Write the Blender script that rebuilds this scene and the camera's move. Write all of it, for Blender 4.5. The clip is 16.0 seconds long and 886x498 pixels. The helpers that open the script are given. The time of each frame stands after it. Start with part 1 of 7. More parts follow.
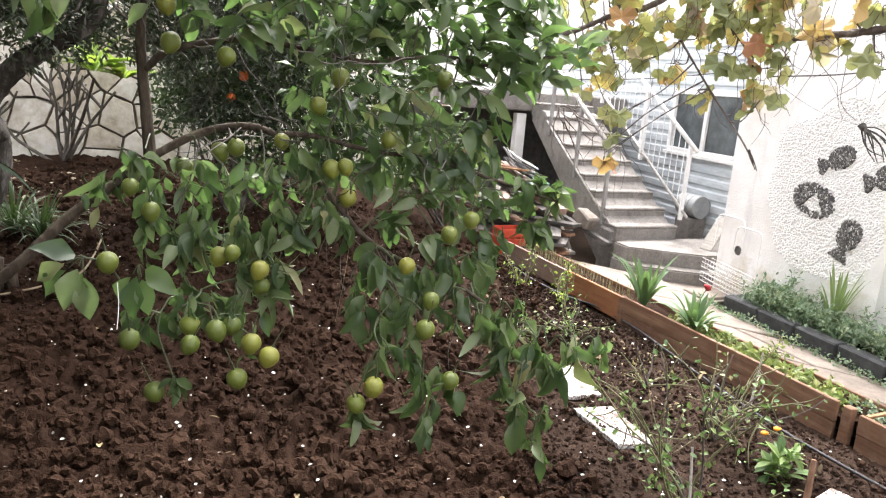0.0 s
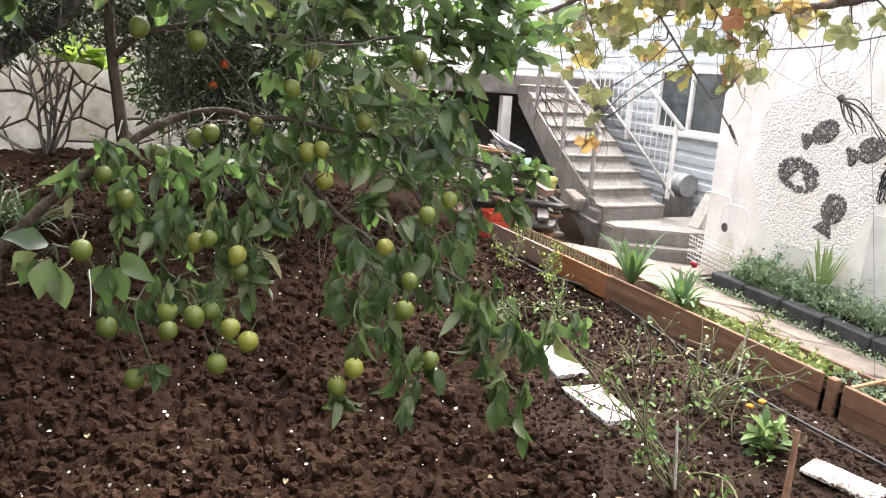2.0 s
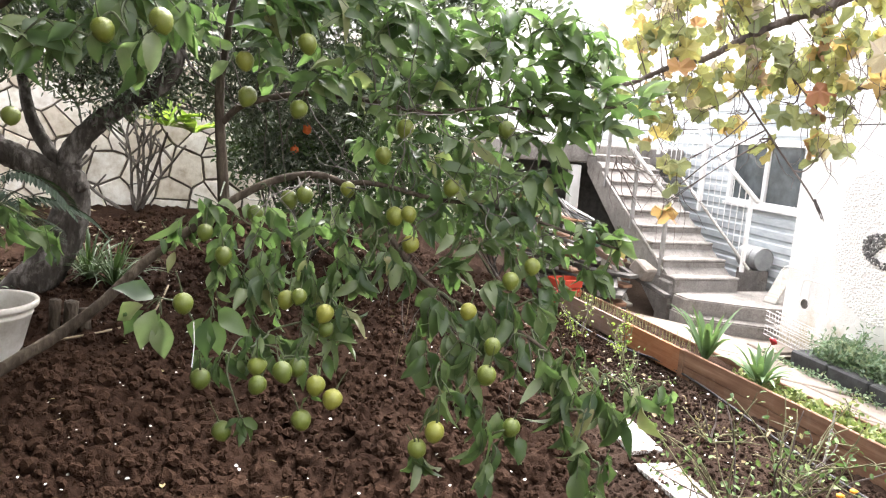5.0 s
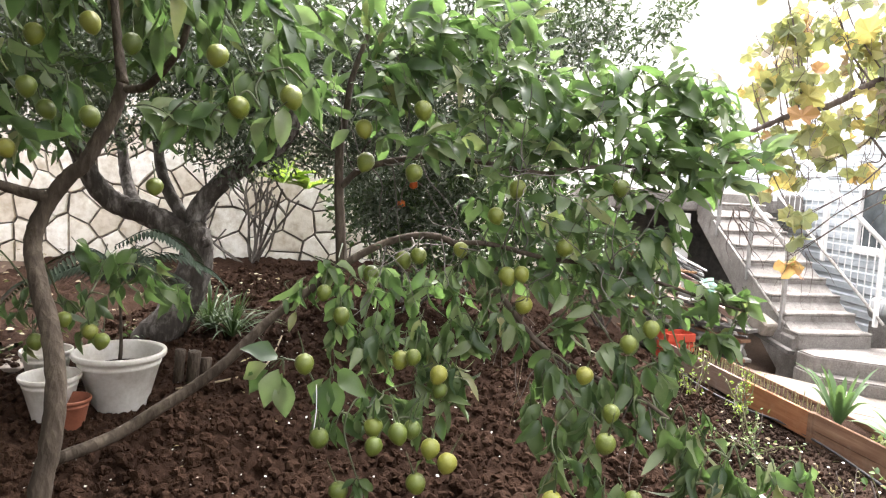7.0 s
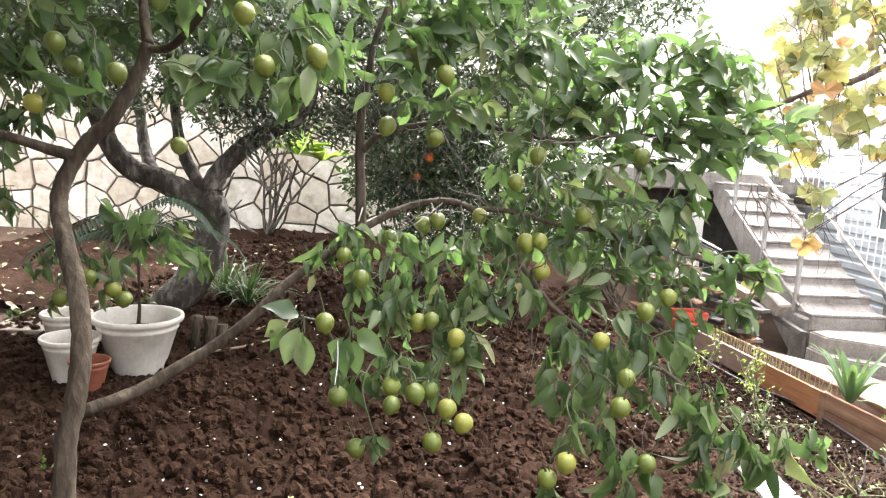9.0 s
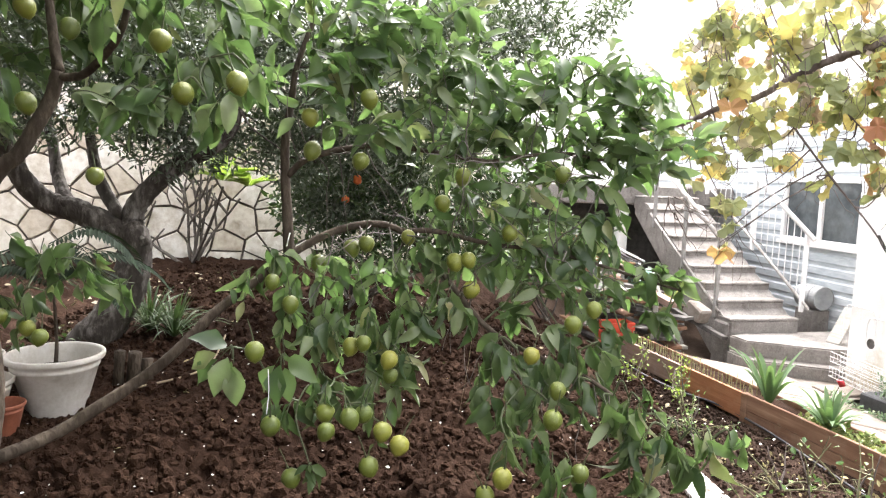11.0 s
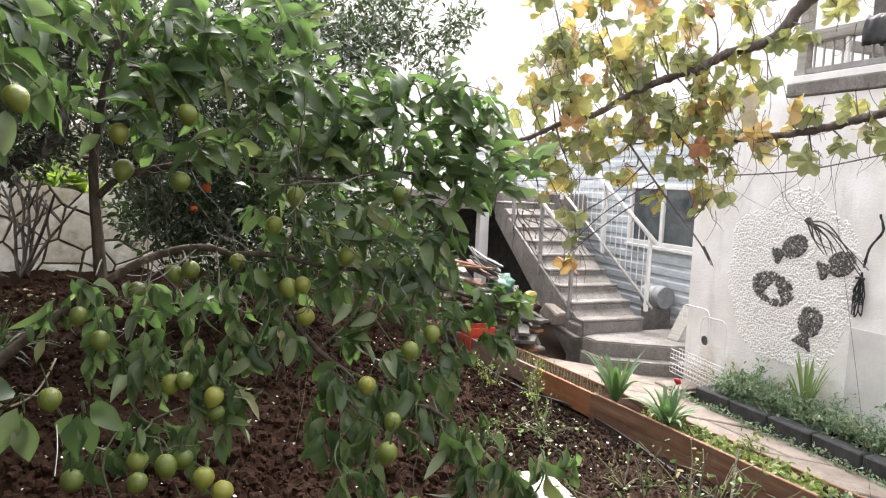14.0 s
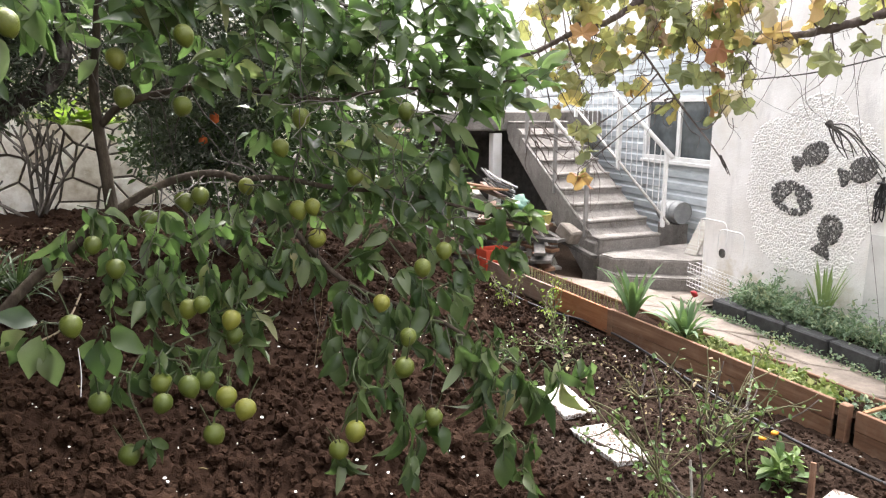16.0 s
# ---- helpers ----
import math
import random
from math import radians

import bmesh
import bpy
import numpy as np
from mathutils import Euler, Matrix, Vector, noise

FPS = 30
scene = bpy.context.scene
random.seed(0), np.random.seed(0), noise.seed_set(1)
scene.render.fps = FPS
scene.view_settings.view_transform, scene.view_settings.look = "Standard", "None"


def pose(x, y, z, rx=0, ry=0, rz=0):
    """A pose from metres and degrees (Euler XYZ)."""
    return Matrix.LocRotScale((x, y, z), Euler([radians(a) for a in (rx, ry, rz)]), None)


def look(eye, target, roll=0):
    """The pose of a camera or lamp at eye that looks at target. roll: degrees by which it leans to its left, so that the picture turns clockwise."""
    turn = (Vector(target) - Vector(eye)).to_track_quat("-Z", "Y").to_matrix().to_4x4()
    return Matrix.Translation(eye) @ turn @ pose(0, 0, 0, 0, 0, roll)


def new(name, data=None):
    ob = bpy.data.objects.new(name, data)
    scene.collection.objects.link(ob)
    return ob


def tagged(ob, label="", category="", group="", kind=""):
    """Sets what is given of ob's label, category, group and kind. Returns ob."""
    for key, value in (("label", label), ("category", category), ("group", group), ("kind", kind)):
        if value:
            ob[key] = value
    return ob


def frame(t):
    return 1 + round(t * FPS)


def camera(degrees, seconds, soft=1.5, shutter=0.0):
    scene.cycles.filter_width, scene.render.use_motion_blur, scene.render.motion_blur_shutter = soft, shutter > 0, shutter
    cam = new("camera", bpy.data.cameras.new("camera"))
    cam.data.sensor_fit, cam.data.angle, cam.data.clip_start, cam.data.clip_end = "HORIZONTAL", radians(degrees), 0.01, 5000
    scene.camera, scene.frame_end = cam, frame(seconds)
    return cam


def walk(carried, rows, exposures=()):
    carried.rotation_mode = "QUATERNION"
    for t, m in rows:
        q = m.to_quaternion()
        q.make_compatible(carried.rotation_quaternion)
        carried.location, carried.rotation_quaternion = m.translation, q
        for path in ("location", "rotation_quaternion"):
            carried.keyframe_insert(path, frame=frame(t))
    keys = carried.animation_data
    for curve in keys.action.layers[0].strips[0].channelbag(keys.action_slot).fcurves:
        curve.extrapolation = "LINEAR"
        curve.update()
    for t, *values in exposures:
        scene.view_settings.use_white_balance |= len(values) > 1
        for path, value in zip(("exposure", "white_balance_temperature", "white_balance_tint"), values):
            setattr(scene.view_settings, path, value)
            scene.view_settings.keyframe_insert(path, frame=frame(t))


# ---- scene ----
EXPOSURES = [(s, e + 0.08, 6550.0, 14.2) for s, e in ((0.0, 2.74), (0.5, 2.46), (1.0, 2.48), (2.0, 2.7), (2.5, 2.7), (3.2, 3.5), (5.3, 2.92), (6.0, 2.78), (6.5, 3.02), (7.0, 3.08), (8.0, 3.4), (10.5, 3.38), (11.0, 3.05), (11.5, 2.78), (12.5, 2.52), (13.0, 2.6), (13.5, 2.4), (15.0, 2.28), (16.0, 2.45))]
cam = camera(65.25, 16.0, soft=1.2)
PATH = [
    (0, (0.061, -0.031, 1.854), (0.019, 1.913, 1.384), 4.3),
    (0.5, (0.073, -0.068, 1.87), (0.025, 1.887, 1.452), 3.6),
    (1, (0.086, -0.054, 1.863), (0.018, 1.898, 1.432), 3.1),
    (1.5, (0.109, -0.016, 1.836), (0.022, 1.933, 1.394), 1.3),
    (2, (0.111, -0.032, 1.837), (0.092, 1.902, 1.33), 3.0),
    (2.5, (0.058, -0.014, 1.82), (-0.251, 1.881, 1.259), 3.5),
    (3, (0.044, -0.022, 1.848), (-0.31, 1.885, 1.357), 2.0),
    (5.5, (0.023, -0.081, 1.839), (-0.165, 1.882, 1.506), 4.1),
    (6, (0.0, -0.093, 1.862), (-0.306, 1.856, 1.533), 5.0),
    (6.5, (-0.005, -0.015, 1.888), (-0.473, 1.918, 1.682), 3.9),
    (7, (-0.017, -0.064, 1.882), (-0.513, 1.862, 1.666), 2.6),
    (7.5, (-0.012, -0.091, 1.845), (-0.51, 1.831, 1.602), 2.5),
    (8, (-0.025, -0.085, 1.829), (-0.564, 1.818, 1.53), 4.0),
    (10.5, (-0.037, -0.107, 1.846), (-0.482, 1.831, 1.626), 1.5),
    (11, (-0.021, -0.106, 1.841), (-0.358, 1.854, 1.63), 2.1),
    (11.5, (0.002, -0.1, 1.826), (-0.26, 1.872, 1.629), 1.4),
    (12, (-0.03, -0.108, 1.821), (-0.277, 1.867, 1.63), 1.7),
    (12.5, (-0.018, -0.085, 1.854), (-0.244, 1.892, 1.645), 1.5),
    (13, (0.029, -0.088, 1.858), (-0.128, 1.895, 1.648), 2.3),
    (13.5, (0.034, -0.09, 1.867), (-0.001, 1.892, 1.607), 1.9),
    (14, (0.094, -0.001, 1.916), (0.122, 1.989, 1.72), 2.3),
    (14.5, (0.119, 0.061, 1.923), (0.123, 2.05, 1.712), 0.8),
    (15, (0.135, 0.069, 1.917), (0.123, 2.043, 1.597), 0.3),
    (15.5, (0.13, 0.03, 1.892), (0.085, 1.994, 1.514), 0.1),
    (16, (0.114, 0.013, 1.88), (0.099, 1.971, 1.474), -0.1),
]
walk(cam, [(t, look(eye, target, roll)) for t, eye, target, roll in PATH], EXPOSURES)

# ---- light: a bright overcast sky ----
world = bpy.data.worlds.new("sky")
scene.world = world
world.use_nodes = True
wn, wl = world.node_tree.nodes, world.node_tree.links
sky = wn.new("ShaderNodeTexSky")
sky.sky_type, sky.sun_disc = "NISHITA", False
SUN_UP, SUN_TURN = 58.0, 8.0
sky.sun_elevation, sky.sun_rotation = radians(SUN_UP), radians(SUN_TURN)
sky.dust_density, sky.air_density = 4.0, 1.0
pale = wn.new("ShaderNodeHueSaturation")
pale.inputs["Saturation"].default_value = 0.10
wl.new(sky.outputs[0], pale.inputs["Color"])
wl.new(pale.outputs[0], wn["Background"].inputs["Color"])
wn["Background"].inputs["Strength"].default_value = 0.15
sun = new("sun", bpy.data.lights.new("sun", "SUN"))
sun.data.energy, sun.data.angle, sun.data.color = 1.0, radians(42), (1.0, 0.97, 0.92)
sun.matrix_world = look((0, 0, 0), (-math.sin(radians(SUN_TURN)) * math.cos(radians(SUN_UP)), -math.cos(radians(SUN_TURN)) * math.cos(radians(SUN_UP)), -math.sin(radians(SUN_UP))))

# ---- materials ----
def lin(r, g, b):
    """Linear colour from 0-255 display values."""
    return tuple((c / 255 / 12.92 if c < 10 else ((c / 255 + 0.055) / 1.055) ** 2.4) for c in (r, g, b)) + (1.0,)


class Mat:
    """A node material with short ways to add noise, ramps and bump."""

    def __init__(self, name, rough=0.7, metal=0.0, spec=0.5):
        self.m = bpy.data.materials.new(name)
        self.m.use_nodes = True
        self.n, self.l = self.m.node_tree.nodes, self.m.node_tree.links
        self.b = self.n["Principled BSDF"]
        self.b.inputs["Roughness"].default_value = rough
        self.b.inputs["Metallic"].default_value = metal
        self.b.inputs["Specular IOR Level"].default_value = spec
        self.co = self.n.new("ShaderNodeTexCoord").outputs["Object"]

    def mapped(self, scale):
        mp = self.n.new("ShaderNodeMapping")
        mp.inputs["Scale"].default_value = scale
        self.l.new(self.co, mp.inputs["Vector"])
        return mp.outputs[0]

    def noise(self, scale, detail=4.0, rough=0.6, vec=None):
        t = self.n.new("ShaderNodeTexNoise")
        t.inputs["Scale"].default_value, t.inputs["Detail"].default_value, t.inputs["Roughness"].default_value = scale, detail, rough
        self.l.new(vec or self.co, t.inputs["Vector"])
        return t.outputs["Fac"]

    def voronoi(self, scale, vec=None, feature="F1"):
        t = self.n.new("ShaderNodeTexVoronoi")
        t.feature = feature
        t.inputs["Scale"].default_value = scale
        self.l.new(vec or self.co, t.inputs["Vector"])
        return t.outputs["Distance"]

    def ramp(self, fac, *stops):
        r = self.n.new("ShaderNodeValToRGB")
        e = r.color_ramp.elements
        while len(e) < len(stops):
            e.new(0.5)
        for k, (p, c) in enumerate(stops):
            e[k].position, e[k].color = p, (c if len(c) == 4 else (*c, 1.0))
        self.l.new(fac, r.inputs[0])
        return r.outputs[0]

    def mix(self, fac, a, b, kind="MIX"):
        x = self.n.new("ShaderNodeMix")
        x.data_type, x.blend_type = "RGBA", kind
        for sock, val in ((x.inputs[0], fac), (x.inputs[6], a), (x.inputs[7], b)):
            if isinstance(val, bpy.types.NodeSocket):
                self.l.new(val, sock)
            else:
                sock.default_value = val
        return x.outputs[2]

    def colour(self, c):
        if isinstance(c, bpy.types.NodeSocket):
            self.l.new(c, self.b.inputs["Base Color"])
        else:
            self.b.inputs["Base Color"].default_value = c
        return self

    def roughness(self, sock):
        self.l.new(sock, self.b.inputs["Roughness"])
        return self

    def bump(self, height, strength=0.4, dist=0.01):
        b = self.n.new("ShaderNodeBump")
        b.inputs["Strength"].default_value, b.inputs["Distance"].default_value = strength, dist
        self.l.new(height, b.inputs["Height"])
        self.l.new(b.outputs[0], self.b.inputs["Normal"])
        return self

    def island(self):
        return self.n.new("ShaderNodeNewGeometry").outputs["Random Per Island"]

    def each(self):
        return self.n.new("ShaderNodeObjectInfo").outputs["Random"]

    def add(self, a, b, op="ADD"):
        x = self.n.new("ShaderNodeMath")
        x.operation = op
        for sock, val in zip(x.inputs, (a, b)):
            if isinstance(val, bpy.types.NodeSocket):
                self.l.new(val, sock)
            else:
                sock.default_value = val
        return x.outputs[0]

    def translucent(self, colour, share):
        """Lets light through thin leaves."""
        t = self.n.new("ShaderNodeBsdfTranslucent")
        if isinstance(colour, bpy.types.NodeSocket):
            self.l.new(colour, t.inputs["Color"])
        else:
            t.inputs["Color"].default_value = colour
        x = self.n.new("ShaderNodeMixShader")
        x.inputs[0].default_value = share
        self.l.new(self.b.outputs[0], x.inputs[1])
        self.l.new(t.outputs[0], x.inputs[2])
        self.l.new(x.outputs[0], self.n["Material Output"].inputs["Surface"])
        return self


def plain(name, c1, c2, scale=8.0, rough=0.7, bump=0.3, metal=0.0, dist=0.004, spec=0.4):
    m = Mat(name, rough, metal, spec)
    big, fine = m.noise(scale, 5), m.noise(scale * 9, 4)
    m.colour(m.ramp(m.add(m.add(big, 0.7, "MULTIPLY"), m.add(fine, 0.3, "MULTIPLY")), (0.33, c1), (0.67, c2)))
    m.bump(m.add(big, fine), bump, dist)
    return m


def leafy(name, stops, rough=0.38, share=0.25, per_object=False, spec=0.5, tint=(124, 162, 74)):
    m = Mat(name, rough, spec=spec)
    pick = m.each() if per_object else m.island()
    c = m.ramp(pick, *stops)
    c = m.mix(m.ramp(m.noise(45, 3), (0.4, (0.0, 0.0, 0.0)), (0.75, (0.5, 0.5, 0.5))), c, m.mix(1.0, c, (1.5, 1.35, 1.4, 1.0), "MULTIPLY"))
    m.colour(c)
    bright = m.mix(0.5, c, lin(*tint), "MIX")
    m.translucent(bright, share)
    return m


def soil_mat(name, dark, mid, light):
    m = Mat(name, 0.95, spec=0.06)
    big, grain = m.noise(1.3, 4), m.noise(55, 6, 0.7)
    c = m.ramp(m.add(m.add(big, 0.45, "MULTIPLY"), m.add(grain, 0.55, "MULTIPLY")), (0.32, dark), (0.5, mid), (0.72, light))
    crumb = m.voronoi(130)
    m.colour(c).bump(m.add(grain, crumb), 0.55, 0.010)
    return m.m


# tilled soil and clods: colours taken darker to hold the trees' shade too
SOIL = soil_mat("tilled_soil", (0.0100, 0.0054, 0.0036), (0.0240, 0.0130, 0.0084), (0.053, 0.0310, 0.0205))
CLOD = soil_mat("soil_clod", (0.0122, 0.0066, 0.0043), (0.0315, 0.0172, 0.0110), (0.070, 0.0415, 0.0275))
BED_SOIL = soil_mat("bed_soil", (0.013, 0.0082, 0.0058), (0.030, 0.0188, 0.0135), (0.070, 0.046, 0.034))
DRY_SOIL = soil_mat("dry_soil", (0.05, 0.035, 0.026), (0.10, 0.070, 0.052), (0.17, 0.125, 0.095))
CONCRETE = Mat("concrete", 0.9, spec=0.3)
_e = CONCRETE.ramp(CONCRETE.add(CONCRETE.add(CONCRETE.noise(4, 6, 0.7), 0.6, "MULTIPLY"), CONCRETE.add(CONCRETE.noise(60, 5, 0.7), 0.4, "MULTIPLY")), (0.32, (0.105, 0.095, 0.086)), (0.5, (0.215, 0.198, 0.182)), (0.7, (0.37, 0.350, 0.325)))
_f = CONCRETE.ramp(CONCRETE.noise(11, 6, 0.8, CONCRETE.mapped((1, 1, 0.3))), (0.56, (0.0, 0.0, 0.0)), (0.68, (0.7, 0.7, 0.7)))
CONCRETE.colour(CONCRETE.mix(_f, _e, (0.085, 0.072, 0.058, 1.0))).bump(CONCRETE.add(CONCRETE.noise(18, 6, 0.7), CONCRETE.noise(90, 4)), 0.7, 0.010)
CONCRETE = CONCRETE.m
PAVING = plain("paving_stone", (0.14, 0.115, 0.095), (0.30, 0.255, 0.215), 6, 0.85, 0.4).m
GROUT = plain("mortar", (0.12, 0.102, 0.085), (0.24, 0.21, 0.18), 14, 0.95, 0.5).m
STUCCO = Mat("white_stucco", 0.9, spec=0.3)
_p = STUCCO.ramp(STUCCO.noise(3, 5), (0.35, (0.76, 0.745, 0.72)), (0.65, (0.88, 0.87, 0.86)))
_q = STUCCO.ramp(STUCCO.noise(1.1, 6, 0.7), (0.50, (0.0, 0.0, 0.0)), (0.72, (0.55, 0.55, 0.55)))
_r = STUCCO.ramp(STUCCO.noise(7, 5, 0.7, STUCCO.mapped((1, 1, 0.25))), (0.55, (0.0, 0.0, 0.0)), (0.75, (0.45, 0.45, 0.45)))
_h = STUCCO.n.new("ShaderNodeSeparateXYZ")
STUCCO.l.new(STUCCO.co, _h.inputs[0])
_g = STUCCO.ramp(STUCCO.add(STUCCO.add(_h.outputs[2], -0.7, "MULTIPLY"), STUCCO.noise(3.5, 6, 0.7)), (0.22, (0.0, 0.0, 0.0)), (0.50, (0.75, 0.75, 0.75)))
STUCCO.colour(STUCCO.mix(_g, STUCCO.mix(_r, STUCCO.mix(_q, _p, (0.66, 0.60, 0.50, 1)), (0.52, 0.52, 0.52, 1)), (0.42, 0.34, 0.17, 1))).bump(STUCCO.add(STUCCO.noise(14, 5), STUCCO.noise(70, 4)), 0.45, 0.008)
STUCCO = STUCCO.m
STUCCO_GREY = plain("grey_plaster", (0.10, 0.095, 0.09), (0.17, 0.165, 0.155), 2, 0.9, 0.3).m
JOINT = plain("dark_joint", (0.085, 0.074, 0.062), (0.19, 0.168, 0.142), 14, 0.95, 0.5).m
PEBBLE = plain("white_pebble", (0.74, 0.725, 0.70), (0.88, 0.875, 0.86), 20, 0.6, 0.3).m
DARK_PEBBLE = Mat("dark_pebble", 0.7)
DARK_PEBBLE.colour(DARK_PEBBLE.ramp(DARK_PEBBLE.island(), (0.0, (0.035, 0.034, 0.034)), (0.55, (0.10, 0.098, 0.095)), (0.86, (0.20, 0.195, 0.19)), (0.93, (0.62, 0.61, 0.59)))).bump(DARK_PEBBLE.noise(40, 4), 0.4, 0.004)
DARK_PEBBLE = DARK_PEBBLE.m
BLOCK = plain("black_block", (0.018, 0.019, 0.02), (0.06, 0.062, 0.064), 9, 0.85, 0.7).m
WHITE_PAINT = plain("white_paint", (0.62, 0.62, 0.61), (0.82, 0.82, 0.81), 6, 0.5, 0.15).m
GREY_PAINT = plain("grey_steel", (0.22, 0.21, 0.20), (0.38, 0.37, 0.36), 9, 0.6, 0.2, 0.3).m
PLASTIC_WHITE = plain("white_plastic", (0.50, 0.46, 0.39), (0.78, 0.76, 0.71), 5, 0.45, 0.15).m
TERRACOTTA = plain("terracotta_plastic", (0.20, 0.065, 0.035), (0.34, 0.12, 0.07), 8, 0.6, 0.2).m
RED = plain("red_plastic", (0.42, 0.045, 0.022), (0.60, 0.085, 0.045), 7, 0.4, 0.1).m
GREEN_SHEET = plain("green_sheet", (0.05, 0.14, 0.10), (0.15, 0.28, 0.22), 7, 0.5, 0.3).m
BLACK = plain("black_rubber_and_shade", (0.012, 0.012, 0.013), (0.035, 0.035, 0.036), 12, 0.6, 0.3).m
CHARRED = plain("weathered_timber", (0.035, 0.033, 0.031), (0.13, 0.12, 0.11), 10, 0.85, 0.6).m
WORN_PAINT = plain("worn_white_paint", (0.20, 0.16, 0.13), (0.66, 0.65, 0.63), 14, 0.6, 0.3).m
DULL_STEEL = plain("dull_steel", (0.26, 0.27, 0.27), (0.42, 0.43, 0.43), 9, 0.6, 0.2, 0.2).m
GREY_PATCH = plain("smooth_grey_plaster", (0.55, 0.545, 0.53), (0.70, 0.695, 0.68), 4, 0.85, 0.15).m
YELLOW_SACK = plain("yellow_sack", (0.26, 0.24, 0.05), (0.42, 0.39, 0.13), 9, 0.5, 0.4).m
WIRE = plain("wire", (0.05, 0.045, 0.04), (0.12, 0.11, 0.10), 30, 0.6, 0.2).m
CREAM_STONE = Mat("cream_stone", 0.85)
_k = CREAM_STONE.ramp(CREAM_STONE.each(), (0.0, (0.60, 0.54, 0.44)), (0.45, (0.74, 0.70, 0.61)), (1.0, (0.86, 0.84, 0.78)))
_s = CREAM_STONE.ramp(CREAM_STONE.noise(9, 5), (0.3, (0.68, 0.63, 0.56)), (0.6, (1.0, 1.0, 1.0)))
CREAM_STONE.colour(CREAM_STONE.mix(1.0, _k, _s, "MULTIPLY")).bump(CREAM_STONE.noise(25, 6), 0.6, 0.012)
CREAM_STONE = CREAM_STONE.m


def wood(name, c1, c2, c3, along=(40, 2.2, 40)):
    m = Mat(name, 0.75, spec=0.3)
    v = m.mapped(along)
    g, f = m.noise(1.0, 5, 0.65, v), m.noise(3.0, 3)
    c = m.ramp(g, (0.3, c1), (0.52, c2), (0.75, c3))
    worn = m.ramp(m.noise(9, 6, 0.75), (0.5, (0, 0, 0)), (0.7, (0.3, 0.3, 0.3)))
    m.colour(m.mix(worn, m.mix(m.ramp(f, (0.35, (0, 0, 0)), (0.8, (0.6, 0.6, 0.6))), c, (*c1, 1.0)), (c3[0] * 0.95, c3[1] * 1.15, c3[2] * 1.3, 1.0)))
    m.bump(g, 0.5, 0.004)
    return m.m


ORANGE_WOOD = wood("orange_board", (0.22, 0.085, 0.038), (0.32, 0.135, 0.062), (0.42, 0.21, 0.11))
BROWN_WOOD = wood("brown_board", (0.120, 0.062, 0.037), (0.225, 0.122, 0.074), (0.34, 0.215, 0.145), (25, 1.4, 25))
FADED_WOOD = wood("faded_board", (0.17, 0.11, 0.085), (0.25, 0.165, 0.13), (0.34, 0.25, 0.21))
PALE_WOOD = wood("pale_pine", (0.20, 0.10, 0.048), (0.29, 0.165, 0.085), (0.40, 0.25, 0.14))
GREY_WOOD = wood("grey_board", (0.26, 0.24, 0.21), (0.38, 0.36, 0.32), (0.52, 0.50, 0.46))


def bark(name, c1, c2, c3, scale=22):
    m = Mat(name, 0.9, spec=0.25)
    v = m.mapped((1, 1, 0.35))
    g, f = m.noise(scale, 6, 0.7, v), m.noise(5, 4)
    m.colour(m.ramp(m.add(m.add(g, 0.6, "MULTIPLY"), m.add(f, 0.4, "MULTIPLY")), (0.33, c1), (0.5, c2), (0.68, c3)))
    m.bump(m.add(g, m.voronoi(scale * 2, v)), 0.8, 0.01)
    return m.m


LEMON_BARK = bark("lemon_bark", (0.023, 0.017, 0.012), (0.056, 0.043, 0.031), (0.130, 0.106, 0.080))
OLIVE_BARK = bark("olive_bark", (0.020, 0.017, 0.014), (0.060, 0.051, 0.043), (0.27, 0.25, 0.23), 14)
PALE_BARK = bark("pale_bark", (0.045, 0.038, 0.032), (0.10, 0.088, 0.075), (0.20, 0.18, 0.16))
VINE_BARK = bark("vine_bark", (0.06, 0.045, 0.042), (0.13, 0.105, 0.095), (0.26, 0.225, 0.21))
GREEN_TWIG = plain("green_twig", (0.035, 0.048, 0.020), (0.07, 0.085, 0.036), 30, 0.6, 0.2).m
DEAD_TWIG = plain("dead_twig", (0.06, 0.052, 0.045), (0.15, 0.135, 0.12), 30, 0.8, 0.3).m
ORANGE_RED = plain("orange_red_petal", (0.55, 0.10, 0.02), (0.75, 0.20, 0.05), 30, 0.6, 0.1).m
GREEN_CANE = plain("green_brown_cane", (0.07, 0.07, 0.035), (0.19, 0.18, 0.09), 30, 0.7, 0.3).m
DRY_TWIG = plain("dry_twig", (0.16, 0.12, 0.075), (0.32, 0.26, 0.17), 30, 0.8, 0.3).m

LEMON_STOPS = ((0.0, (0.030, 0.057, 0.024)), (0.35, (0.058, 0.093, 0.036)), (0.7, (0.102, 0.146, 0.058)), (0.93, (0.165, 0.205, 0.105)), (1.0, (0.23, 0.22, 0.10)))
LEMON_LEAF = leafy("lemon_leaf", LEMON_STOPS, 0.40, 0.42, spec=0.55, tint=(120, 160, 80)).m
LEMON_LEAF_ONE = leafy("lemon_leaf_single", LEMON_STOPS, 0.40, 0.42, True, 0.55, (120, 160, 80)).m
OLIVE_LEAF = leafy("olive_leaf", ((0.0, (0.025, 0.038, 0.022)), (0.5, (0.05, 0.068, 0.042)), (0.85, (0.11, 0.13, 0.095)), (1.0, (0.25, 0.27, 0.23))), 0.5, 0.15).m
SHRUB_LEAF = leafy("shrub_leaf", ((0.0, (0.014, 0.030, 0.012)), (0.6, (0.032, 0.058, 0.022)), (1.0, (0.09, 0.13, 0.06))), 0.5, 0.15, spec=0.3).m
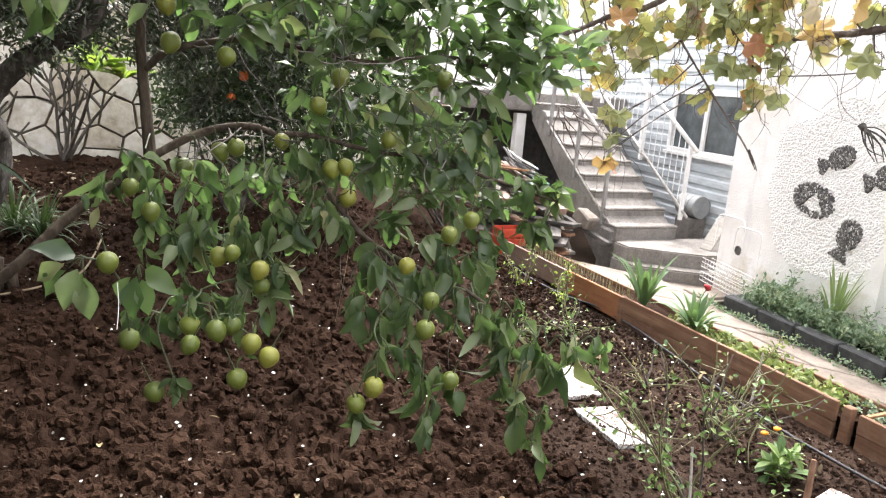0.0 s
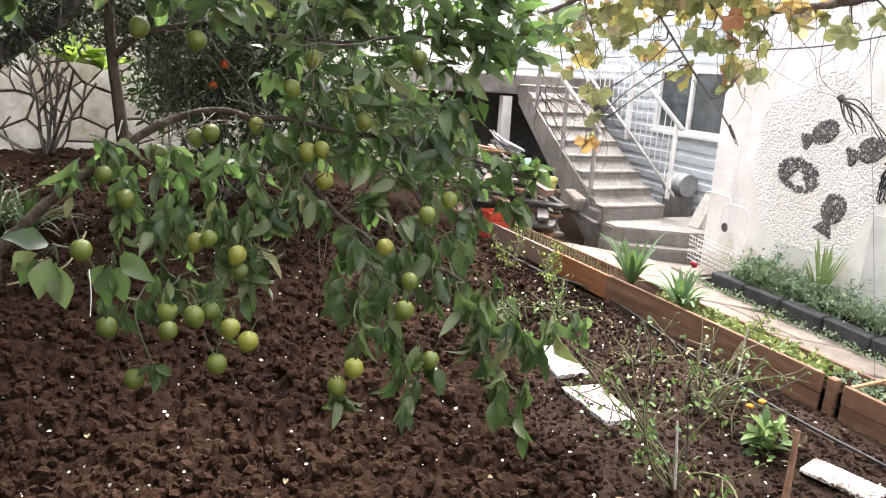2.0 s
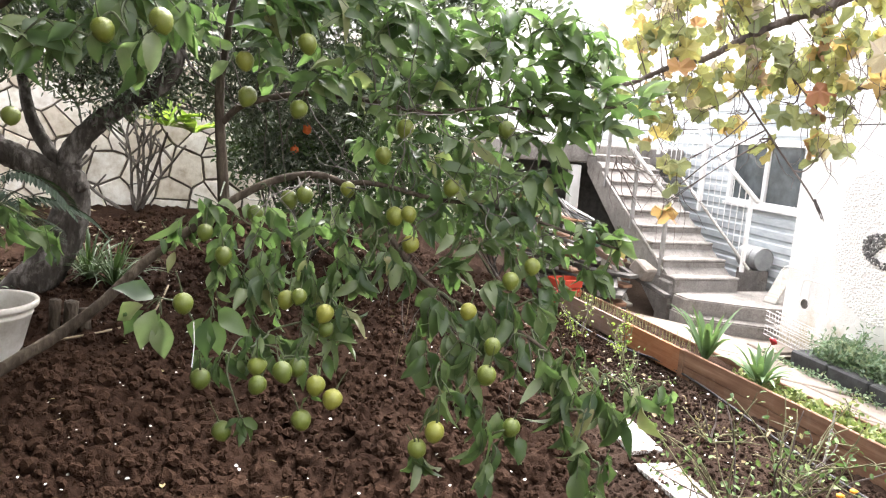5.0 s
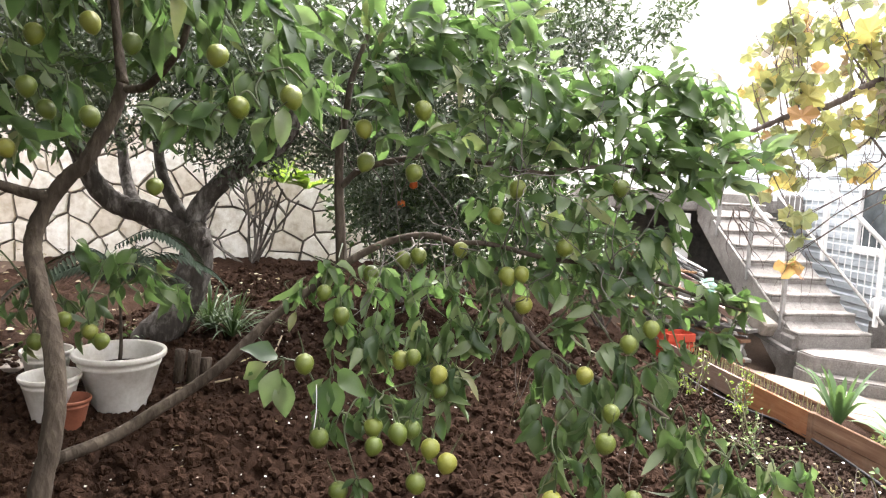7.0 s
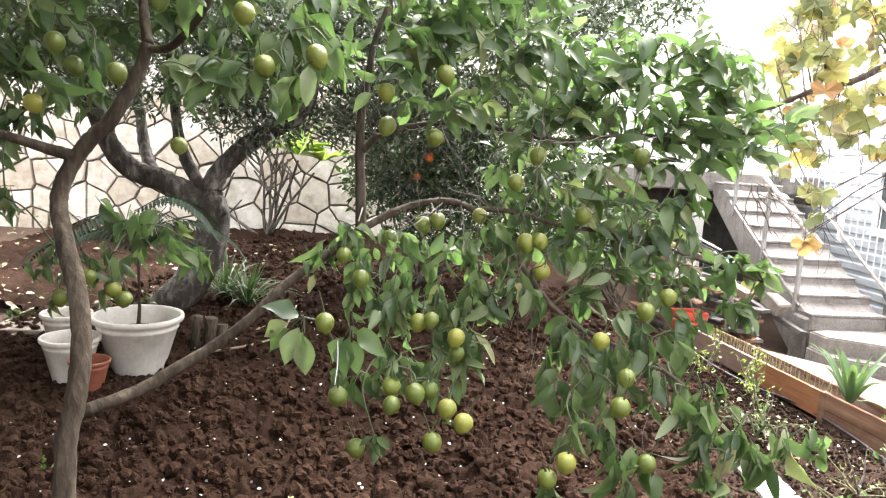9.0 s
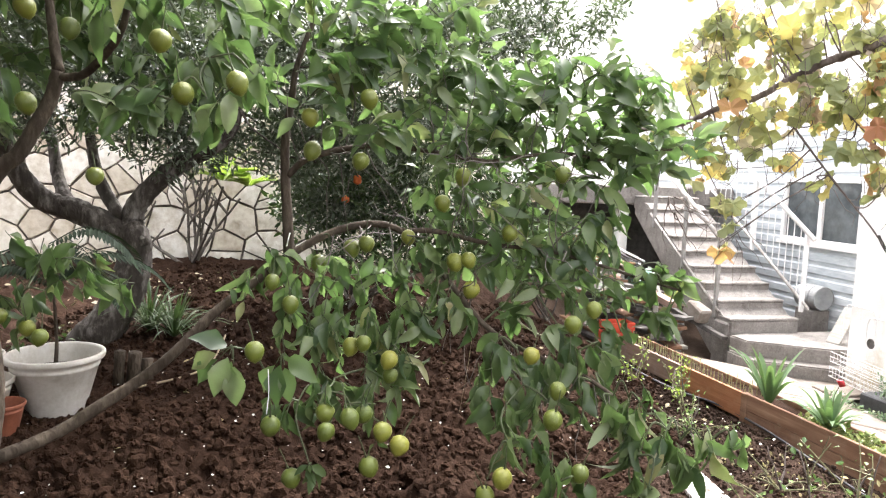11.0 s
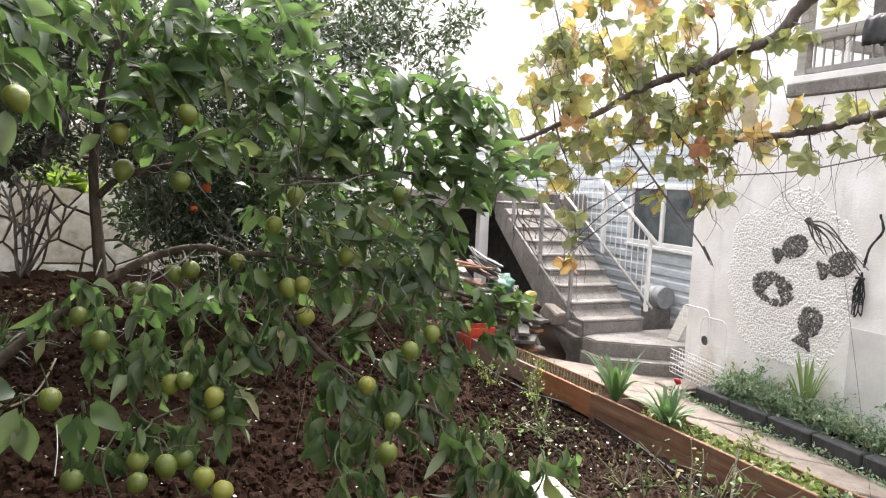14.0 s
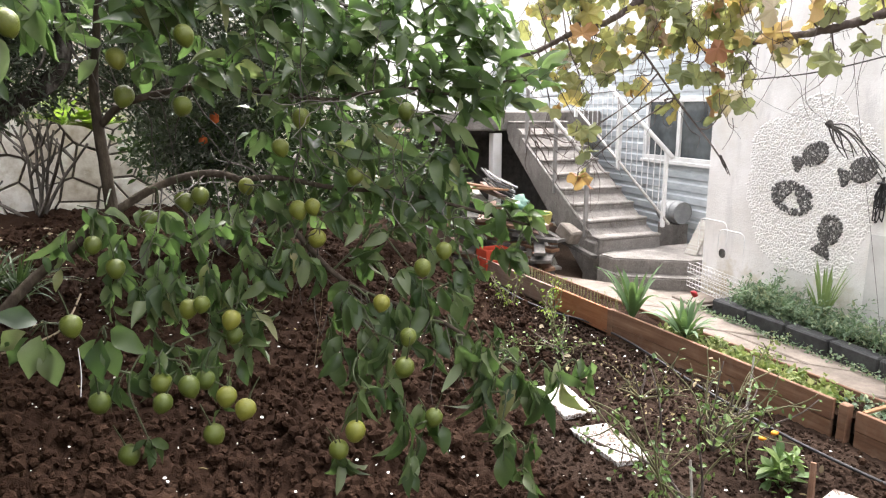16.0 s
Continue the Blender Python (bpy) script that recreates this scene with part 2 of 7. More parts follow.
FROND_LEAF = leafy("frond_leaf", ((0.0, (0.008, 0.018, 0.009)), (1.0, (0.020, 0.038, 0.019))), 0.7, 0.04, spec=0.25).m
BRIGHT_LEAF = leafy("bright_leaf", ((0.0, (0.11, 0.20, 0.035)), (1.0, (0.24, 0.33, 0.07))), 0.5, 0.4, tint=(170, 200, 70)).m
VINE_STOPS = ((0.0, (0.17, 0.21, 0.11)), (0.35, (0.27, 0.30, 0.14)), (0.58, (0.39, 0.39, 0.17)), (0.68, (0.54, 0.46, 0.16)), (0.78, (0.50, 0.30, 0.14)), (0.85, (0.38, 0.15, 0.09)), (0.90, (0.48, 0.41, 0.34)), (1.0, (0.58, 0.52, 0.46)))
VINE_LEAF = leafy("vine_leaf", VINE_STOPS, 0.6, 0.4, tint=(168, 172, 92)).m
VINE_LEAF_ONE = leafy("vine_leaf_single", VINE_STOPS, 0.6, 0.4, True, tint=(168, 172, 92)).m
HERB_LEAF = leafy("herb_leaf", ((0.0, (0.05, 0.10, 0.03)), (0.5, (0.10, 0.18, 0.05)), (1.0, (0.20, 0.28, 0.09))), 0.5, 0.25).m
BLUE_HERB = leafy("blue_green_herb", ((0.0, (0.08, 0.13, 0.08)), (0.7, (0.19, 0.27, 0.18)), (1.0, (0.32, 0.34, 0.20))), 0.6, 0.3).m
PALE_BLADE = leafy("pale_strap_leaf", ((0.0, (0.12, 0.18, 0.07)), (0.6, (0.20, 0.27, 0.11)), (1.0, (0.30, 0.34, 0.17))), 0.5, 0.3).m
GLAUCOUS = leafy("glaucous_strap_leaf", ((0.0, (0.045, 0.095, 0.036)), (0.6, (0.090, 0.155, 0.070)), (1.0, (0.17, 0.22, 0.11))), 0.5, 0.25).m
TROUGH_LEAF = leafy("trough_leaf", ((0.0, (0.10, 0.14, 0.04)), (0.5, (0.19, 0.23, 0.07)), (1.0, (0.32, 0.33, 0.12))), 0.5, 0.3).m
BLADE = leafy("strap_leaf", ((0.0, (0.038, 0.080, 0.026)), (0.6, (0.070, 0.130, 0.045)), (1.0, (0.15, 0.19, 0.07))), 0.4, 0.3).m
DRY_LEAF = leafy("dry_leaf", ((0.0, (0.10, 0.07, 0.04)), (0.6, (0.20, 0.15, 0.08)), (1.0, (0.32, 0.27, 0.13))), 0.7, 0.2).m
PETAL = plain("white_petal", (0.55, 0.53, 0.48), (0.80, 0.79, 0.75), 30, 0.7, 0.1).m
ORANGE_PETAL = plain("orange_petal", (0.65, 0.20, 0.01), (0.80, 0.32, 0.02), 30, 0.6, 0.1).m
RED_PETAL = plain("red_petal", (0.30, 0.015, 0.02), (0.48, 0.04, 0.05), 30, 0.6, 0.1).m
LIME = Mat("lime_peel", 0.38, spec=0.45)
_a = LIME.ramp(LIME.add(LIME.add(LIME.each(), 0.6, "MULTIPLY"), LIME.add(LIME.noise(14, 3), 0.5, "MULTIPLY")), (0.2, (0.068, 0.098, 0.017)), (0.6, (0.125, 0.150, 0.024)), (1.0, (0.25, 0.235, 0.038)))
LIME.colour(_a).bump(LIME.voronoi(420), 0.25, 0.002)
LIME.b.inputs["Subsurface Weight"].default_value = 0.08
LIME.b.inputs["Subsurface Radius"].default_value = (0.01, 0.012, 0.004)
LIME = LIME.m
SIDING = Mat("blue_corrugated_steel", 0.45, 0.0, 0.5)
_c = SIDING.ramp(SIDING.noise(4, 5, 0.6, SIDING.mapped((1.5, 1.5, 6))), (0.35, (0.44, 0.49, 0.52)), (0.7, (0.62, 0.66, 0.68)))
SIDING.colour(_c).bump(SIDING.noise(30, 4), 0.15, 0.004)
SIDING = SIDING.m
GLASS = Mat("window_glass", 0.05, spec=0.6)
GLASS.colour(GLASS.ramp(GLASS.noise(5, 4), (0.35, (0.05, 0.06, 0.065)), (0.7, (0.12, 0.14, 0.145))))
GLASS = GLASS.m
MARBLE = Mat("white_tile", 0.75, spec=0.2)
_d = MARBLE.ramp(MARBLE.add(MARBLE.noise(48, 6, 0.8), MARBLE.add(MARBLE.noise(5, 3), 0.35, "MULTIPLY")), (0.63, (0.72, 0.71, 0.69)), (0.68, (0.42, 0.39, 0.35)), (0.73, (0.10, 0.07, 0.055)))
MARBLE.colour(_d)
MARBLE = MARBLE.m

# ---- building tools ----
rng = np.random.default_rng(7)


def obj(name, verts, faces, material, parent=None, label="", smooth=False, m=None):
    """A mesh object from arrays of corners and faces."""
    me = bpy.data.meshes.new(name)
    if isinstance(faces, np.ndarray):
        faces = faces.tolist()
    me.from_pydata(np.asarray(verts, float).tolist(), [], faces)
    if smooth:
        me.polygons.foreach_set("use_smooth", [True] * len(me.polygons))
    me.materials.append(material)
    ob = new(name, me)
    if parent is not None:
        ob.parent = parent
    if m is not None:
        ob.matrix_basis = m
    return tagged(ob, label) if label else ob


def part(name, bm, material, parent=None, label="", smooth=False, m=None):
    """Links a bmesh as one mesh object."""
    me = bpy.data.meshes.new(name)
    bm.to_mesh(me)
    bm.free()
    if smooth:
        me.polygons.foreach_set("use_smooth", [True] * len(me.polygons))
    me.materials.append(material)
    ob = new(name, me)
    if parent is not None:
        ob.parent = parent
    if m is not None:
        ob.matrix_basis = m
    return tagged(ob, label) if label else ob


def share(name, ob, parent, m):
    """Another object on the same mesh."""
    o = new(name, ob.data)
    o.parent = parent
    o.matrix_basis = m
    return o


def thing(name, label, category, m=None, group="", kind=""):
    e = new(name)
    e.empty_display_size = 0.05
    if m is not None:
        e.matrix_basis = m
    return tagged(e, label, category, group, kind)


def box(bm, lo, hi, bevel=0.0, m=None):
    c, s = [(a + b) / 2 for a, b in zip(lo, hi)], [abs(b - a) for a, b in zip(lo, hi)]
    out = bmesh.ops.create_cube(bm, size=1.0, matrix=(m or Matrix()) @ Matrix.Translation(c) @ Matrix.Diagonal((*s, 1)))
    if bevel > 0:
        es = list({e for v in out["verts"] for e in v.link_edges})
        bmesh.ops.bevel(bm, geom=es, offset=bevel, segments=1, affect="EDGES", profile=0.7)
    return bm


def one_box(lo, hi, bevel=0.0, m=None):
    return box(bmesh.new(), lo, hi, bevel, m)


def wobble(bm, amount, scale, seed=0.0):
    """Uneven, hand-made edges."""
    for v in bm.verts:
        v.co += noise.noise_vector(v.co * scale + Vector((seed, seed * 2, seed * 3))) * amount
    return bm


def tube_arrays(points, radii, sides=7, knots=0.0, seed=0):
    """Corners and faces of a tapered tube along a line."""
    p = np.asarray(points, float)
    r = np.asarray(radii, float) if np.ndim(radii) else np.full(len(p), radii)
    d = np.gradient(p, axis=0)
    d /= np.linalg.norm(d, axis=1)[:, None] + 1e-9
    ref = np.array([0.0, 0, 1]) if abs(d[:, 2]).mean() < 0.85 else np.array([1.0, 0, 0])
    a = np.cross(d, ref)
    a /= np.linalg.norm(a, axis=1)[:, None] + 1e-9
    b = np.cross(d, a)
    ang = np.linspace(0, 2 * np.pi, sides, endpoint=False)
    g = np.random.default_rng(seed)
    rr = r[:, None] * (1 + knots * g.standard_normal((len(p), sides)))
    v = p[:, None] + rr[..., None] * (np.cos(ang)[None, :, None] * a[:, None] + np.sin(ang)[None, :, None] * b[:, None])
    f = []
    for i in range(len(p) - 1):
        for j in range(sides):
            k = (j + 1) % sides
            f.append((i * sides + j, i * sides + k, (i + 1) * sides + k, (i + 1) * sides + j))
    f.append(tuple(range(sides))[::-1])
    f.append(tuple((len(p) - 1) * sides + j for j in range(sides)))
    return v.reshape(-1, 3), f


def smooth_line(points, n):
    """A smooth curve through the points (Catmull-Rom), n steps a stretch."""
    p = np.asarray(points, float)
    q = np.vstack([2 * p[0] - p[1], p, 2 * p[-1] - p[-2]])
    out = []
    for i in range(1, len(q) - 2):
        for t in np.linspace(0, 1, n, endpoint=False):
            out.append(0.5 * (2 * q[i] + (q[i + 1] - q[i - 1]) * t + (2 * q[i - 1] - 5 * q[i] + 4 * q[i + 1] - q[i + 2]) * t * t + (3 * q[i] - q[i - 1] - 3 * q[i + 1] + q[i + 2]) * t ** 3))
    return np.array(out + [p[-1]])


def limb(name, points, r0, r1, material, parent, sides=9, n=5, knots=0.05, seed=0, power=1.0, label=""):
    line = smooth_line(points, n)
    s = np.linspace(0, 1, len(line)) ** power
    v, f = tube_arrays(line, r0 + (r1 - r0) * s, sides, knots, seed)
    return obj(name, v, f, material, parent, label, True)


def lathe(profile, sides=40):
    v, f = [], []
    for r, z in profile:
        v += [(r * math.cos(2 * math.pi * i / sides), r * math.sin(2 * math.pi * i / sides), z) for i in range(sides)]
    for k in range(len(profile) - 1):
        for i in range(sides):
            j = (i + 1) % sides
            f.append((k * sides + i, k * sides + j, (k + 1) * sides + j, (k + 1) * sides + i))
    return v, f


class Bag:
    """Collects arrays for one joined mesh."""

    def __init__(self):
        self.v, self.f, self.k = [], [], 0

    def put(self, v, f):
        self.v.append(np.asarray(v, float))
        self.f += [tuple(i + self.k for i in q) for q in f]
        self.k += len(v)
        return self

    def many(self, v, f, mats):
        """One shape at many places: mats is (n, 4, 4)."""
        v, mats = np.asarray(v, float), np.asarray(mats, float)
        if not len(mats):
            return self
        w = np.einsum("nij,kj->nki", mats[:, :3, :3], v) + mats[:, None, :3, 3]
        for i in range(len(mats)):
            o = self.k + i * len(v)
            self.f += [tuple(j + o for j in q) for q in f]
        self.v.append(w.reshape(-1, 3))
        self.k += len(v) * len(mats)
        return self

    def obj(self, name, material, parent=None, label="", smooth=False, m=None):
        return obj(name, np.vstack(self.v), self.f, material, parent, label, smooth, m)


def frames(pos, along, up, size, roll=None):
    """Matrices with y along, z near up, at the places pos."""
    y = along / (np.linalg.norm(along, axis=1)[:, None] + 1e-9)
    x = np.cross(y, up)
    x /= np.linalg.norm(x, axis=1)[:, None] + 1e-9
    z = np.cross(x, y)
    if roll is not None:
        c, s = np.cos(roll)[:, None], np.sin(roll)[:, None]
        x, z = c * x + s * z, c * z - s * x
    m = np.zeros((len(pos), 4, 4))
    size = np.asarray(size)
    size = size[:, None] if size.ndim == 1 else size
    m[:, :3, 0], m[:, :3, 1], m[:, :3, 2], m[:, :3, 3], m[:, 3, 3] = x * size, y * size, z * size, pos, 1
    return m


def leaf_shape(width, fold, curl, widest=0.42, steps=5, stalk=0.08, wave=0.0, bend=0.0):
    """A pointed leaf of length 1 along y, folded along its midrib, curled down, with wavy margins and a bend sideways."""
    v, f = [], []
    for i in range(steps + 1):
        t = i / steps
        w = width / 2 * (math.sin(math.pi * t ** (math.log(0.5) / math.log(widest))) ** 0.8 if 0 < t < 1 else 0.02)
        y, z = stalk + t * (1 - stalk), -curl * t * t
        b, q = bend * t * t, wave * w * math.sin(9.0 * t)
        v += [(b - w, y, z + w * fold + q), (b, y, z), (b + w, y, z + w * fold - q)]
    for i in range(steps):
        a = i * 3
        f += [(a, a + 1, a + 4, a + 3), (a + 1, a + 2, a + 5, a + 4)]
    return np.array(v), f


def unit(n):
    g = rng.standard_normal((n, 3))
    return g / np.linalg.norm(g, axis=1)[:, None]


def value_noise(x, y, seed):
    """Smooth noise in 0..1 on arrays."""
    g = np.random.default_rng(seed).random((256, 256))
    xi, yi = np.floor(x).astype(int), np.floor(y).astype(int)
    fx, fy = x - xi, y - yi
    fx, fy = fx * fx * (3 - 2 * fx), fy * fy * (3 - 2 * fy)
    a, b, c, d = g[xi % 256, yi % 256], g[(xi + 1) % 256, yi % 256], g[xi % 256, (yi + 1) % 256], g[(xi + 1) % 256, (yi + 1) % 256]
    return (a * (1 - fx) + b * fx) * (1 - fy) + (c * (1 - fx) + d * fx) * fy


def rise(x, y):
    """Height of the ground: flat by the path, climbing gently to the back on the tree's side."""
    x, y = np.asarray(x, float), np.asarray(y, float)
    s = np.clip((0.8 - x) / 2.2, 0, 1)
    q = -0.45 * x + 0.89 * y - 3.0
    return 0.115 * np.clip(q, 0, 9) * s * s * (3 - 2 * s)


# the house's frame: x away from the garden through its wall, y up the stairs' run
_u = Vector((-0.36, 0.933, 0)).normalized()
HOUSE = Matrix(((_u.y, _u.x, 0, 2.55), (-_u.x, _u.y, 0, 7.70), (0, 0, 1, 0), (0, 0, 0, 1)))
# the planting trough's frame: y along it towards the stairs, x towards the path
TROUGH = Matrix(((0.901, -0.433, 0, 0.77), (0.433, 0.901, 0, 6.95), (0, 0, 1, 0), (0, 0, 0, 1)))

# ---- ground ----
def ground_sheet():
    xs = np.concatenate([[-400, -60, -25], np.arange(-14, 9.1, 0.5), [20, 60, 400]])
    ys = np.concatenate([[-400, -60, -15], np.arange(-4, 16.1, 0.5), [30, 80, 400]])
    gx, gy = np.meshgrid(xs, ys, indexing="ij")
    z = rise(gx, gy) - 0.10
    v = np.stack([gx, gy, z], -1).reshape(-1, 3)
    n = len(ys)
    f = [(i * n + j, (i + 1) * n + j, (i + 1) * n + j + 1, i * n + j + 1) for i in range(len(xs) - 1) for j in range(n - 1)]
    return tagged(obj("ground", v, f, DRY_SOIL, smooth=True), "dry brown earth under and around the garden", "ground", kind="structure")


def soil_height(x, y):
    h = 0.055 * (value_noise(x * 1.7, y * 1.7, 1) - 0.5)
    h += 0.050 * (value_noise(x * 7, y * 7, 2) - 0.5) + 0.060 * (value_noise(x * 17, y * 17, 3) - 0.5)
    h += 0.045 * (0.5 - abs(2 * value_noise(x * 29 + 3, y * 29, 5) - 1)) + 0.022 * (value_noise(x * 47, y * 47, 4) - 0.5)
    return h


def bed_edge(y):
    """x of the trough's board at a given y."""
    return 0.77 + (6.95 - y) * 0.4805


def soil_bed():
    bag_v, bag_f, k = [], [], 0
    for x0, x1, y0, y1, d in ((-4.6, 3.4, 1.6, 4.4, 0.016), (-6.5, 2.2, 4.4, 9.2, 0.034), (-4.6, 4.6, -2.0, 1.6, 0.045)):
        xs, ys = np.arange(x0, x1 + d, d), np.arange(y0, y1 + d / 2, d)
        gx, gy = np.meshgrid(xs, ys, indexing="ij")
        tame = np.clip((gx - 0.4) / 0.5, 0, 1) * 0.62
        z = rise(gx, gy) + soil_height(gx, gy) * (1 - tame) - 0.004 * (y0 > 4 or y0 < 0)
        keep = gx < bed_edge(gy) + 0.03
        z = np.where(gx > bed_edge(gy) - 0.05, np.minimum(z, 0.01), z)
        n = len(ys)
        i, j = np.meshgrid(np.arange(len(xs) - 1), np.arange(n - 1), indexing="ij")
        ok = keep[1:, 1:].ravel()
        a = (i * n + j).ravel()[ok]
        bag_f.append(np.stack([a, a + n, a + n + 1, a + 1], 1) + k)
        bag_v.append(np.stack([gx, gy, z], -1).reshape(-1, 3))
        k += gx.size
    v, f = np.vstack(bag_v), np.vstack(bag_f)
    # tilled by the trees, shade in its colour; paler and settled beside the trough
    line = 0.62 + 0.25 * (value_noise(v[:, 1] * 2.1, v[:, 1] * 0 + 4, 6) - 0.5)
    dry = (v[f[:, 0], 0] > line[f[:, 0]])
    tagged(obj("soil_bed", v, f[~dry], SOIL, smooth=True), "freshly tilled red-brown garden soil, colour darkened for shade", "soil", kind="structure")
    tagged(obj("soil_margin", v, f[dry], BED_SOIL, smooth=True), "settled brown soil beside the planting trough", "soil", kind="structure")


def lump(seed, subdiv=2):
    bm = bmesh.new()
    bmesh.ops.create_icosphere(bm, subdivisions=subdiv, radius=1.0)
    for v in bm.verts:
        v.co *= 1 + 0.55 * noise.noise(v.co * 1.5 + Vector((seed * 7.1, 0, 0))) + 0.42 * noise.noise(v.co * 3.3 + Vector((0, seed * 3.3, 0)))
    bm.verts.ensure_lookup_table()
    v, f = np.array([q.co[:] for q in bm.verts]), [tuple(q.index for q in p.verts) for p in bm.faces]
    bm.free()
    return v, f


def clods():
    bag = Bag()
    for s in range(6):
        v, f = lump(s, 2 if s < 3 else 1)
        n = 2800 if s < 3 else 4600
        y = 1.7 + 6.0 * rng.random(n) ** 1.6
        x = -4.4 + rng.random(n) * (bed_edge(y) - 0.08 + 4.4)
        keep = (rng.random(n) < np.where(x > 0.85, 0.22, 1.0)) & ~((x > 0.60) & (x < 1.24) & (y > 3.2) & (y < 4.55) & (rng.random(n) < 0.93))
        x, y = x[keep], y[keep]
        r = (0.012 + 0.033 * rng.random(len(x)) ** 2.0) * (1.0 if s < 3 else 0.55) * np.where(x > 0.85, 0.55, 1.0)
        z = rise(x, y) + soil_height(x, y) + r * 0.35
        m = frames(np.stack([x, y, z], 1), unit(len(x)), unit(len(x)), r[:, None] * (0.75 + 0.5 * rng.random((len(x), 1))))
        bag.many(v, f, m)
    v, f = lump(41, 1)
    n = 3600
    x, y = rng.uniform(-4.4, 2.6, n), rng.uniform(-1.2, 1.75, n)
    r = 0.012 + 0.030 * rng.random(n) ** 2
    bag.many(v, f, frames(np.stack([x, y, rise(x, y) + soil_height(x, y) * 0.7 + r * 0.35], 1), unit(n), unit(n), r))
    return tagged(bag.obj("soil_clods", CLOD), "crumbly dark red-brown clods lying on the tilled soil", "soil clods", kind="stuff")


def flecks():
    bag = Bag()
    v, f = leaf_shape(0.7, 0.3, 0.1, 0.5, 3)
    n = 800
    y = 2.0 + 5.2 * rng.random(n) ** 1.4
    x = -3.4 + rng.random(n) * (bed_edge(y) - 0.1 + 3.4)
    p = np.stack([x, y, rise(x, y) + soil_height(x, y) * (1 - 0.62 * np.clip((x - 0.4) / 0.5, 0, 1)) + 0.020], 1)
    a = unit(n) * (1, 1, 0.25)
    bag.many(v, f, frames(p, a, unit(n) * 0.5 + (0, 0, 1), 0.010 + 0.018 * rng.random(n)))
    tagged(bag.obj("fallen_petals", PETAL), "small white petals and chips on the soil", "petals", kind="stuff")
    bag = Bag()
    v, f = leaf_shape(0.42, 0.3, 0.12, 0.42, 4)
    n = 160
    y = 2.1 + 4.5 * rng.random(n) ** 1.4
    x = -3.0 + rng.random(n) * (bed_edge(y) - 0.1 + 3.0)
    p = np.stack([x, y, rise(x, y) + soil_height(x, y) + 0.018], 1)
    a = unit(n) * (1, 1, 0.2)
    bag.many(v, f, frames(p, a, unit(n) * 0.5 + (0, 0, 1), 0.03 + 0.04 * rng.random(n)))
    tagged(bag.obj("fallen_leaves", DRY_LEAF), "dry yellow-brown leaves scattered on the soil", "leaves", kind="stuff")


def crumbs():
    """Small crumbs of earth on the settled soil beside the trough."""
    bag = Bag()
    for s in range(3):
        v, f = lump(s + 30, 1)
        n = 2600
        y = 2.3 + 4.6 * rng.random(n) ** 1.3
        x = 0.5 + rng.random(n) * (bed_edge(y) - 0.06 - 0.5)
        r = (0.005 + 0.014 * rng.random(len(x)) ** 2.5)
        z = rise(x, y) + soil_height(x, y) * (1 - 0.62 * np.clip((x - 0.4) / 0.5, 0, 1)) + r * 0.4
        bag.many(v, f, frames(np.stack([x, y, z], 1), unit(len(x)), unit(len(x)), r))
    return tagged(bag.obj("soil_crumbs", BED_SOIL), "small brown crumbs of earth beside the trough", "soil crumbs", kind="stuff")


ground_sheet()
soil_bed()
crumbs()
clods()
flecks()


# ---- white house wall with its pebble mosaic ----
WALL_X, WALL_Y = -0.22, -0.88


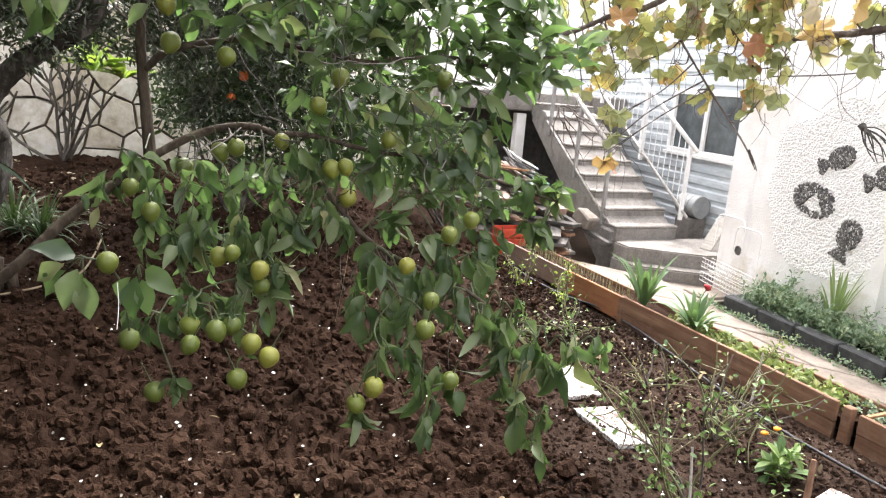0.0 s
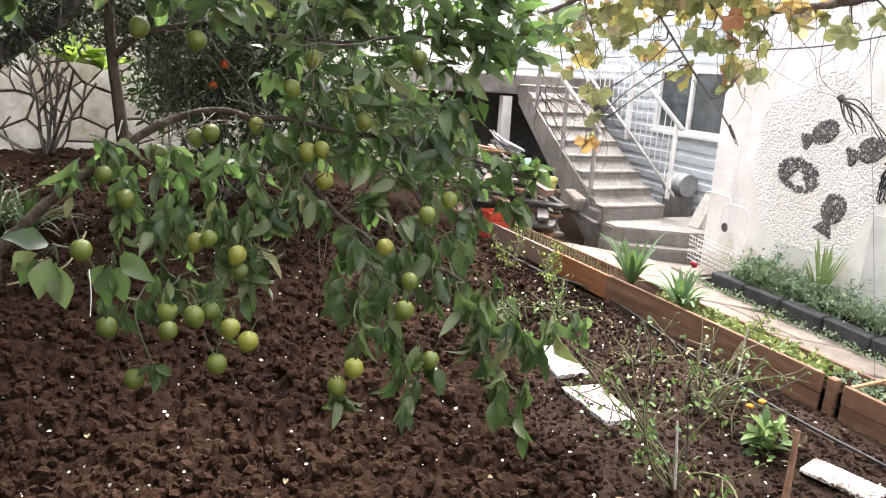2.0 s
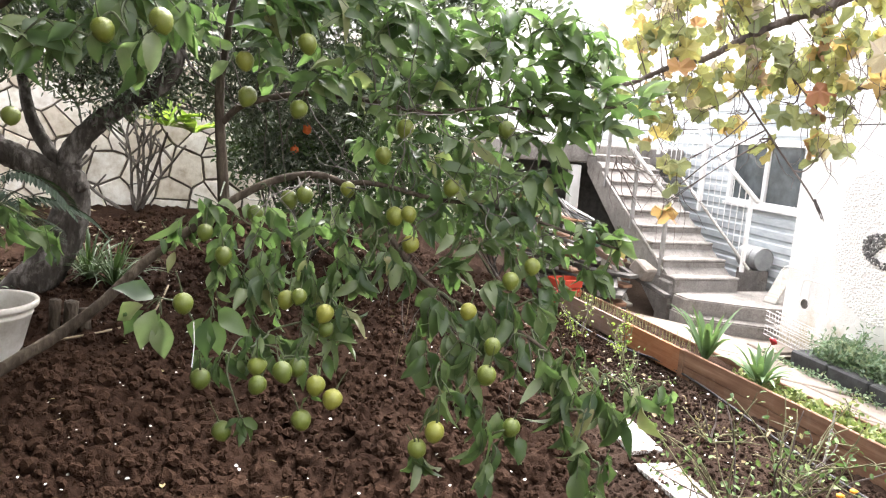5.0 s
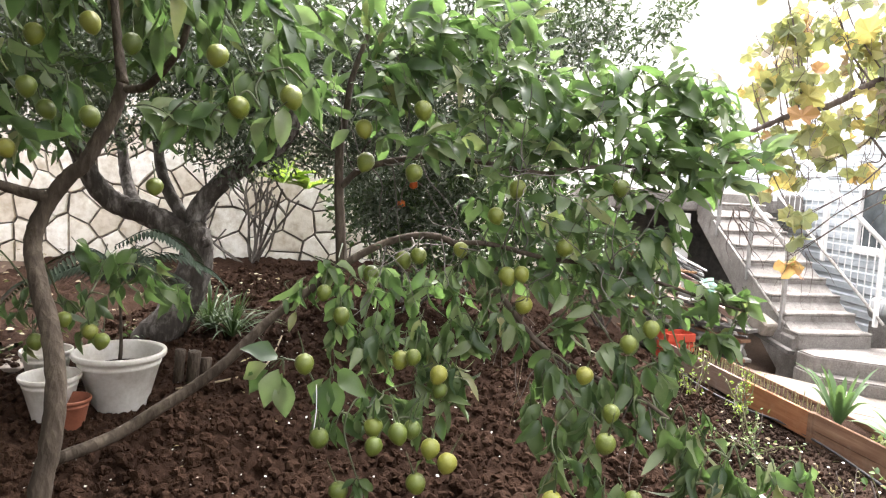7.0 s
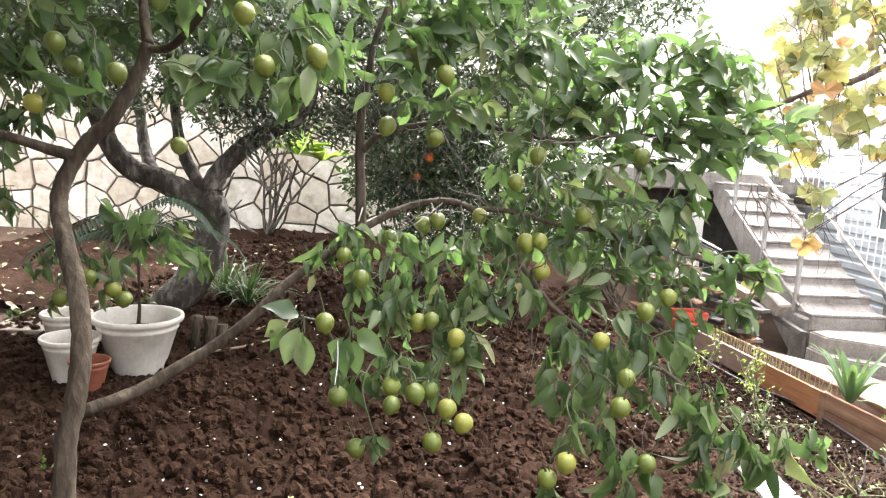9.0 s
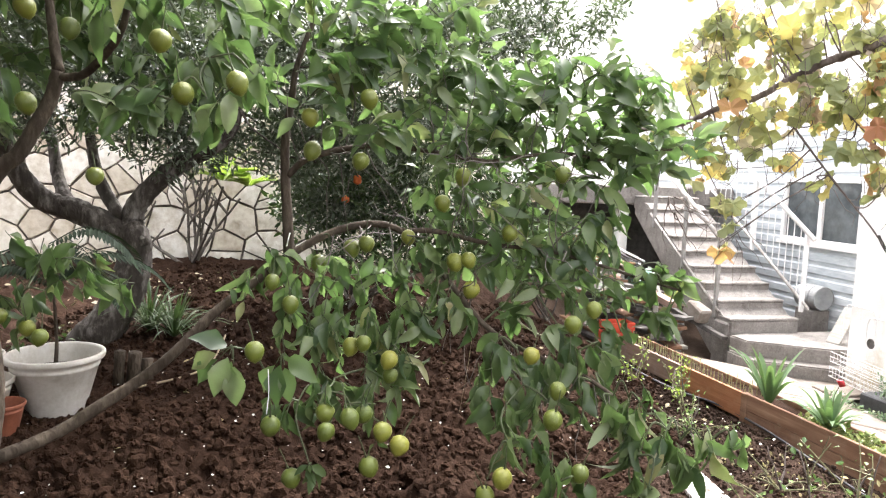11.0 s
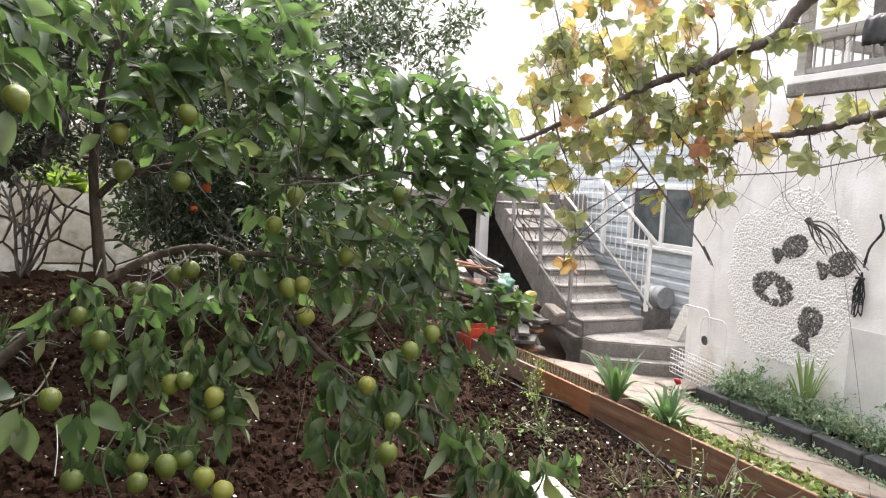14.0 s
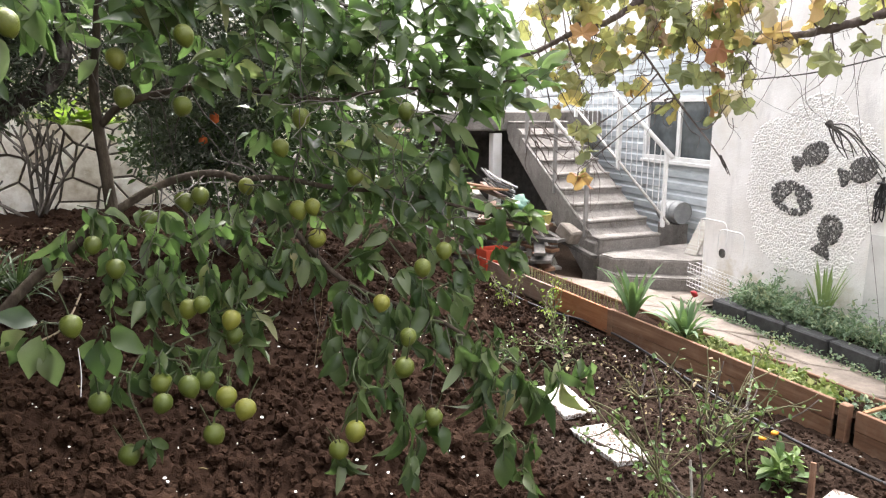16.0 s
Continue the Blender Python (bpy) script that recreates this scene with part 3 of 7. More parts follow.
def white_wall():
    bm = one_box((WALL_X, -9.0, -0.1), (WALL_X + 0.22, WALL_Y, 2.715))
    wall = part("wall_house", bm, STUCCO, m=HOUSE)
    tagged(wall, "rough white stuccoed garden wall with pebble mosaic fish", "wall", kind="structure")
    # a field of white pebbles pressed into the plaster, thin and uneven at its rim
    v, f = lump(11, 1)
    bag = Bag()
    n = 8600
    a, z = 0.45 + 1.55 * rng.random(n), 0.50 + 1.55 * rng.random(n)
    rim = 0.78 + 0.16 * np.array([noise.noise(Vector((math.cos(t) * 1.5, math.sin(t) * 1.5, 3.0))) for t in np.arctan2(z - 1.22, a - 1.15)])
    keep = np.hypot((a - 1.15) / 0.86, (z - 1.22) / 0.95) < rim - 0.07 * rng.random(n) ** 3
    a, z = a[keep], z[keep]
    n = len(a)
    p = np.stack([np.full(n, WALL_X - 0.002), WALL_Y - a, z], 1)
    size = np.stack([0.0045 + 0.003 * rng.random(n), 0.010 + 0.009 * rng.random(n), 0.008 + 0.008 * rng.random(n)], 1)
    m = np.zeros((n, 4, 4))
    m[:, 0, 0], m[:, 1, 1], m[:, 2, 2], m[:, 3, 3], m[:, :3, 3] = size[:, 0], size[:, 1], size[:, 2], 1, p
    bag.many(v, f, m)
    o = bag.obj("pebble_field", PEBBLE, wall, "white pebbles set in the plaster", True)
    tagged(o, kind="stuff")
    # four fish of dark pebbles: middle, half length, half height, turn, and the way the tail points
    for ca, cz, hl, hh, turn, tail, hollow in ((1.01, 1.11, 0.22, 0.135, -10, 0, True), (1.20, 1.49, 0.125, 0.085, 28, 1, False), (1.64, 1.40, 0.115, 0.088, 24, 1, False), (1.41, 0.90, 0.125, 0.10, 72, 1, False)):
        bag = Bag()
        n = 1300
        x, y = rng.uniform(-1.9, 1.1, n) * hl, rng.uniform(-1.1, 1.1, n) * hh
        e = np.hypot(x / hl, y / hh)
        keep = e < 1
        if tail:
            keep |= (x < -0.85 * hl) & (x > -1.75 * hl) & (abs(y) < (-x / hl - 0.72) * hh * 0.85)
            eye = np.hypot(x - 0.55 * hl, y - 0.15 * hh) < 0.17 * hh
            keep &= ~eye
        if hollow:
            keep &= ~((abs(x - 0.05 * hl) < 0.55 * hl * (0.62 - y / hh) / 1.25) & (y / hh > -0.62) & (y / hh < 0.62))
        x, y = x[keep], y[keep]
        c, s = math.cos(radians(turn)), math.sin(radians(turn))
        a, z = ca + x * c - y * s, cz + x * s + y * c
        n = len(a)
        m = np.zeros((n, 4, 4))
        m[:, 0, 0], m[:, 1, 1], m[:, 2, 2], m[:, 3, 3] = 0.012, 0.012 + 0.008 * rng.random(n), 0.011 + 0.006 * rng.random(n), 1
        m[:, 0, 3], m[:, 1, 3], m[:, 2, 3] = WALL_X - 0.007, WALL_Y - a, z
        bag.many(v, f, m)
        part_ob = bag.obj("mosaic_fish", DARK_PEBBLE, wall, "fish laid in dark pebbles", True)
        tagged(part_ob, kind="stuff")
    part("plaster_patch", wobble(one_box((WALL_X - 0.004, WALL_Y - 4.5, 0.1), (WALL_X, WALL_Y - 1.76, 0.93), 0.002), 0.0015, 9), GREY_PATCH, wall, "smooth grey render patch")
    # flat disc on the wall, coloured dark for the shade inside the drain hole
    v, f = lathe([(0.0005, 0.0), (0.034, 0.0), (0.040, 0.006), (0.046, 0.0)], 16)
    obj("drain_hole", v, f, CHARRED, wall, "drain hole, its shade drawn as a dark disc", False, Matrix.Translation((WALL_X - 0.001, WALL_Y - 0.26, 0.48)) @ pose(0, 0, 0, 0, -90, 0))
    return wall


white_wall()


# ---- unseen walls added behind and beside the camera to close and shade the garden
tagged(part("wall_rear", box(one_box((-5.4, -1.6, -0.2), (-0.5, -1.3, 6.6)), (-0.5, -1.59, -0.2), (1.2, -1.31, 1.6)), STUCCO_GREY), "unseen plain grey rendered wall, added behind the garden for shade", "wall", kind="structure")
tagged(part("wall_side", one_box((-5.7, -1.6, -0.2), (-5.4, 4.2, 6.6)), STUCCO_GREY), "unseen plain grey rendered wall, added beside the garden for shade", "wall", kind="structure")


# ---- blue corrugated house wall and its window ----
def siding():
    x0, y0, y1, z1 = 0.73, -0.95, 6.5, 2.62
    prof = []
    z = -0.05
    while z < z1:
        prof += [(0.0, z), (0.0, z + 0.075), (0.022, z + 0.095), (0.022, z + 0.13)]
        z += 0.15
    wy0, wy1, wz0, wz1 = 0.11, 1.40, 1.20, 1.97
    bag = Bag()
    for a, b, lo, hi in ((y0, wy0, -1, 9), (wy1, y1, -1, 9), (wy0, wy1, -1, wz0), (wy0, wy1, wz1, 9)):
        pts = [(d, q) for d, q in prof if lo <= q <= hi]
        if lo > 0:
            pts = [(0.0, lo)] + pts
        if 0 < hi < 9:
            pts = pts + [(0.0, hi)]
        v = [(x0 + d, yy, q) for d, q in pts for yy in (a, b)]
        bag.put(v, [(2 * i, 2 * i + 1, 2 * i + 3, 2 * i + 2) for i in range(len(pts) - 1)])
    wall = bag.obj("wall_siding", SIDING, m=HOUSE)
    tagged(wall, "pale blue corrugated steel house wall", "wall", kind="structure")
    backing = one_box((x0 + 0.03, y0, -0.1), (x0 + 0.13, wy0, z1))
    box(backing, (x0 + 0.03, wy1, -0.1), (x0 + 0.13, y1, z1))
    box(backing, (x0 + 0.03, wy0, -0.1), (x0 + 0.13, wy1, wz0))
    box(backing, (x0 + 0.03, wy0, wz1), (x0 + 0.13, wy1, z1))
    part("backing", backing, STUCCO, wall)
    win = thing("window_1", "white-framed sliding window with dark panes in the blue wall", "window", HOUSE, kind="structure")
    fr = bmesh.new()
    t = 0.05
    box(fr, (x0 - 0.03, wy0, wz0), (x0 + 0.05, wy1, wz0 + t), 0.004)
    box(fr, (x0 - 0.03, wy0, wz1 - t), (x0 + 0.05, wy1, wz1), 0.004)
    box(fr, (x0 - 0.03, wy0, wz0 + t), (x0 + 0.05, wy0 + t, wz1 - t), 0.004)
    box(fr, (x0 - 0.03, wy1 - t, wz0 + t), (x0 + 0.05, wy1, wz1 - t), 0.004)
    part("window_frame", fr, WHITE_PAINT, win)
    part("mullion", one_box((x0 - 0.022, 0.72, wz0 + t), (x0 + 0.04, 0.78, wz1 - t), 0.004), WHITE_PAINT, win)
    part("window_sill", one_box((x0 - 0.06, wy0 - 0.03, wz0 - 0.045), (x0 + 0.04, wy1 + 0.03, wz0 - 0.003), 0.006), WHITE_PAINT, win)
    for a, b in ((wy0 + t, 0.72), (0.78, wy1 - t)):
        part("pane", one_box((x0 + 0.012, a, wz0 + t), (x0 + 0.018, b, wz1 - t)), GLASS, win)
    # black sheet behind the panes stands in for the unlit room's darkness
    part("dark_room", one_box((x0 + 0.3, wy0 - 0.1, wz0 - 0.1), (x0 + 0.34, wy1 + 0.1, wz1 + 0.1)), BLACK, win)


siding()


def house_closing():
    """Upper storey and balcony over the garden wall."""
    up = thing("wall_upper", "bright white upper storey of the house", "wall", HOUSE, kind="structure")
    part("upper_wall", one_box((0.9, -9.0, 2.72), (1.1, 0.9, 4.3)), STUCCO, up)
    part("shutter", wobble(one_box((0.84, -6.5, 2.86), (0.895, -1.75, 4.1), 0.01), 0.004, 3), CHARRED, up, "dark closed shutter behind the balcony")
    bal = thing("balcony", "grey concrete balcony with a barred steel railing", "balcony", HOUSE)
    y1 = WALL_Y - 0.98
    part("slab", wobble(one_box((WALL_X - 0.02, -8.8, 2.72), (0.83, y1, 2.835), 0.012), 0.004, 3), CONCRETE, bal)
    part("curb", one_box((WALL_X, -8.8, 2.834), (WALL_X + 0.10, y1 - 0.03, 2.895), 0.006), STUCCO, bal, "white painted curb")
    part("bottom_rail", one_box((WALL_X + 0.03, -8.8, 2.905), (WALL_X + 0.08, y1 - 0.02, 2.95), 0.004), GREY_PAINT, bal)
    part("top_rail", wobble(one_box((WALL_X + 0.01, -8.8, 3.15), (WALL_X + 0.11, y1 - 0.04, 3.25), 0.01), 0.006, 3), GREY_WOOD, bal, "thick pale weathered timber rail")
    part("end_top_rail", one_box((WALL_X + 0.11, y1 - 0.12, 3.16), (0.83, y1 - 0.04, 3.24), 0.006), GREY_WOOD, bal)
    part("upper_beam", wobble(one_box((WALL_X - 0.1, -8.8, 3.56), (WALL_X + 0.02, y1 + 0.25, 3.68), 0.012), 0.006, 3), GREY_WOOD, bal, "pale weathered timber beam")
    post = part("post", one_box((WALL_X + 0.02, y1 - 0.14, 2.84), (WALL_X + 0.10, y1 - 0.05, 3.70), 0.006), GREY_WOOD, bal)
    for k in range(1, 4):
        share("post", post, bal, Matrix.Translation((0, -1.6 * k, 0)))
    pale = part("thin_post", one_box((WALL_X + 0.035, -2.37, 2.95), (WALL_X + 0.065, -2.34, 3.15), 0.003), WHITE_PAINT, bal)
    for k in range(1, 4):
        share("thin_post", pale, bal, Matrix.Translation((0, -0.8 * k, 0)))
    bar = part("bar", one_box((WALL_X + 0.048, y1 - 0.20, 2.95), (WALL_X + 0.060, y1 - 0.188, 3.15)), GREY_PAINT, bal)
    for k in range(1, 44):
        share("bar", bar, bal, Matrix.Translation((0, -0.085 * k, 0)))
    # a dark cloth thrown over the rail
    bm = bmesh.new()
    bmesh.ops.create_grid(bm, x_segments=14, y_segments=12, size=0.5)
    for v in bm.verts:
        x, y = v.co.x, v.co.y
        v.co = Vector((-0.075 * min(1, max(-1, y * 5)) + 0.02 * noise.noise(Vector((x * 6, y * 5, 0))), x * (0.26 + 0.1 * y), 0.02 - max(0, abs(y) - 0.1) * 0.55 + 0.03 * noise.noise(Vector((x * 9, y * 3, 4)))))
    o = part("cloth", bm, BLACK, m=HOUSE @ Matrix.Translation((WALL_X + 0.06, -2.66, 3.24)), smooth=True)
    o.modifiers.new("thick", "SOLIDIFY").thickness = 0.006
    tagged(o, "black cloth hung over the balcony rail", "cloth")


house_closing()


# ---- concrete stairs ----
RISE, RUN, STEPS = 0.152, 0.262, 9


def chipped(bm, seed):
    """Breaks up straight edges: worn, chipped concrete."""
    bmesh.ops.subdivide_edges(bm, edges=[e for e in bm.edges if e.calc_length() > 0.3], cuts=9, use_grid_fill=True)
    for v in bm.verts:
        v.co += noise.noise_vector(v.co * 4 + Vector((seed, 0, 0))) * 0.006 + noise.noise_vector(v.co * 23 + Vector((0, seed, 0))) * 0.006
    return bm



def stairs():
    st = thing("stairs", "weathered grey concrete garden stairs beside the blue wall", "stairs", HOUSE, kind="structure")
    for k in range(STEPS):
        y, z = 0.065 + RUN * k, 0.455 + RISE * k
        bm = one_box((-0.80, y, z - RISE - 0.02), (0.0, y + RUN + 0.02, z - 0.035), 0.006)
        part("riser", wobble(bm, 0.006, 5, k), CONCRETE, st)
        bm = one_box((-0.805, y - 0.004, z - 0.0345), (0.004, y + RUN, z), 0.010)
        part("tread", chipped(bm, k), CONCRETE, st)
    # sloping slab under the flight, seen from its open side
    v = []
    for x in (-0.80, 0.0):
        v += [(x, 0.12, 0.0), (x, 0.40, 0.0), (x, 2.40, 1.42), (x, 2.40, 1.62), (x, 2.05, 1.56), (x, 0.10, 0.38)]
    f = [(0, 1, 2, 3, 4, 5)[::-1], (6, 7, 8, 9, 10, 11)] + [(i, (i + 1) % 6, 6 + (i + 1) % 6, 6 + i) for i in range(6)]
    obj("slab", v, f, CONCRETE, st)
    bm = one_box((-0.83, 0.10, -0.08), (-0.66, 0.36, 0.40), 0.02)
    part("footing", wobble(bm, 0.012, 4), CONCRETE, st)
    bm = one_box((-1.9, 2.43, 1.54), (0.70, 4.6, 1.80), 0.02)
    part("landing", wobble(bm, 0.012, 3), CONCRETE, st)
    part("landing_post", one_box((-1.0, 2.46, 0.0), (-0.86, 2.60, 1.505), 0.01), STUCCO, st)
    # two broad bottom steps that turn towards the path
    for z, pts in ((0.30, ((-0.86, -0.02), (-0.84, -0.26), (-0.20, -0.66), (0.12, -0.74), (0.70, -0.74), (0.70, 0.10), (-0.6, 0.10))), (0.15, ((-0.90, -0.05), (-0.88, -0.42), (-0.22, -0.88), (0.0, -0.94), (0.70, -0.94), (0.70, 0.0), (-0.7, 0.0)))):
        bm = bmesh.new()
        lo = [bm.verts.new((x, y, z - 0.17)) for x, y in pts]
        hi = [bm.verts.new((x, y, z)) for x, y in pts]
        bm.faces.new(hi)
        bm.faces.new(lo[::-1])
        for i in range(len(pts)):
            j = (i + 1) % len(pts)
            bm.faces.new((lo[i], lo[j], hi[j], hi[i]))
        bmesh.ops.recalc_face_normals(bm, faces=bm.faces)
        es = [e for e in bm.edges if all(v in hi for v in e.verts)]
        bmesh.ops.bevel(bm, geom=es, offset=0.015, segments=2, affect="EDGES")
        part("bottom_step", wobble(bm, 0.008, 4, z), CONCRETE, st)


stairs()


def stair_rail(name, label, x, y0, z0, y1, z1, posts, balusters, dark_post):
    rail = thing(name, label, "railing", HOUSE)
    v, f = tube_arrays([(x, y0, z0), (x, y1, z1)], 0.026, 8)
    obj("handrail", v, f, WORN_PAINT if dark_post else WHITE_PAINT, rail, smooth=True)
    sl = (z1 - z0) / (y1 - y0)
    v, f = tube_arrays([(x, y0, z0 - 0.74), (x, y1, z1 - 0.74)], 0.016, 6)
    obj("lower_rail", v, f, WORN_PAINT, rail, smooth=True)
    for y in posts:
        top = z0 + sl * (y - y0)
        part("post", one_box((x - 0.02, y - 0.02, top - 0.86), (x + 0.02, y + 0.02, top), 0.003), GREY_PAINT if dark_post else WHITE_PAINT, rail)
    for y in balusters:
        top = z0 + sl * (y - y0)
        part("baluster", one_box((x - 0.004, y - 0.004, top - 0.74), (x + 0.004, y + 0.004, top - 0.02)), WHITE_PAINT, rail)
    return rail


stair_rail("stair_railing", "white steel stair railing beside the blue wall", 0.05, 0.0, 1.31, 2.15, 2.64, (0.11, 1.03, 2.06), [0.21 + 0.11 * k for k in range(17)], False)
stair_rail("stair_railing", "white-topped stair railing on the stairs' open side", -0.80, 0.31, 1.23, 1.95, 2.19, (0.38, 1.10, 1.85), [], True)


# ---- stone garden wall at the back ----
def stone_wall():
    a, b = Vector((-12.0, 4.4, 0)), Vector((-1.0, 9.551, 0))
    run = (b - a).length
    x = (b - a).normalized()
    m = Matrix(((x.x, -x.y, 0, a.x), (x.y, x.x, 0, a.y), (0, 0, 1, 0), (0, 0, 0, 1)))
    wall = tagged(part("wall_stone", one_box((0, 0.0, -0.2), (run, 0.3, 2.35)), JOINT, m=m), "cream fieldstone garden wall with dark joints", "wall", kind="structure")
    g = np.random.default_rng(5)
    # fieldstones: every stone fills the ground that is closest to its middle
    seeds = []
    for i in range(25):
        for k in range(9):
            seeds.append((3.6 + 0.33 * (i + 0.5 * (k % 2)) + g.uniform(-0.24, 0.24), 0.30 + 0.255 * k + g.uniform(-0.19, 0.19)))
    seeds = np.array(seeds)
    for i, q in enumerate(seeds):
        cell = [np.array(c) for c in ((q[0] - 0.5, q[1] - 0.5), (q[0] + 0.5, q[1] - 0.5), (q[0] + 0.5, q[1] + 0.5), (q[0] - 0.5, q[1] + 0.5))]
        for j in np.argsort(((seeds - q) ** 2).sum(1))[1:15]:
            d = seeds[j] - q
            far = np.linalg.norm(d)
            d = d / far
            lim = far / 2 - g.uniform(0.005, 0.012)
            out = []
            for a, b in zip(cell, cell[1:] + cell[:1]):
                sa, sb = (a - q) @ d - lim, (b - q) @ d - lim
                if sa <= 0:
                    out.append(a)
                if sa * sb < 0:
                    out.append(a + (b - a) * sa / (sa - sb))
            cell = out
        if len(cell) < 3:
            continue
        # hewn edges: every side is bent a little inwards
        rough = []
        for a, b in zip(cell, cell[1:] + cell[:1]):
            rough.append(a + (q - a) * g.uniform(0.0, 0.025))
            if np.linalg.norm(b - a) > 0.07:
                for s in (0.33, 0.67):
                    c = a + (b - a) * (s + g.uniform(-0.08, 0.08))
                    rough.append(c + (q - c) * g.uniform(0.0, 0.04))
        cell = rough
        n, proud = len(cell), g.uniform(0.03, 0.06)
        v = [(*((c - q) * s + q), y) for s, y in ((1.0, 0.02), (0.99, -proud * 0.6), (0.95, -proud)) for c in cell]
        v = [(x, y, zz) for x, zz, y in v] + [(q[0], -proud - 0.008, q[1])]
        f = [(r * n + k, r * n + (k + 1) % n, (r + 1) * n + (k + 1) % n, (r + 1) * n + k) for r in range(2) for k in range(n)]
        f += [(2 * n + k, 2 * n + (k + 1) % n, 3 * n) for k in range(n)]
        obj("stone", v, f, CREAM_STONE, wall)


stone_wall()

# ---- planting trough of boards, the path and the black planter ----
def trough():
    tr = thing("planting_trough", "long low planting trough of brown and orange boards", "planter", TROUGH)
    top = 0.23
    # (from, to, material) along the garden side
    for y0, y1, mat, t, lab in ((-0.76, 0.85, FADED_WOOD, top - 0.006, "faded pinkish-brown board"), (-1.59, -0.77, ORANGE_WOOD, top, "orange-brown board"), (-3.58, -1.60, BROWN_WOOD, top + 0.005, ""), (-7.0, -3.72, BROWN_WOOD, top - 0.01, "")):
        bm = one_box((-0.012, y0, 0.02), (0.014, y1, t), 0.004)
        if mat is BROWN_WOOD:
            # the near stretch is two boards high, the lower one set back a little
            bm.free()
            part("board", wobble(one_box((-0.008, y0, -0.02), (0.014, y1, 0.105), 0.004), 0.003, 2, y0 + 5), BROWN_WOOD, tr, "lower brown board")
            bm = one_box((-0.012, y0, 0.108), (0.014, y1, t), 0.004)
        part("board", wobble(bm, 0.004, 2, y0 + 3), mat, tr, lab)
    for y in (-3.65, -1.60):
        part("stake", wobble(one_box((-0.022, y - 0.028, -0.05), (0.030, y + 0.028, top + 0.004), 0.005), 0.004, 9, y), BROWN_WOOD, tr)
    bm = one_box((0.335, -7.0, -0.02), (0.355, 0.85, 0.185), 0.004)
    part("back_board", wobble(bm, 0.004, 2), BROWN_WOOD, tr)
    part("end_board", one_box((0.015, 0.83, -0.02), (0.334, 0.85, 0.20), 0.004), GREY_WOOD, tr)
    for k, y in enumerate((-3.75, -3.95, -4.2)):
        part("cross_slat", one_box((0.01, y - 0.012, top - 0.02), (0.34, y + 0.012, top - 0.005), 0.002, pose(0, 0, 0, 0, 0, 2 * k)), PALE_WOOD, tr)
    v = []
    xs, ys = np.linspace(0.016, 0.334, 12), np.arange(-7.0, 0.84, 0.05)
    gx, gy = np.meshgrid(xs, ys, indexing="ij")
    z = 0.15 + 0.05 * (value_noise(gx * 14, gy * 14 + 50, 8) - 0.5)
    n = len(ys)
    f = [(i * n + j, (i + 1) * n + j, (i + 1) * n + j + 1, i * n + j + 1) for i in range(11) for j in range(n - 1)]
    obj("soil", np.stack([gx, gy, z], -1).reshape(-1, 3), f, SOIL, tr, "dark planting soil", True)


trough()


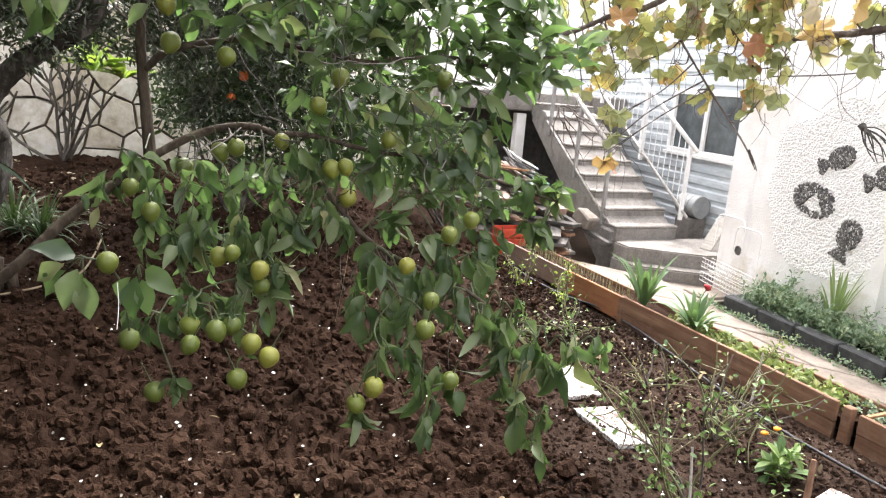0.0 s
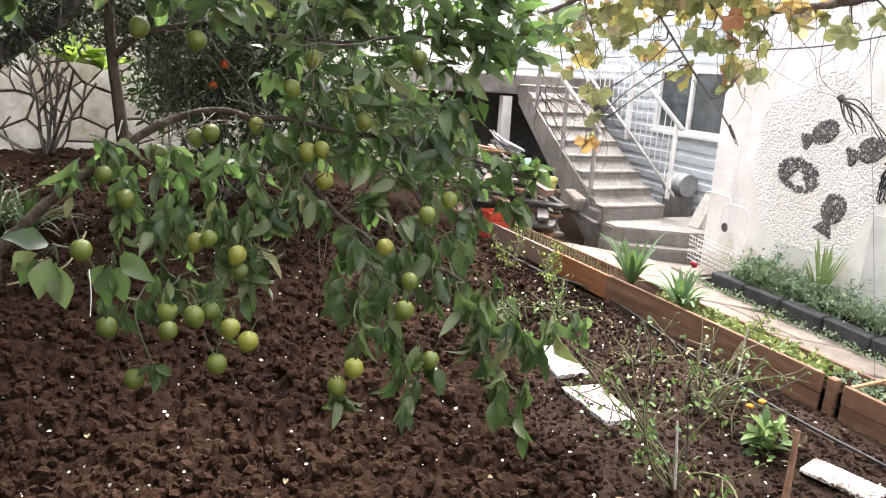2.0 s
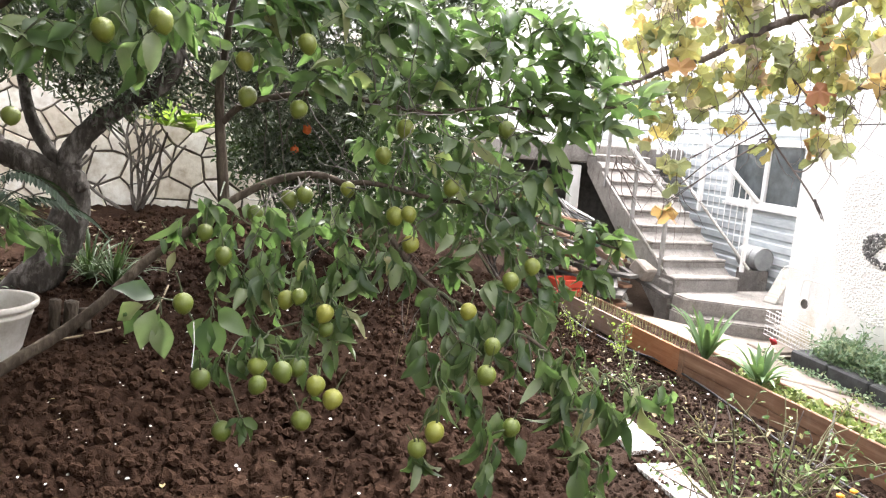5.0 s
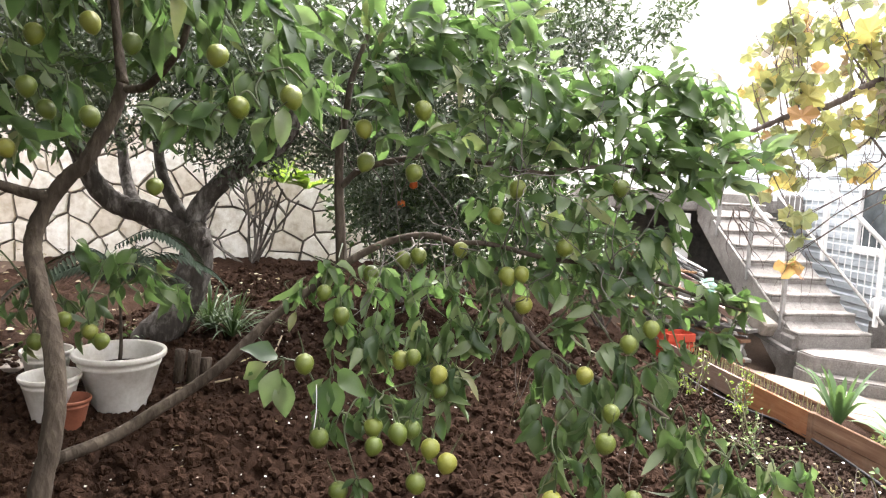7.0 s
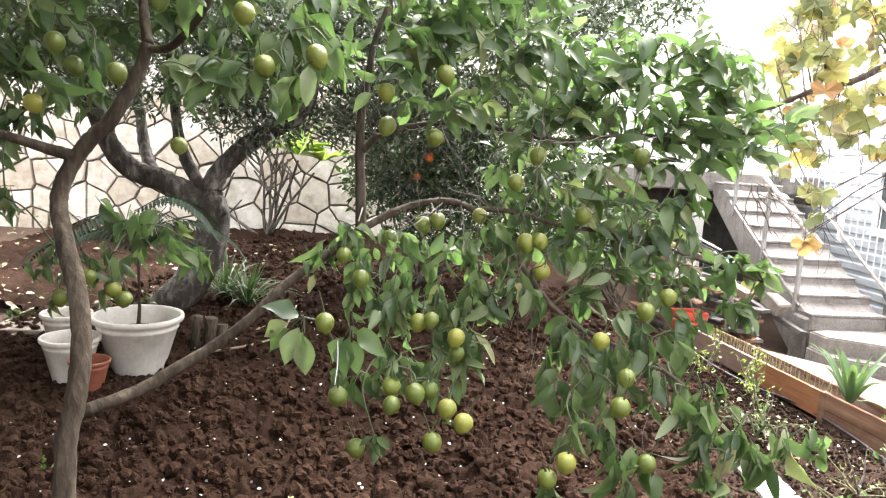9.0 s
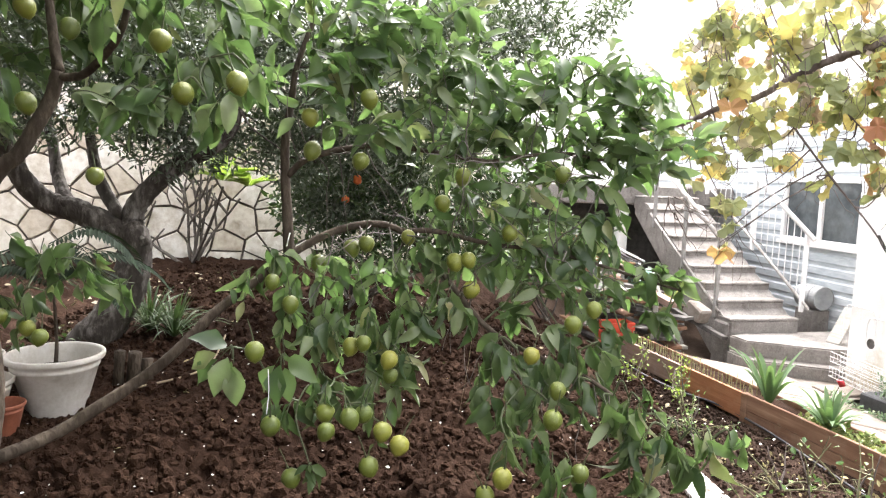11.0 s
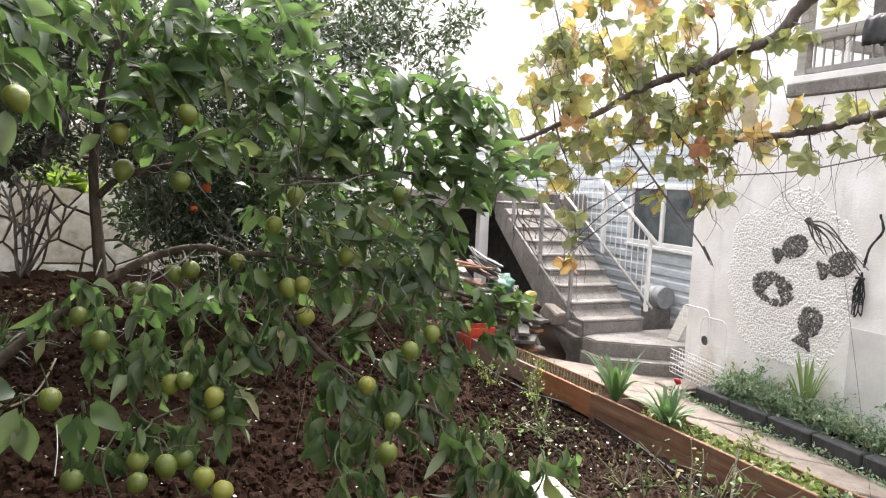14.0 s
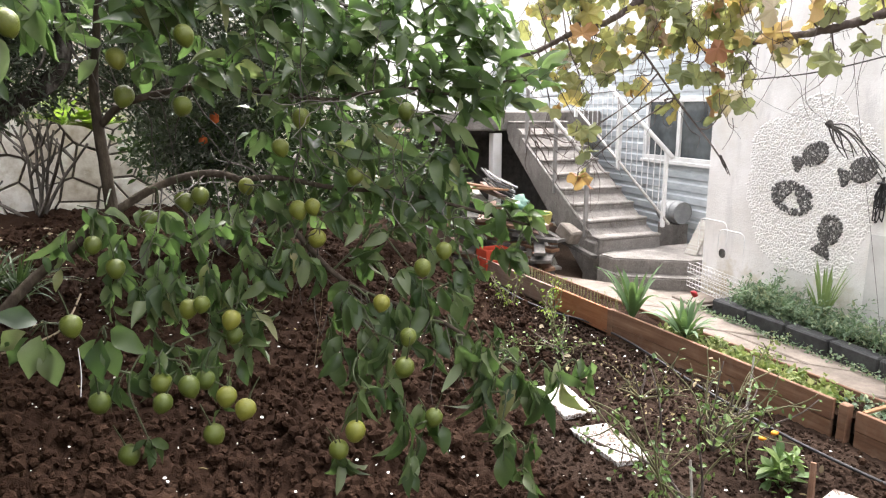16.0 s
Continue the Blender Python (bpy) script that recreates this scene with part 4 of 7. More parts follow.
def path():
    pa = thing("path", "narrow path of pale uneven paving slabs", "path", kind="structure")
    # bed of mortar between the trough's back board and the planter
    a0, b0 = TROUGH @ Vector((0.36, 0.6, 0)), HOUSE @ Vector((-0.66, -0.6, 0))
    a1, b1 = TROUGH @ Vector((0.36, -6.5, 0)), HOUSE @ Vector((-0.66, -7.0, 0))
    v = [(*a0.xy, 0.03), (*b0.xy, 0.03), (*b1.xy, 0.03), (*a1.xy, 0.03)]
    v += [(p[0], p[1], -0.1) for p in v]
    obj("bed", v, [(3, 2, 1, 0), (0, 1, 5, 4), (1, 2, 6, 5), (2, 3, 7, 6), (3, 0, 4, 7)], GROUT, pa)
    e = [(*(HOUSE @ Vector((-0.66, -0.6, 0))).xy, 0.026), (*(HOUSE @ Vector((0.6, -0.6, 0))).xy, 0.026), (*(HOUSE @ Vector((0.6, -1.3, 0))).xy, 0.026), (*(HOUSE @ Vector((-0.66, -1.3, 0))).xy, 0.026)]
    obj("bed_end", e, [(0, 1, 2, 3)[::-1]], GROUT, pa)
    g = np.random.default_rng(12)
    t, k = 0.0, 0
    while t < 6.9:
        step = g.uniform(0.5, 0.85)
        a, b = t / 7.1, min((t + step - 0.018) / 7.1, 1)
        l0, r0, l1, r1 = a0.lerp(a1, a), b0.lerp(b1, a), a0.lerp(a1, b), b0.lerp(b1, b)
        cut = g.uniform(0.35, 0.65) if g.random() < 0.6 else None
        skew = g.uniform(-0.16, 0.16)
        spans = ((0.02, 0.98),) if cut is None else ((0.02, cut - 0.012), (cut + 0.012, 0.98))
        for s0, s1 in spans:
            q = [l0.lerp(r0, s0), l0.lerp(r0, s1), l1.lerp(r1, s1), l1.lerp(r1, s0)]
            bm = bmesh.new()
            hi = [bm.verts.new((p.x + g.uniform(-0.022, 0.022), p.y + g.uniform(-0.022, 0.022) + skew * (s - 0.5), 0.060 + g.uniform(-0.004, 0.004))) for p, s in zip(q, (s0, s1, s1, s0))]
            lo = [bm.verts.new((p.co.x, p.co.y, 0.0)) for p in hi]
            bm.faces.new(hi)
            for i in range(4):
                bm.faces.new((lo[i], lo[(i + 1) % 4], hi[(i + 1) % 4], hi[i]))
            bmesh.ops.recalc_face_normals(bm, faces=bm.faces)
            bmesh.ops.bevel(bm, geom=[e for e in bm.edges if e.verts[0] in hi and e.verts[1] in hi], offset=0.008, segments=1, affect="EDGES")
            part("paving_slab", bm, PAVING, pa)
        t += step
        k += 1
    # landing slabs before the lowest step
    for x0, x1, y0, y1 in ((-0.64, -0.1, -1.25, -0.96), (-0.08, 0.5, -1.28, -0.97)):
        part("paving_slab", wobble(one_box((x0, y0, 0.0), (x1, y1, 0.055), 0.008, HOUSE), 0.006, 4), PAVING, pa)


path()


def block_planter():
    pl = thing("block_planter", "low planter of black-painted blocks along the white wall", "planter", HOUSE)
    y = -1.58
    k = 0
    while y > -7.5:
        bm = one_box((-0.70, y - 0.39, -0.05), (-0.58, y, 0.19), 0.012)
        part("block", wobble(bm, 0.008, 6, k), BLOCK, pl)
        y -= 0.40
        k += 1
    part("end_block", wobble(one_box((-0.578, -1.69, -0.05), (-0.23, -1.58, 0.19), 0.012), 0.008, 6), BLOCK, pl)
    part("soil", wobble(one_box((-0.578, -7.5, -0.05), (-0.225, -1.695, 0.15)), 0.01, 7), SOIL, pl, "dark planting soil")


block_planter()


# two white tiles lying in the soil
def ground_tile(corners, z):
    bm = bmesh.new()
    hi = [bm.verts.new((x, y, z)) for x, y in corners]
    lo = [bm.verts.new((x, y, z - 0.03)) for x, y in corners]
    bm.faces.new(hi)
    bm.faces.new(lo[::-1])
    for i in range(4):
        bm.faces.new((lo[i], lo[(i + 1) % 4], hi[(i + 1) % 4], hi[i]))
    bmesh.ops.recalc_face_normals(bm, faces=bm.faces)
    bmesh.ops.bevel(bm, geom=[e for e in bm.edges], offset=0.004, segments=1, affect="EDGES")
    return tagged(part("stepping_tile", bm, MARBLE), "white stepping tile splashed with dark soil", "tile", "tiles in the soil")


ground_tile(((0.70, 4.38), (0.90, 4.44), (1.03, 4.00), (0.82, 3.93)), 0.032)
ground_tile(((0.82, 3.77), (1.06, 3.84), (1.21, 3.43), (1.01, 3.37)), 0.032)


# ---- plants along the path ----
def strap_plant(name, label, place, n, length, width, spread, mat=None, flower=None):
    """A clump of long arching strap leaves."""
    pl = thing(name, label, "plant", Matrix.Translation(place))
    for k in range(n):
        a = 2 * math.pi * (k * 0.382) + rng.uniform(-0.3, 0.3)
        tilt = spread * (0.25 + 0.75 * rng.random())
        L = length * rng.uniform(0.65, 1.1)
        w = width * rng.uniform(0.7, 1.1)
        d = np.array([math.cos(a), math.sin(a), 0])
        side = np.array([-d[1], d[0], 0])
        v, f = [], []
        for i in range(7):
            t = i / 6
            c = d * (math.sin(tilt) * L * t + 0.25 * L * tilt * t * t) + np.array([0, 0, L * (math.cos(tilt) * t - 0.55 * tilt * t ** 3)])
            ww = w / 2 * (0.55 + 0.9 * t) * (1 - t ** 3) + 0.0008
            v += [c - side * ww + (0, 0, ww * 0.5), c, c + side * ww + (0, 0, ww * 0.5)]
        for i in range(6):
            b = i * 3
            f += [(b, b + 1, b + 4, b + 3), (b + 1, b + 2, b + 5, b + 4)]
        obj("leaf", v, f, mat or BLADE, pl, smooth=True)
    if flower:
        v, f = tube_arrays([(0, 0, 0.02), (0.02, 0.01, length * 0.7), (0.05, 0.0, length * 0.92)], 0.003, 5)
        obj("stalk", v, f, GREEN_TWIG, pl)
        v, f = lump(3, 1)
        obj("flower", v * 0.022 + (0.05, 0, length * 0.93), f, flower, pl, "small dark red flower head", True)
    return pl


strap_plant("strap_plant", "tall green strap-leaved plant by the path", (1.63, 5.50, 0.14), 16, 0.60, 0.060, 0.62, GLAUCOUS)
strap_plant("strap_plant", "bushy green tulip-like plant with one red flower", (1.885, 4.98, 0.14), 34, 0.40, 0.05, 0.75, GLAUCOUS, flower=RED_PETAL)
strap_plant("strap_plant", "tall pale green strap leaves against the white wall", tuple(HOUSE @ Vector((-0.36, -2.42, 0.13))), 22, 0.62, 0.026, 0.34, PALE_BLADE)
strap_plant("strap_plant", "dark strap-leaved clump by the olive trunk", (-3.52, 5.30, float(rise(-3.52, 5.30)) + 0.02), 80, 0.55, 0.02, 0.95, SHRUB_LEAF)
strap_plant("strap_plant", "dark strap-leaved clump by the olive trunk", (-3.24, 5.22, float(rise(-3.24, 5.22)) + 0.02), 70, 0.5, 0.02, 0.95, SHRUB_LEAF)


def herb_mat(name, label, pts, n, size, mat, tall, kind="stuff", slim=0.55):
    """A low cushion of small leaves along a strip."""
    bag = Bag()
    v, f = leaf_shape(slim, 0.35, 0.2, 0.5, 3)
    p = np.array(pts)
    i = rng.integers(0, len(p) - 1, n)
    t = rng.random(n)[:, None]
    q = p[i] * (1 - t) + p[i + 1] * t
    q = q[:, :3] + unit(n) * q[:, 3:4] * rng.random((n, 1)) ** 0.5 * (1, 1, 0)
    hump = np.array([0.25 + 0.75 * noise.noise(Vector((a[0] * 7, a[1] * 7, 1.7))) ** 2 * 2 for a in q])
    q[:, 2] += tall * rng.random(n) * hump
    bag.many(v, f, frames(q, unit(n) + (0, 0, 0.4), unit(n) * 0.6 + (0, 0, 1), size * (0.5 + rng.random(n))))
    return tagged(bag.obj(name, mat), label, "plants", kind=kind)


def hp(x, y, z):
    return tuple(HOUSE @ Vector((x, y, z)))


def tp(x, y, z):
    return tuple(TROUGH @ Vector((x, y, z)))


herb_mat("herb_strip", "low yellow-green leafy plants growing in the trough", [(*tp(0.17, y, 0.15), 0.14) for y in (-2.1, -2.6, -3.1, -3.5)], 1300, 0.045, TROUGH_LEAF, 0.13)
herb_mat("herb_strip", "feathery blue-green herb in the trough", [(*tp(0.19, y, 0.15), 0.13) for y in (-3.55, -3.9, -4.4, -5.0)], 900, 0.03, BLUE_HERB, 0.14)
herb_mat("herb_strip", "feathery blue-green herbs overgrowing the black planter", [(*hp(-0.46, y, 0.16), 0.22) for y in (-1.78, -2.0, -2.4)], 5200, 0.042, BLUE_HERB, 0.50, slim=0.3)
herb_mat("herb_strip", "feathery blue-green herbs overgrowing the black planter", [(*hp(-0.46, y, 0.16), 0.2) for y in (-2.4, -2.8, -3.4, -4.2)], 5200, 0.042, BLUE_HERB, 0.46, slim=0.3)
herb_mat("weed_fringe", "small weeds at the foot of the black planter", [(*hp(-0.74, y, 0.05), 0.05) for y in (-1.3, -2.2, -3.2, -4.4)], 1100, 0.026, BLUE_HERB, 0.16)
herb_mat("ground_weeds", "pale dry weeds on the bed beside the trough", [(1.15, 5.0, 0.02, 0.35), (1.4, 4.4, 0.02, 0.4), (1.55, 3.7, 0.02, 0.35)], 160, 0.024, DRY_LEAF, 0.02)


def shoots():
    """A row of cut pale shoots behind the orange board."""
    bag = Bag()
    for k in range(80):
        y = 0.55 - 0.026 * k + rng.uniform(-0.006, 0.006)
        x = 0.16 + 0.07 * (k % 2) + rng.uniform(-0.015, 0.015)
        h = rng.uniform(0.07, 0.13)
        v, f = tube_arrays([(x, y, 0.12), (x + rng.uniform(-0.01, 0.01), y + rng.uniform(-0.01, 0.01), 0.14 + h)], [0.004, 0.0028], 5)
        bag.put(v, f)
    ob = bag.obj("garlic_shoots", plain("pale_shoot", (0.22, 0.24, 0.10), (0.45, 0.44, 0.25), 20, 0.6, 0.1).m, m=TROUGH)
    return tagged(ob, "row of short pale cut shoots in the trough", "shoots", kind="stuff")


shoots()


def rose_bush(label, place, n, height, spread, leaf_n, mat):
    b = thing("rose_bush", label, "bush", Matrix.Translation(place))
    tips = []
    for k in range(n):
        a = rng.uniform(0, 2 * math.pi)
        p = [np.zeros(3)]
        d = np.array([math.cos(a) * spread, math.sin(a) * spread, 1.0])
        for i in range(5):
            d = d + unit(1)[0] * 0.5
            p.append(p[-1] + d / np.linalg.norm(d) * height / 5 * rng.uniform(0.8, 1.2))
            tips.append(p[-1])
        limb("cane", p, 0.0075, 0.003, GREEN_CANE if k % 3 else VINE_BARK, b, 5, 3, 0.05, k)
        for j in range(3):
            q = p[rng.integers(2, 5)]
            e = q + unit(1)[0] * height * 0.25
            limb("cane", [q, (q + e) / 2 + unit(1)[0] * 0.02, e], 0.0038, 0.0018, GREEN_CANE, b, 4, 3, 0.0, j)
            tips.append(e)
    t = np.array(tips)
    i = rng.integers(0, len(t), leaf_n)
    v, f = leaf_shape(0.55, 0.3, 0.15, 0.5, 3)
    bag = Bag()
    bag.many(v, f, frames(t[i] + unit(leaf_n) * 0.035, unit(leaf_n), unit(leaf_n) + (0, 0, 1), 0.02 + 0.025 * rng.random(leaf_n)))
    o = bag.obj("leaves", mat, b)
    tagged(o, kind="stuff")
    return b


rose_bush("sparse thorny bush with dry canes and few leaves", (1.58, 3.56, 0.0), 11, 0.60, 0.5, 120, HERB_LEAF)
rose_bush("tall sparse thorny bush with crooked brown canes", (1.20, 2.80, 0.0), 9, 0.80, 0.36, 300, HERB_LEAF)
rose_bush("low straggling dry shrub in the soil bed", (1.38, 4.25, 0.0), 6, 0.30, 1.3, 30, DRY_LEAF)
rose_bush("dry thorny shrub with a few withered leaves", (1.72, 3.95, 0.0), 6, 0.36, 0.8, 30, DRY_LEAF)
rose_bush("small leafy shrub in the soil bed", (0.98, 5.05, 0.0), 10, 0.34, 0.9, 150, HERB_LEAF)
rose_bush("low leafy weed clump in the soil bed", (0.55, 4.9, 0.0), 9, 0.26, 0.9, 120, HERB_LEAF)
rose_bush("young yellow-green shrub by the trough", (1.05, 5.9, 0.0), 6, 0.38, 0.5, 110, BRIGHT_LEAF)
rose_bush("young yellow-green shrub by the trough", (0.72, 6.3, 0.0), 6, 0.40, 0.6, 110, BRIGHT_LEAF)
rose_bush("small upright seedling with pale leaves by the path", (2.30, 4.50, 0.06), 3, 0.30, 0.3, 70, TROUGH_LEAF)


def marigold():
    b = thing("marigold", "leafy marigold with two orange flowers", "flower", Matrix.Translation((1.80, 3.20, 0.0)))
    v, f = leaf_shape(0.4, 0.3, 0.3, 0.6, 4)
    n = 60
    bag = Bag()
    up = np.abs(unit(n)) * (0, 0, 0.14)
    bag.many(v, f, frames(unit(n) * (0.05, 0.05, 0) + up, unit(n) + (0, 0, 0.6), unit(n) * 0.5 + (0, 0, 1), 0.07 + 0.06 * rng.random(n)))
    tagged(bag.obj("leaves", HERB_LEAF, b), kind="stuff")
    for x, y, h in ((-0.05, 0.15, 0.18), (0.0, 0.13, 0.22)):
        a, q = tube_arrays([(0, 0, 0.02), (x * 0.6, y * 0.6, h * 0.7), (x, y, h)], 0.003, 5)
        obj("stalk", a, q, GREEN_TWIG, b)
        a, q = lump(4, 1)
        obj("flower", a * (0.022, 0.022, 0.012) + (x, y, h), q, ORANGE_PETAL, b, "orange flower head", True)


marigold()


def stake(p, q, r, label, mat=None):
    v, f = tube_arrays([p, (np.array(p) + q) / 2 + 0.004, q], [r, r * 0.9, r * 0.8], 6, 0.06, 2)
    return tagged(obj("garden_stake", v, f, mat or GREY_WOOD), label, "stake")


stake((1.87, 3.84, -0.03), (1.93, 3.92, 0.42), 0.007, "thin pale stake beside the trough")
stake((1.19, 2.74, -0.02), (1.2, 2.87, 0.32), 0.007, "thin pale stake among the thorny canes")
stake((1.69, 2.75, -0.02), (1.73, 2.83, 0.33), 0.016, "short dark wooden stake beside the marigold", BROWN_WOOD)


def hose():
    line = smooth_line([(0.40, 8.3, 0.04), (0.56, 7.4, 0.04), (0.76, 6.65, 0.04), (1.05, 6.08, 0.04), (1.31, 5.80, 0.04), (1.52, 5.34, 0.04), (1.66, 4.87, 0.04), (1.80, 4.36, 0.035), (2.05, 3.65, 0.03), (2.38, 3.0, 0.03)], 6)
    v, f = tube_arrays(line, 0.0095, 7)
    return tagged(obj("irrigation_hose", v, f, BLACK, smooth=True), "black irrigation hose lying along the trough", "hose")


hose()


def red_crate():
    c = thing("crate", "bright red slatted plastic crate at the trough's end", "crate", pose(0.62, 7.55, 0.0, 0, 0, 25) @ Matrix.Diagonal((0.6, 0.7, 1.25, 1)))
    for k, z in enumerate((0.05, 0.14, 0.23)):
        part("front_slat", one_box((-0.26, -0.17, z - 0.035), (0.26, -0.155, z + 0.035), 0.005), RED, c)
        part("back_slat", one_box((-0.26, 0.155, z - 0.035), (0.26, 0.17, z + 0.035), 0.005), RED, c)
        part("side_slat", one_box((-0.26, -0.155, z - 0.035), (-0.245, 0.155, z + 0.035), 0.005), RED, c)
        part("side_slat", one_box((0.245, -0.155, z - 0.035), (0.26, 0.155, z + 0.035), 0.005), RED, c)
    for x in (-0.24, 0.22):
        for y in (-0.15, 0.13):
            part("corner_post", one_box((x, y, 0.0), (x + 0.02, y + 0.02, 0.265), 0.003), RED, c)
    part("bottom", one_box((-0.245, -0.155, 0.012), (0.245, 0.155, 0.024)), RED, c)


red_crate()


def wire_cage():
    """A white wire rack: two arched end hoops with baskets between them."""
    c = thing("wire_rack", "white arched wire rack with low baskets at the white wall's corner", "rack", HOUSE @ Matrix.Translation((-0.240, -0.80, 0.05)))

    def rod(pts, r, name):
        v, f = tube_arrays(pts, r, 6)
        obj(name, v, f, WHITE_PAINT, c)

    def hoop(x, y0, y1, h):
        rod([(x, y0, 0.0), (x, y0, h * 0.5), (x, y0, h - 0.06), (x, y0 - 0.02, h - 0.015), (x, y0 - 0.06, h), (x, y1 + 0.06, h), (x, y1 + 0.02, h - 0.015), (x, y1, h - 0.06), (x, y1, h * 0.5), (x, y1, 0.0)], 0.0065, "hoop")

    hoop(-0.02, -0.05, -0.42, 0.74)
    hoop(-0.14, -0.45, -0.77, 0.70)
    for z in (0.05, 0.19):
        for a, b in (((-0.02, -0.05), (-0.14, -0.77)), ((-0.11, -0.03), (-0.2, -0.72))):
            for dz in (0.0, 0.045, 0.09):
                rod([(*a, z + dz), ((a[0] + b[0]) / 2, (a[1] + b[1]) / 2, z + dz), (*b, z + dz)], 0.003, "basket_wire")
        for k in range(15):
            s = k / 14
            p, q = (-0.02 - 0.12 * s, -0.05 - 0.72 * s), (-0.11 - 0.09 * s, -0.03 - 0.69 * s)
            rod([(*p, z + 0.09), (*p, z), (*q, z), (*q, z + 0.09)], 0.0022, "basket_wire")


wire_cage()


def planks_and_clutter():
    # boards leaning by the stairs' side of the blue wall
    for x, y, w, mat, lab, tilt in ((0.02, -0.42, 0.15, GREY_WOOD, "pale grey board leaning beside the white wall", 34), (0.14, -0.56, 0.08, CHARRED, "dark weathered board leaning beside the white wall", 34)):
        bm = one_box((-0.013, -w / 2, 0.0), (0.013, w / 2, 0.42), 0.003)
        o = part("leaning_board", bm, mat, m=HOUSE @ pose(x, y, 0.30, 0, tilt, 12))
        tagged(o, lab, "board")
    # a grey drum lying between railing and wall
    d = thing("metal_drum", "grey ribbed metal drum lying by the blue wall", "drum", HOUSE @ pose(0.60, 0.60, 0.60, 90, 0, 0))
    v, f = lathe([(0.0005, -0.16), (0.125, -0.16), (0.132, -0.17), (0.138, -0.16), (0.135, -0.07), (0.142, -0.06), (0.142, -0.045), (0.135, -0.035), (0.135, 0.035), (0.142, 0.045), (0.142, 0.06), (0.135, 0.07), (0.138, 0.16), (0.132, 0.17), (0.125, 0.16), (0.0005, 0.155)], 30)
    obj("body", v, f, DULL_STEEL, d)
    part("stand", one_box((-0.12, -0.60, -0.14), (0.12, -0.142, 0.14), 0.01), CONCRETE, d)
    # heap of timber, strips and rubbish against the stairs' open side
    g = np.random.default_rng(3)
    looks = ((CHARRED, "dark weathered timber in the heap by the stairs"), (GREY_WOOD, "grey board in the heap by the stairs"), (FADED_WOOD, "pinkish-brown board in the heap by the stairs"), (BROWN_WOOD, "brown board in the heap by the stairs"), (CHARRED, "dark weathered timber in the heap by the stairs"))

    def board(x, y, z, L, w, mat, lab, rx=0, ry=0, rz=0, thick=0.024):
        o = part("scrap_board", wobble(one_box((-w / 2, -L / 2, -thick / 2), (w / 2, L / 2, thick / 2), 0.003), 0.004, 4, x + y), mat, m=HOUSE @ pose(x, y, z, rx, ry, rz))
        tagged(o, lab, "board", "heap of scrap boards")

    for k in range(18):
        mat, lab = looks[(k * 3) % 5]
        board(-1.66 + g.uniform(-0.25, 0.2), 1.35 + g.uniform(-0.35, 0.5), 0.03 + 0.045 * k, g.uniform(0.8, 1.5), g.uniform(0.08, 0.2), mat, lab, g.uniform(-5, 5), g.uniform(-5, 5), g.uniform(-30, 30), 0.035)
    for k, (y, z, mat) in enumerate(((1.30, 0.96, FADED_WOOD), (1.15, 0.93, FADED_WOOD), (1.45, 1.00, BROWN_WOOD), (1.20, 0.99, PALE_WOOD))):
        board(-1.52 - 0.06 * k, y, z - 0.08, 0.9, 0.10, mat, "reddish-brown plank on top of the heap by the stairs", 5 - 3 * k, 4, -8 + 6 * k)
    board(-1.38, 0.75, 0.62, 0.85, 0.11, FADED_WOOD, "faded squared beam leaning on the heap by the stairs", 9, 0, 6, 0.07)
    for k in range(9):
        mat, lab = looks[0 if k % 3 else 3]
        board(-1.28 + g.uniform(-0.15, 0.1), 0.45 + g.uniform(-0.15, 0.2), 0.03 + 0.045 * k, g.uniform(0.6, 0.9), g.uniform(0.08, 0.16), mat, lab, g.uniform(-4, 4), g.uniform(-4, 4), g.uniform(-40, 40), 0.035)
    for k in range(14):
        mat, lab = looks[(k * 2 + 1) % 5]
        z = 0.03 + 0.042 * k
        board(-1.06 + g.uniform(-0.06, 0.05), 1.05 + 0.045 * k + g.uniform(-0.12, 0.12), z, g.uniform(0.7, 1.1), g.uniform(0.08, 0.14), mat, lab, g.uniform(-5, 5), g.uniform(-5, 5), g.uniform(-14, 14), 0.035)
    board(-1.02, 0.45, 0.36, 0.9, 0.12, CHARRED, "dark plank lying before the heap by the stairs", 14, 10, 20, 0.04)
    board(-1.22, 0.60, 0.40, 0.7, 0.06, GREY_WOOD, "thin pale lath leaning on the heap by the stairs", 58, 0, 30, 0.02)
    board(-1.32, 0.72, 0.42, 0.7, 0.06, GREY_WOOD, "thin pale lath leaning on the heap by the stairs", 60, 0, -30, 0.02)
    board(-1.78, 2.25, 0.98, 0.5, 0.34, BROWN_WOOD, "brown panel standing on the heap by the stairs", 0, 72, 8, 0.03)
    for k in range(9):
        x, y, z = -1.56 + 0.025 * (k % 3), 1.12 + g.uniform(-0.12, 0.12), 0.92 + 0.017 * k
        line = smooth_line([(x, y - 0.42, z - 0.06), (x - 0.04, y, z), (x, y + 0.40, z + 0.03 + g.uniform(0, 0.12))], 5)
        v, f = tube_arrays(line, 0.011, 6)
        tagged(obj("bent_strip", v, f, (BLACK, DULL_STEEL, CHARRED)[k % 3], m=HOUSE), ("dark bent strip on the heap by the stairs", "dull steel strip on the heap by the stairs", "dark bent strip on the heap by the stairs")[k % 3], "metal strip", "strips on the heap")
    bm = wobble(one_box((-0.09, -0.12, -0.08), (0.09, 0.12, 0.08), 0.02), 0.02, 5)
    tagged(part("concrete_block", bm, GROUT, m=HOUSE @ pose(-1.02, 0.36, 0.47, 24, 8, 20)), "broken concrete block on the heap beside the stairs", "block")
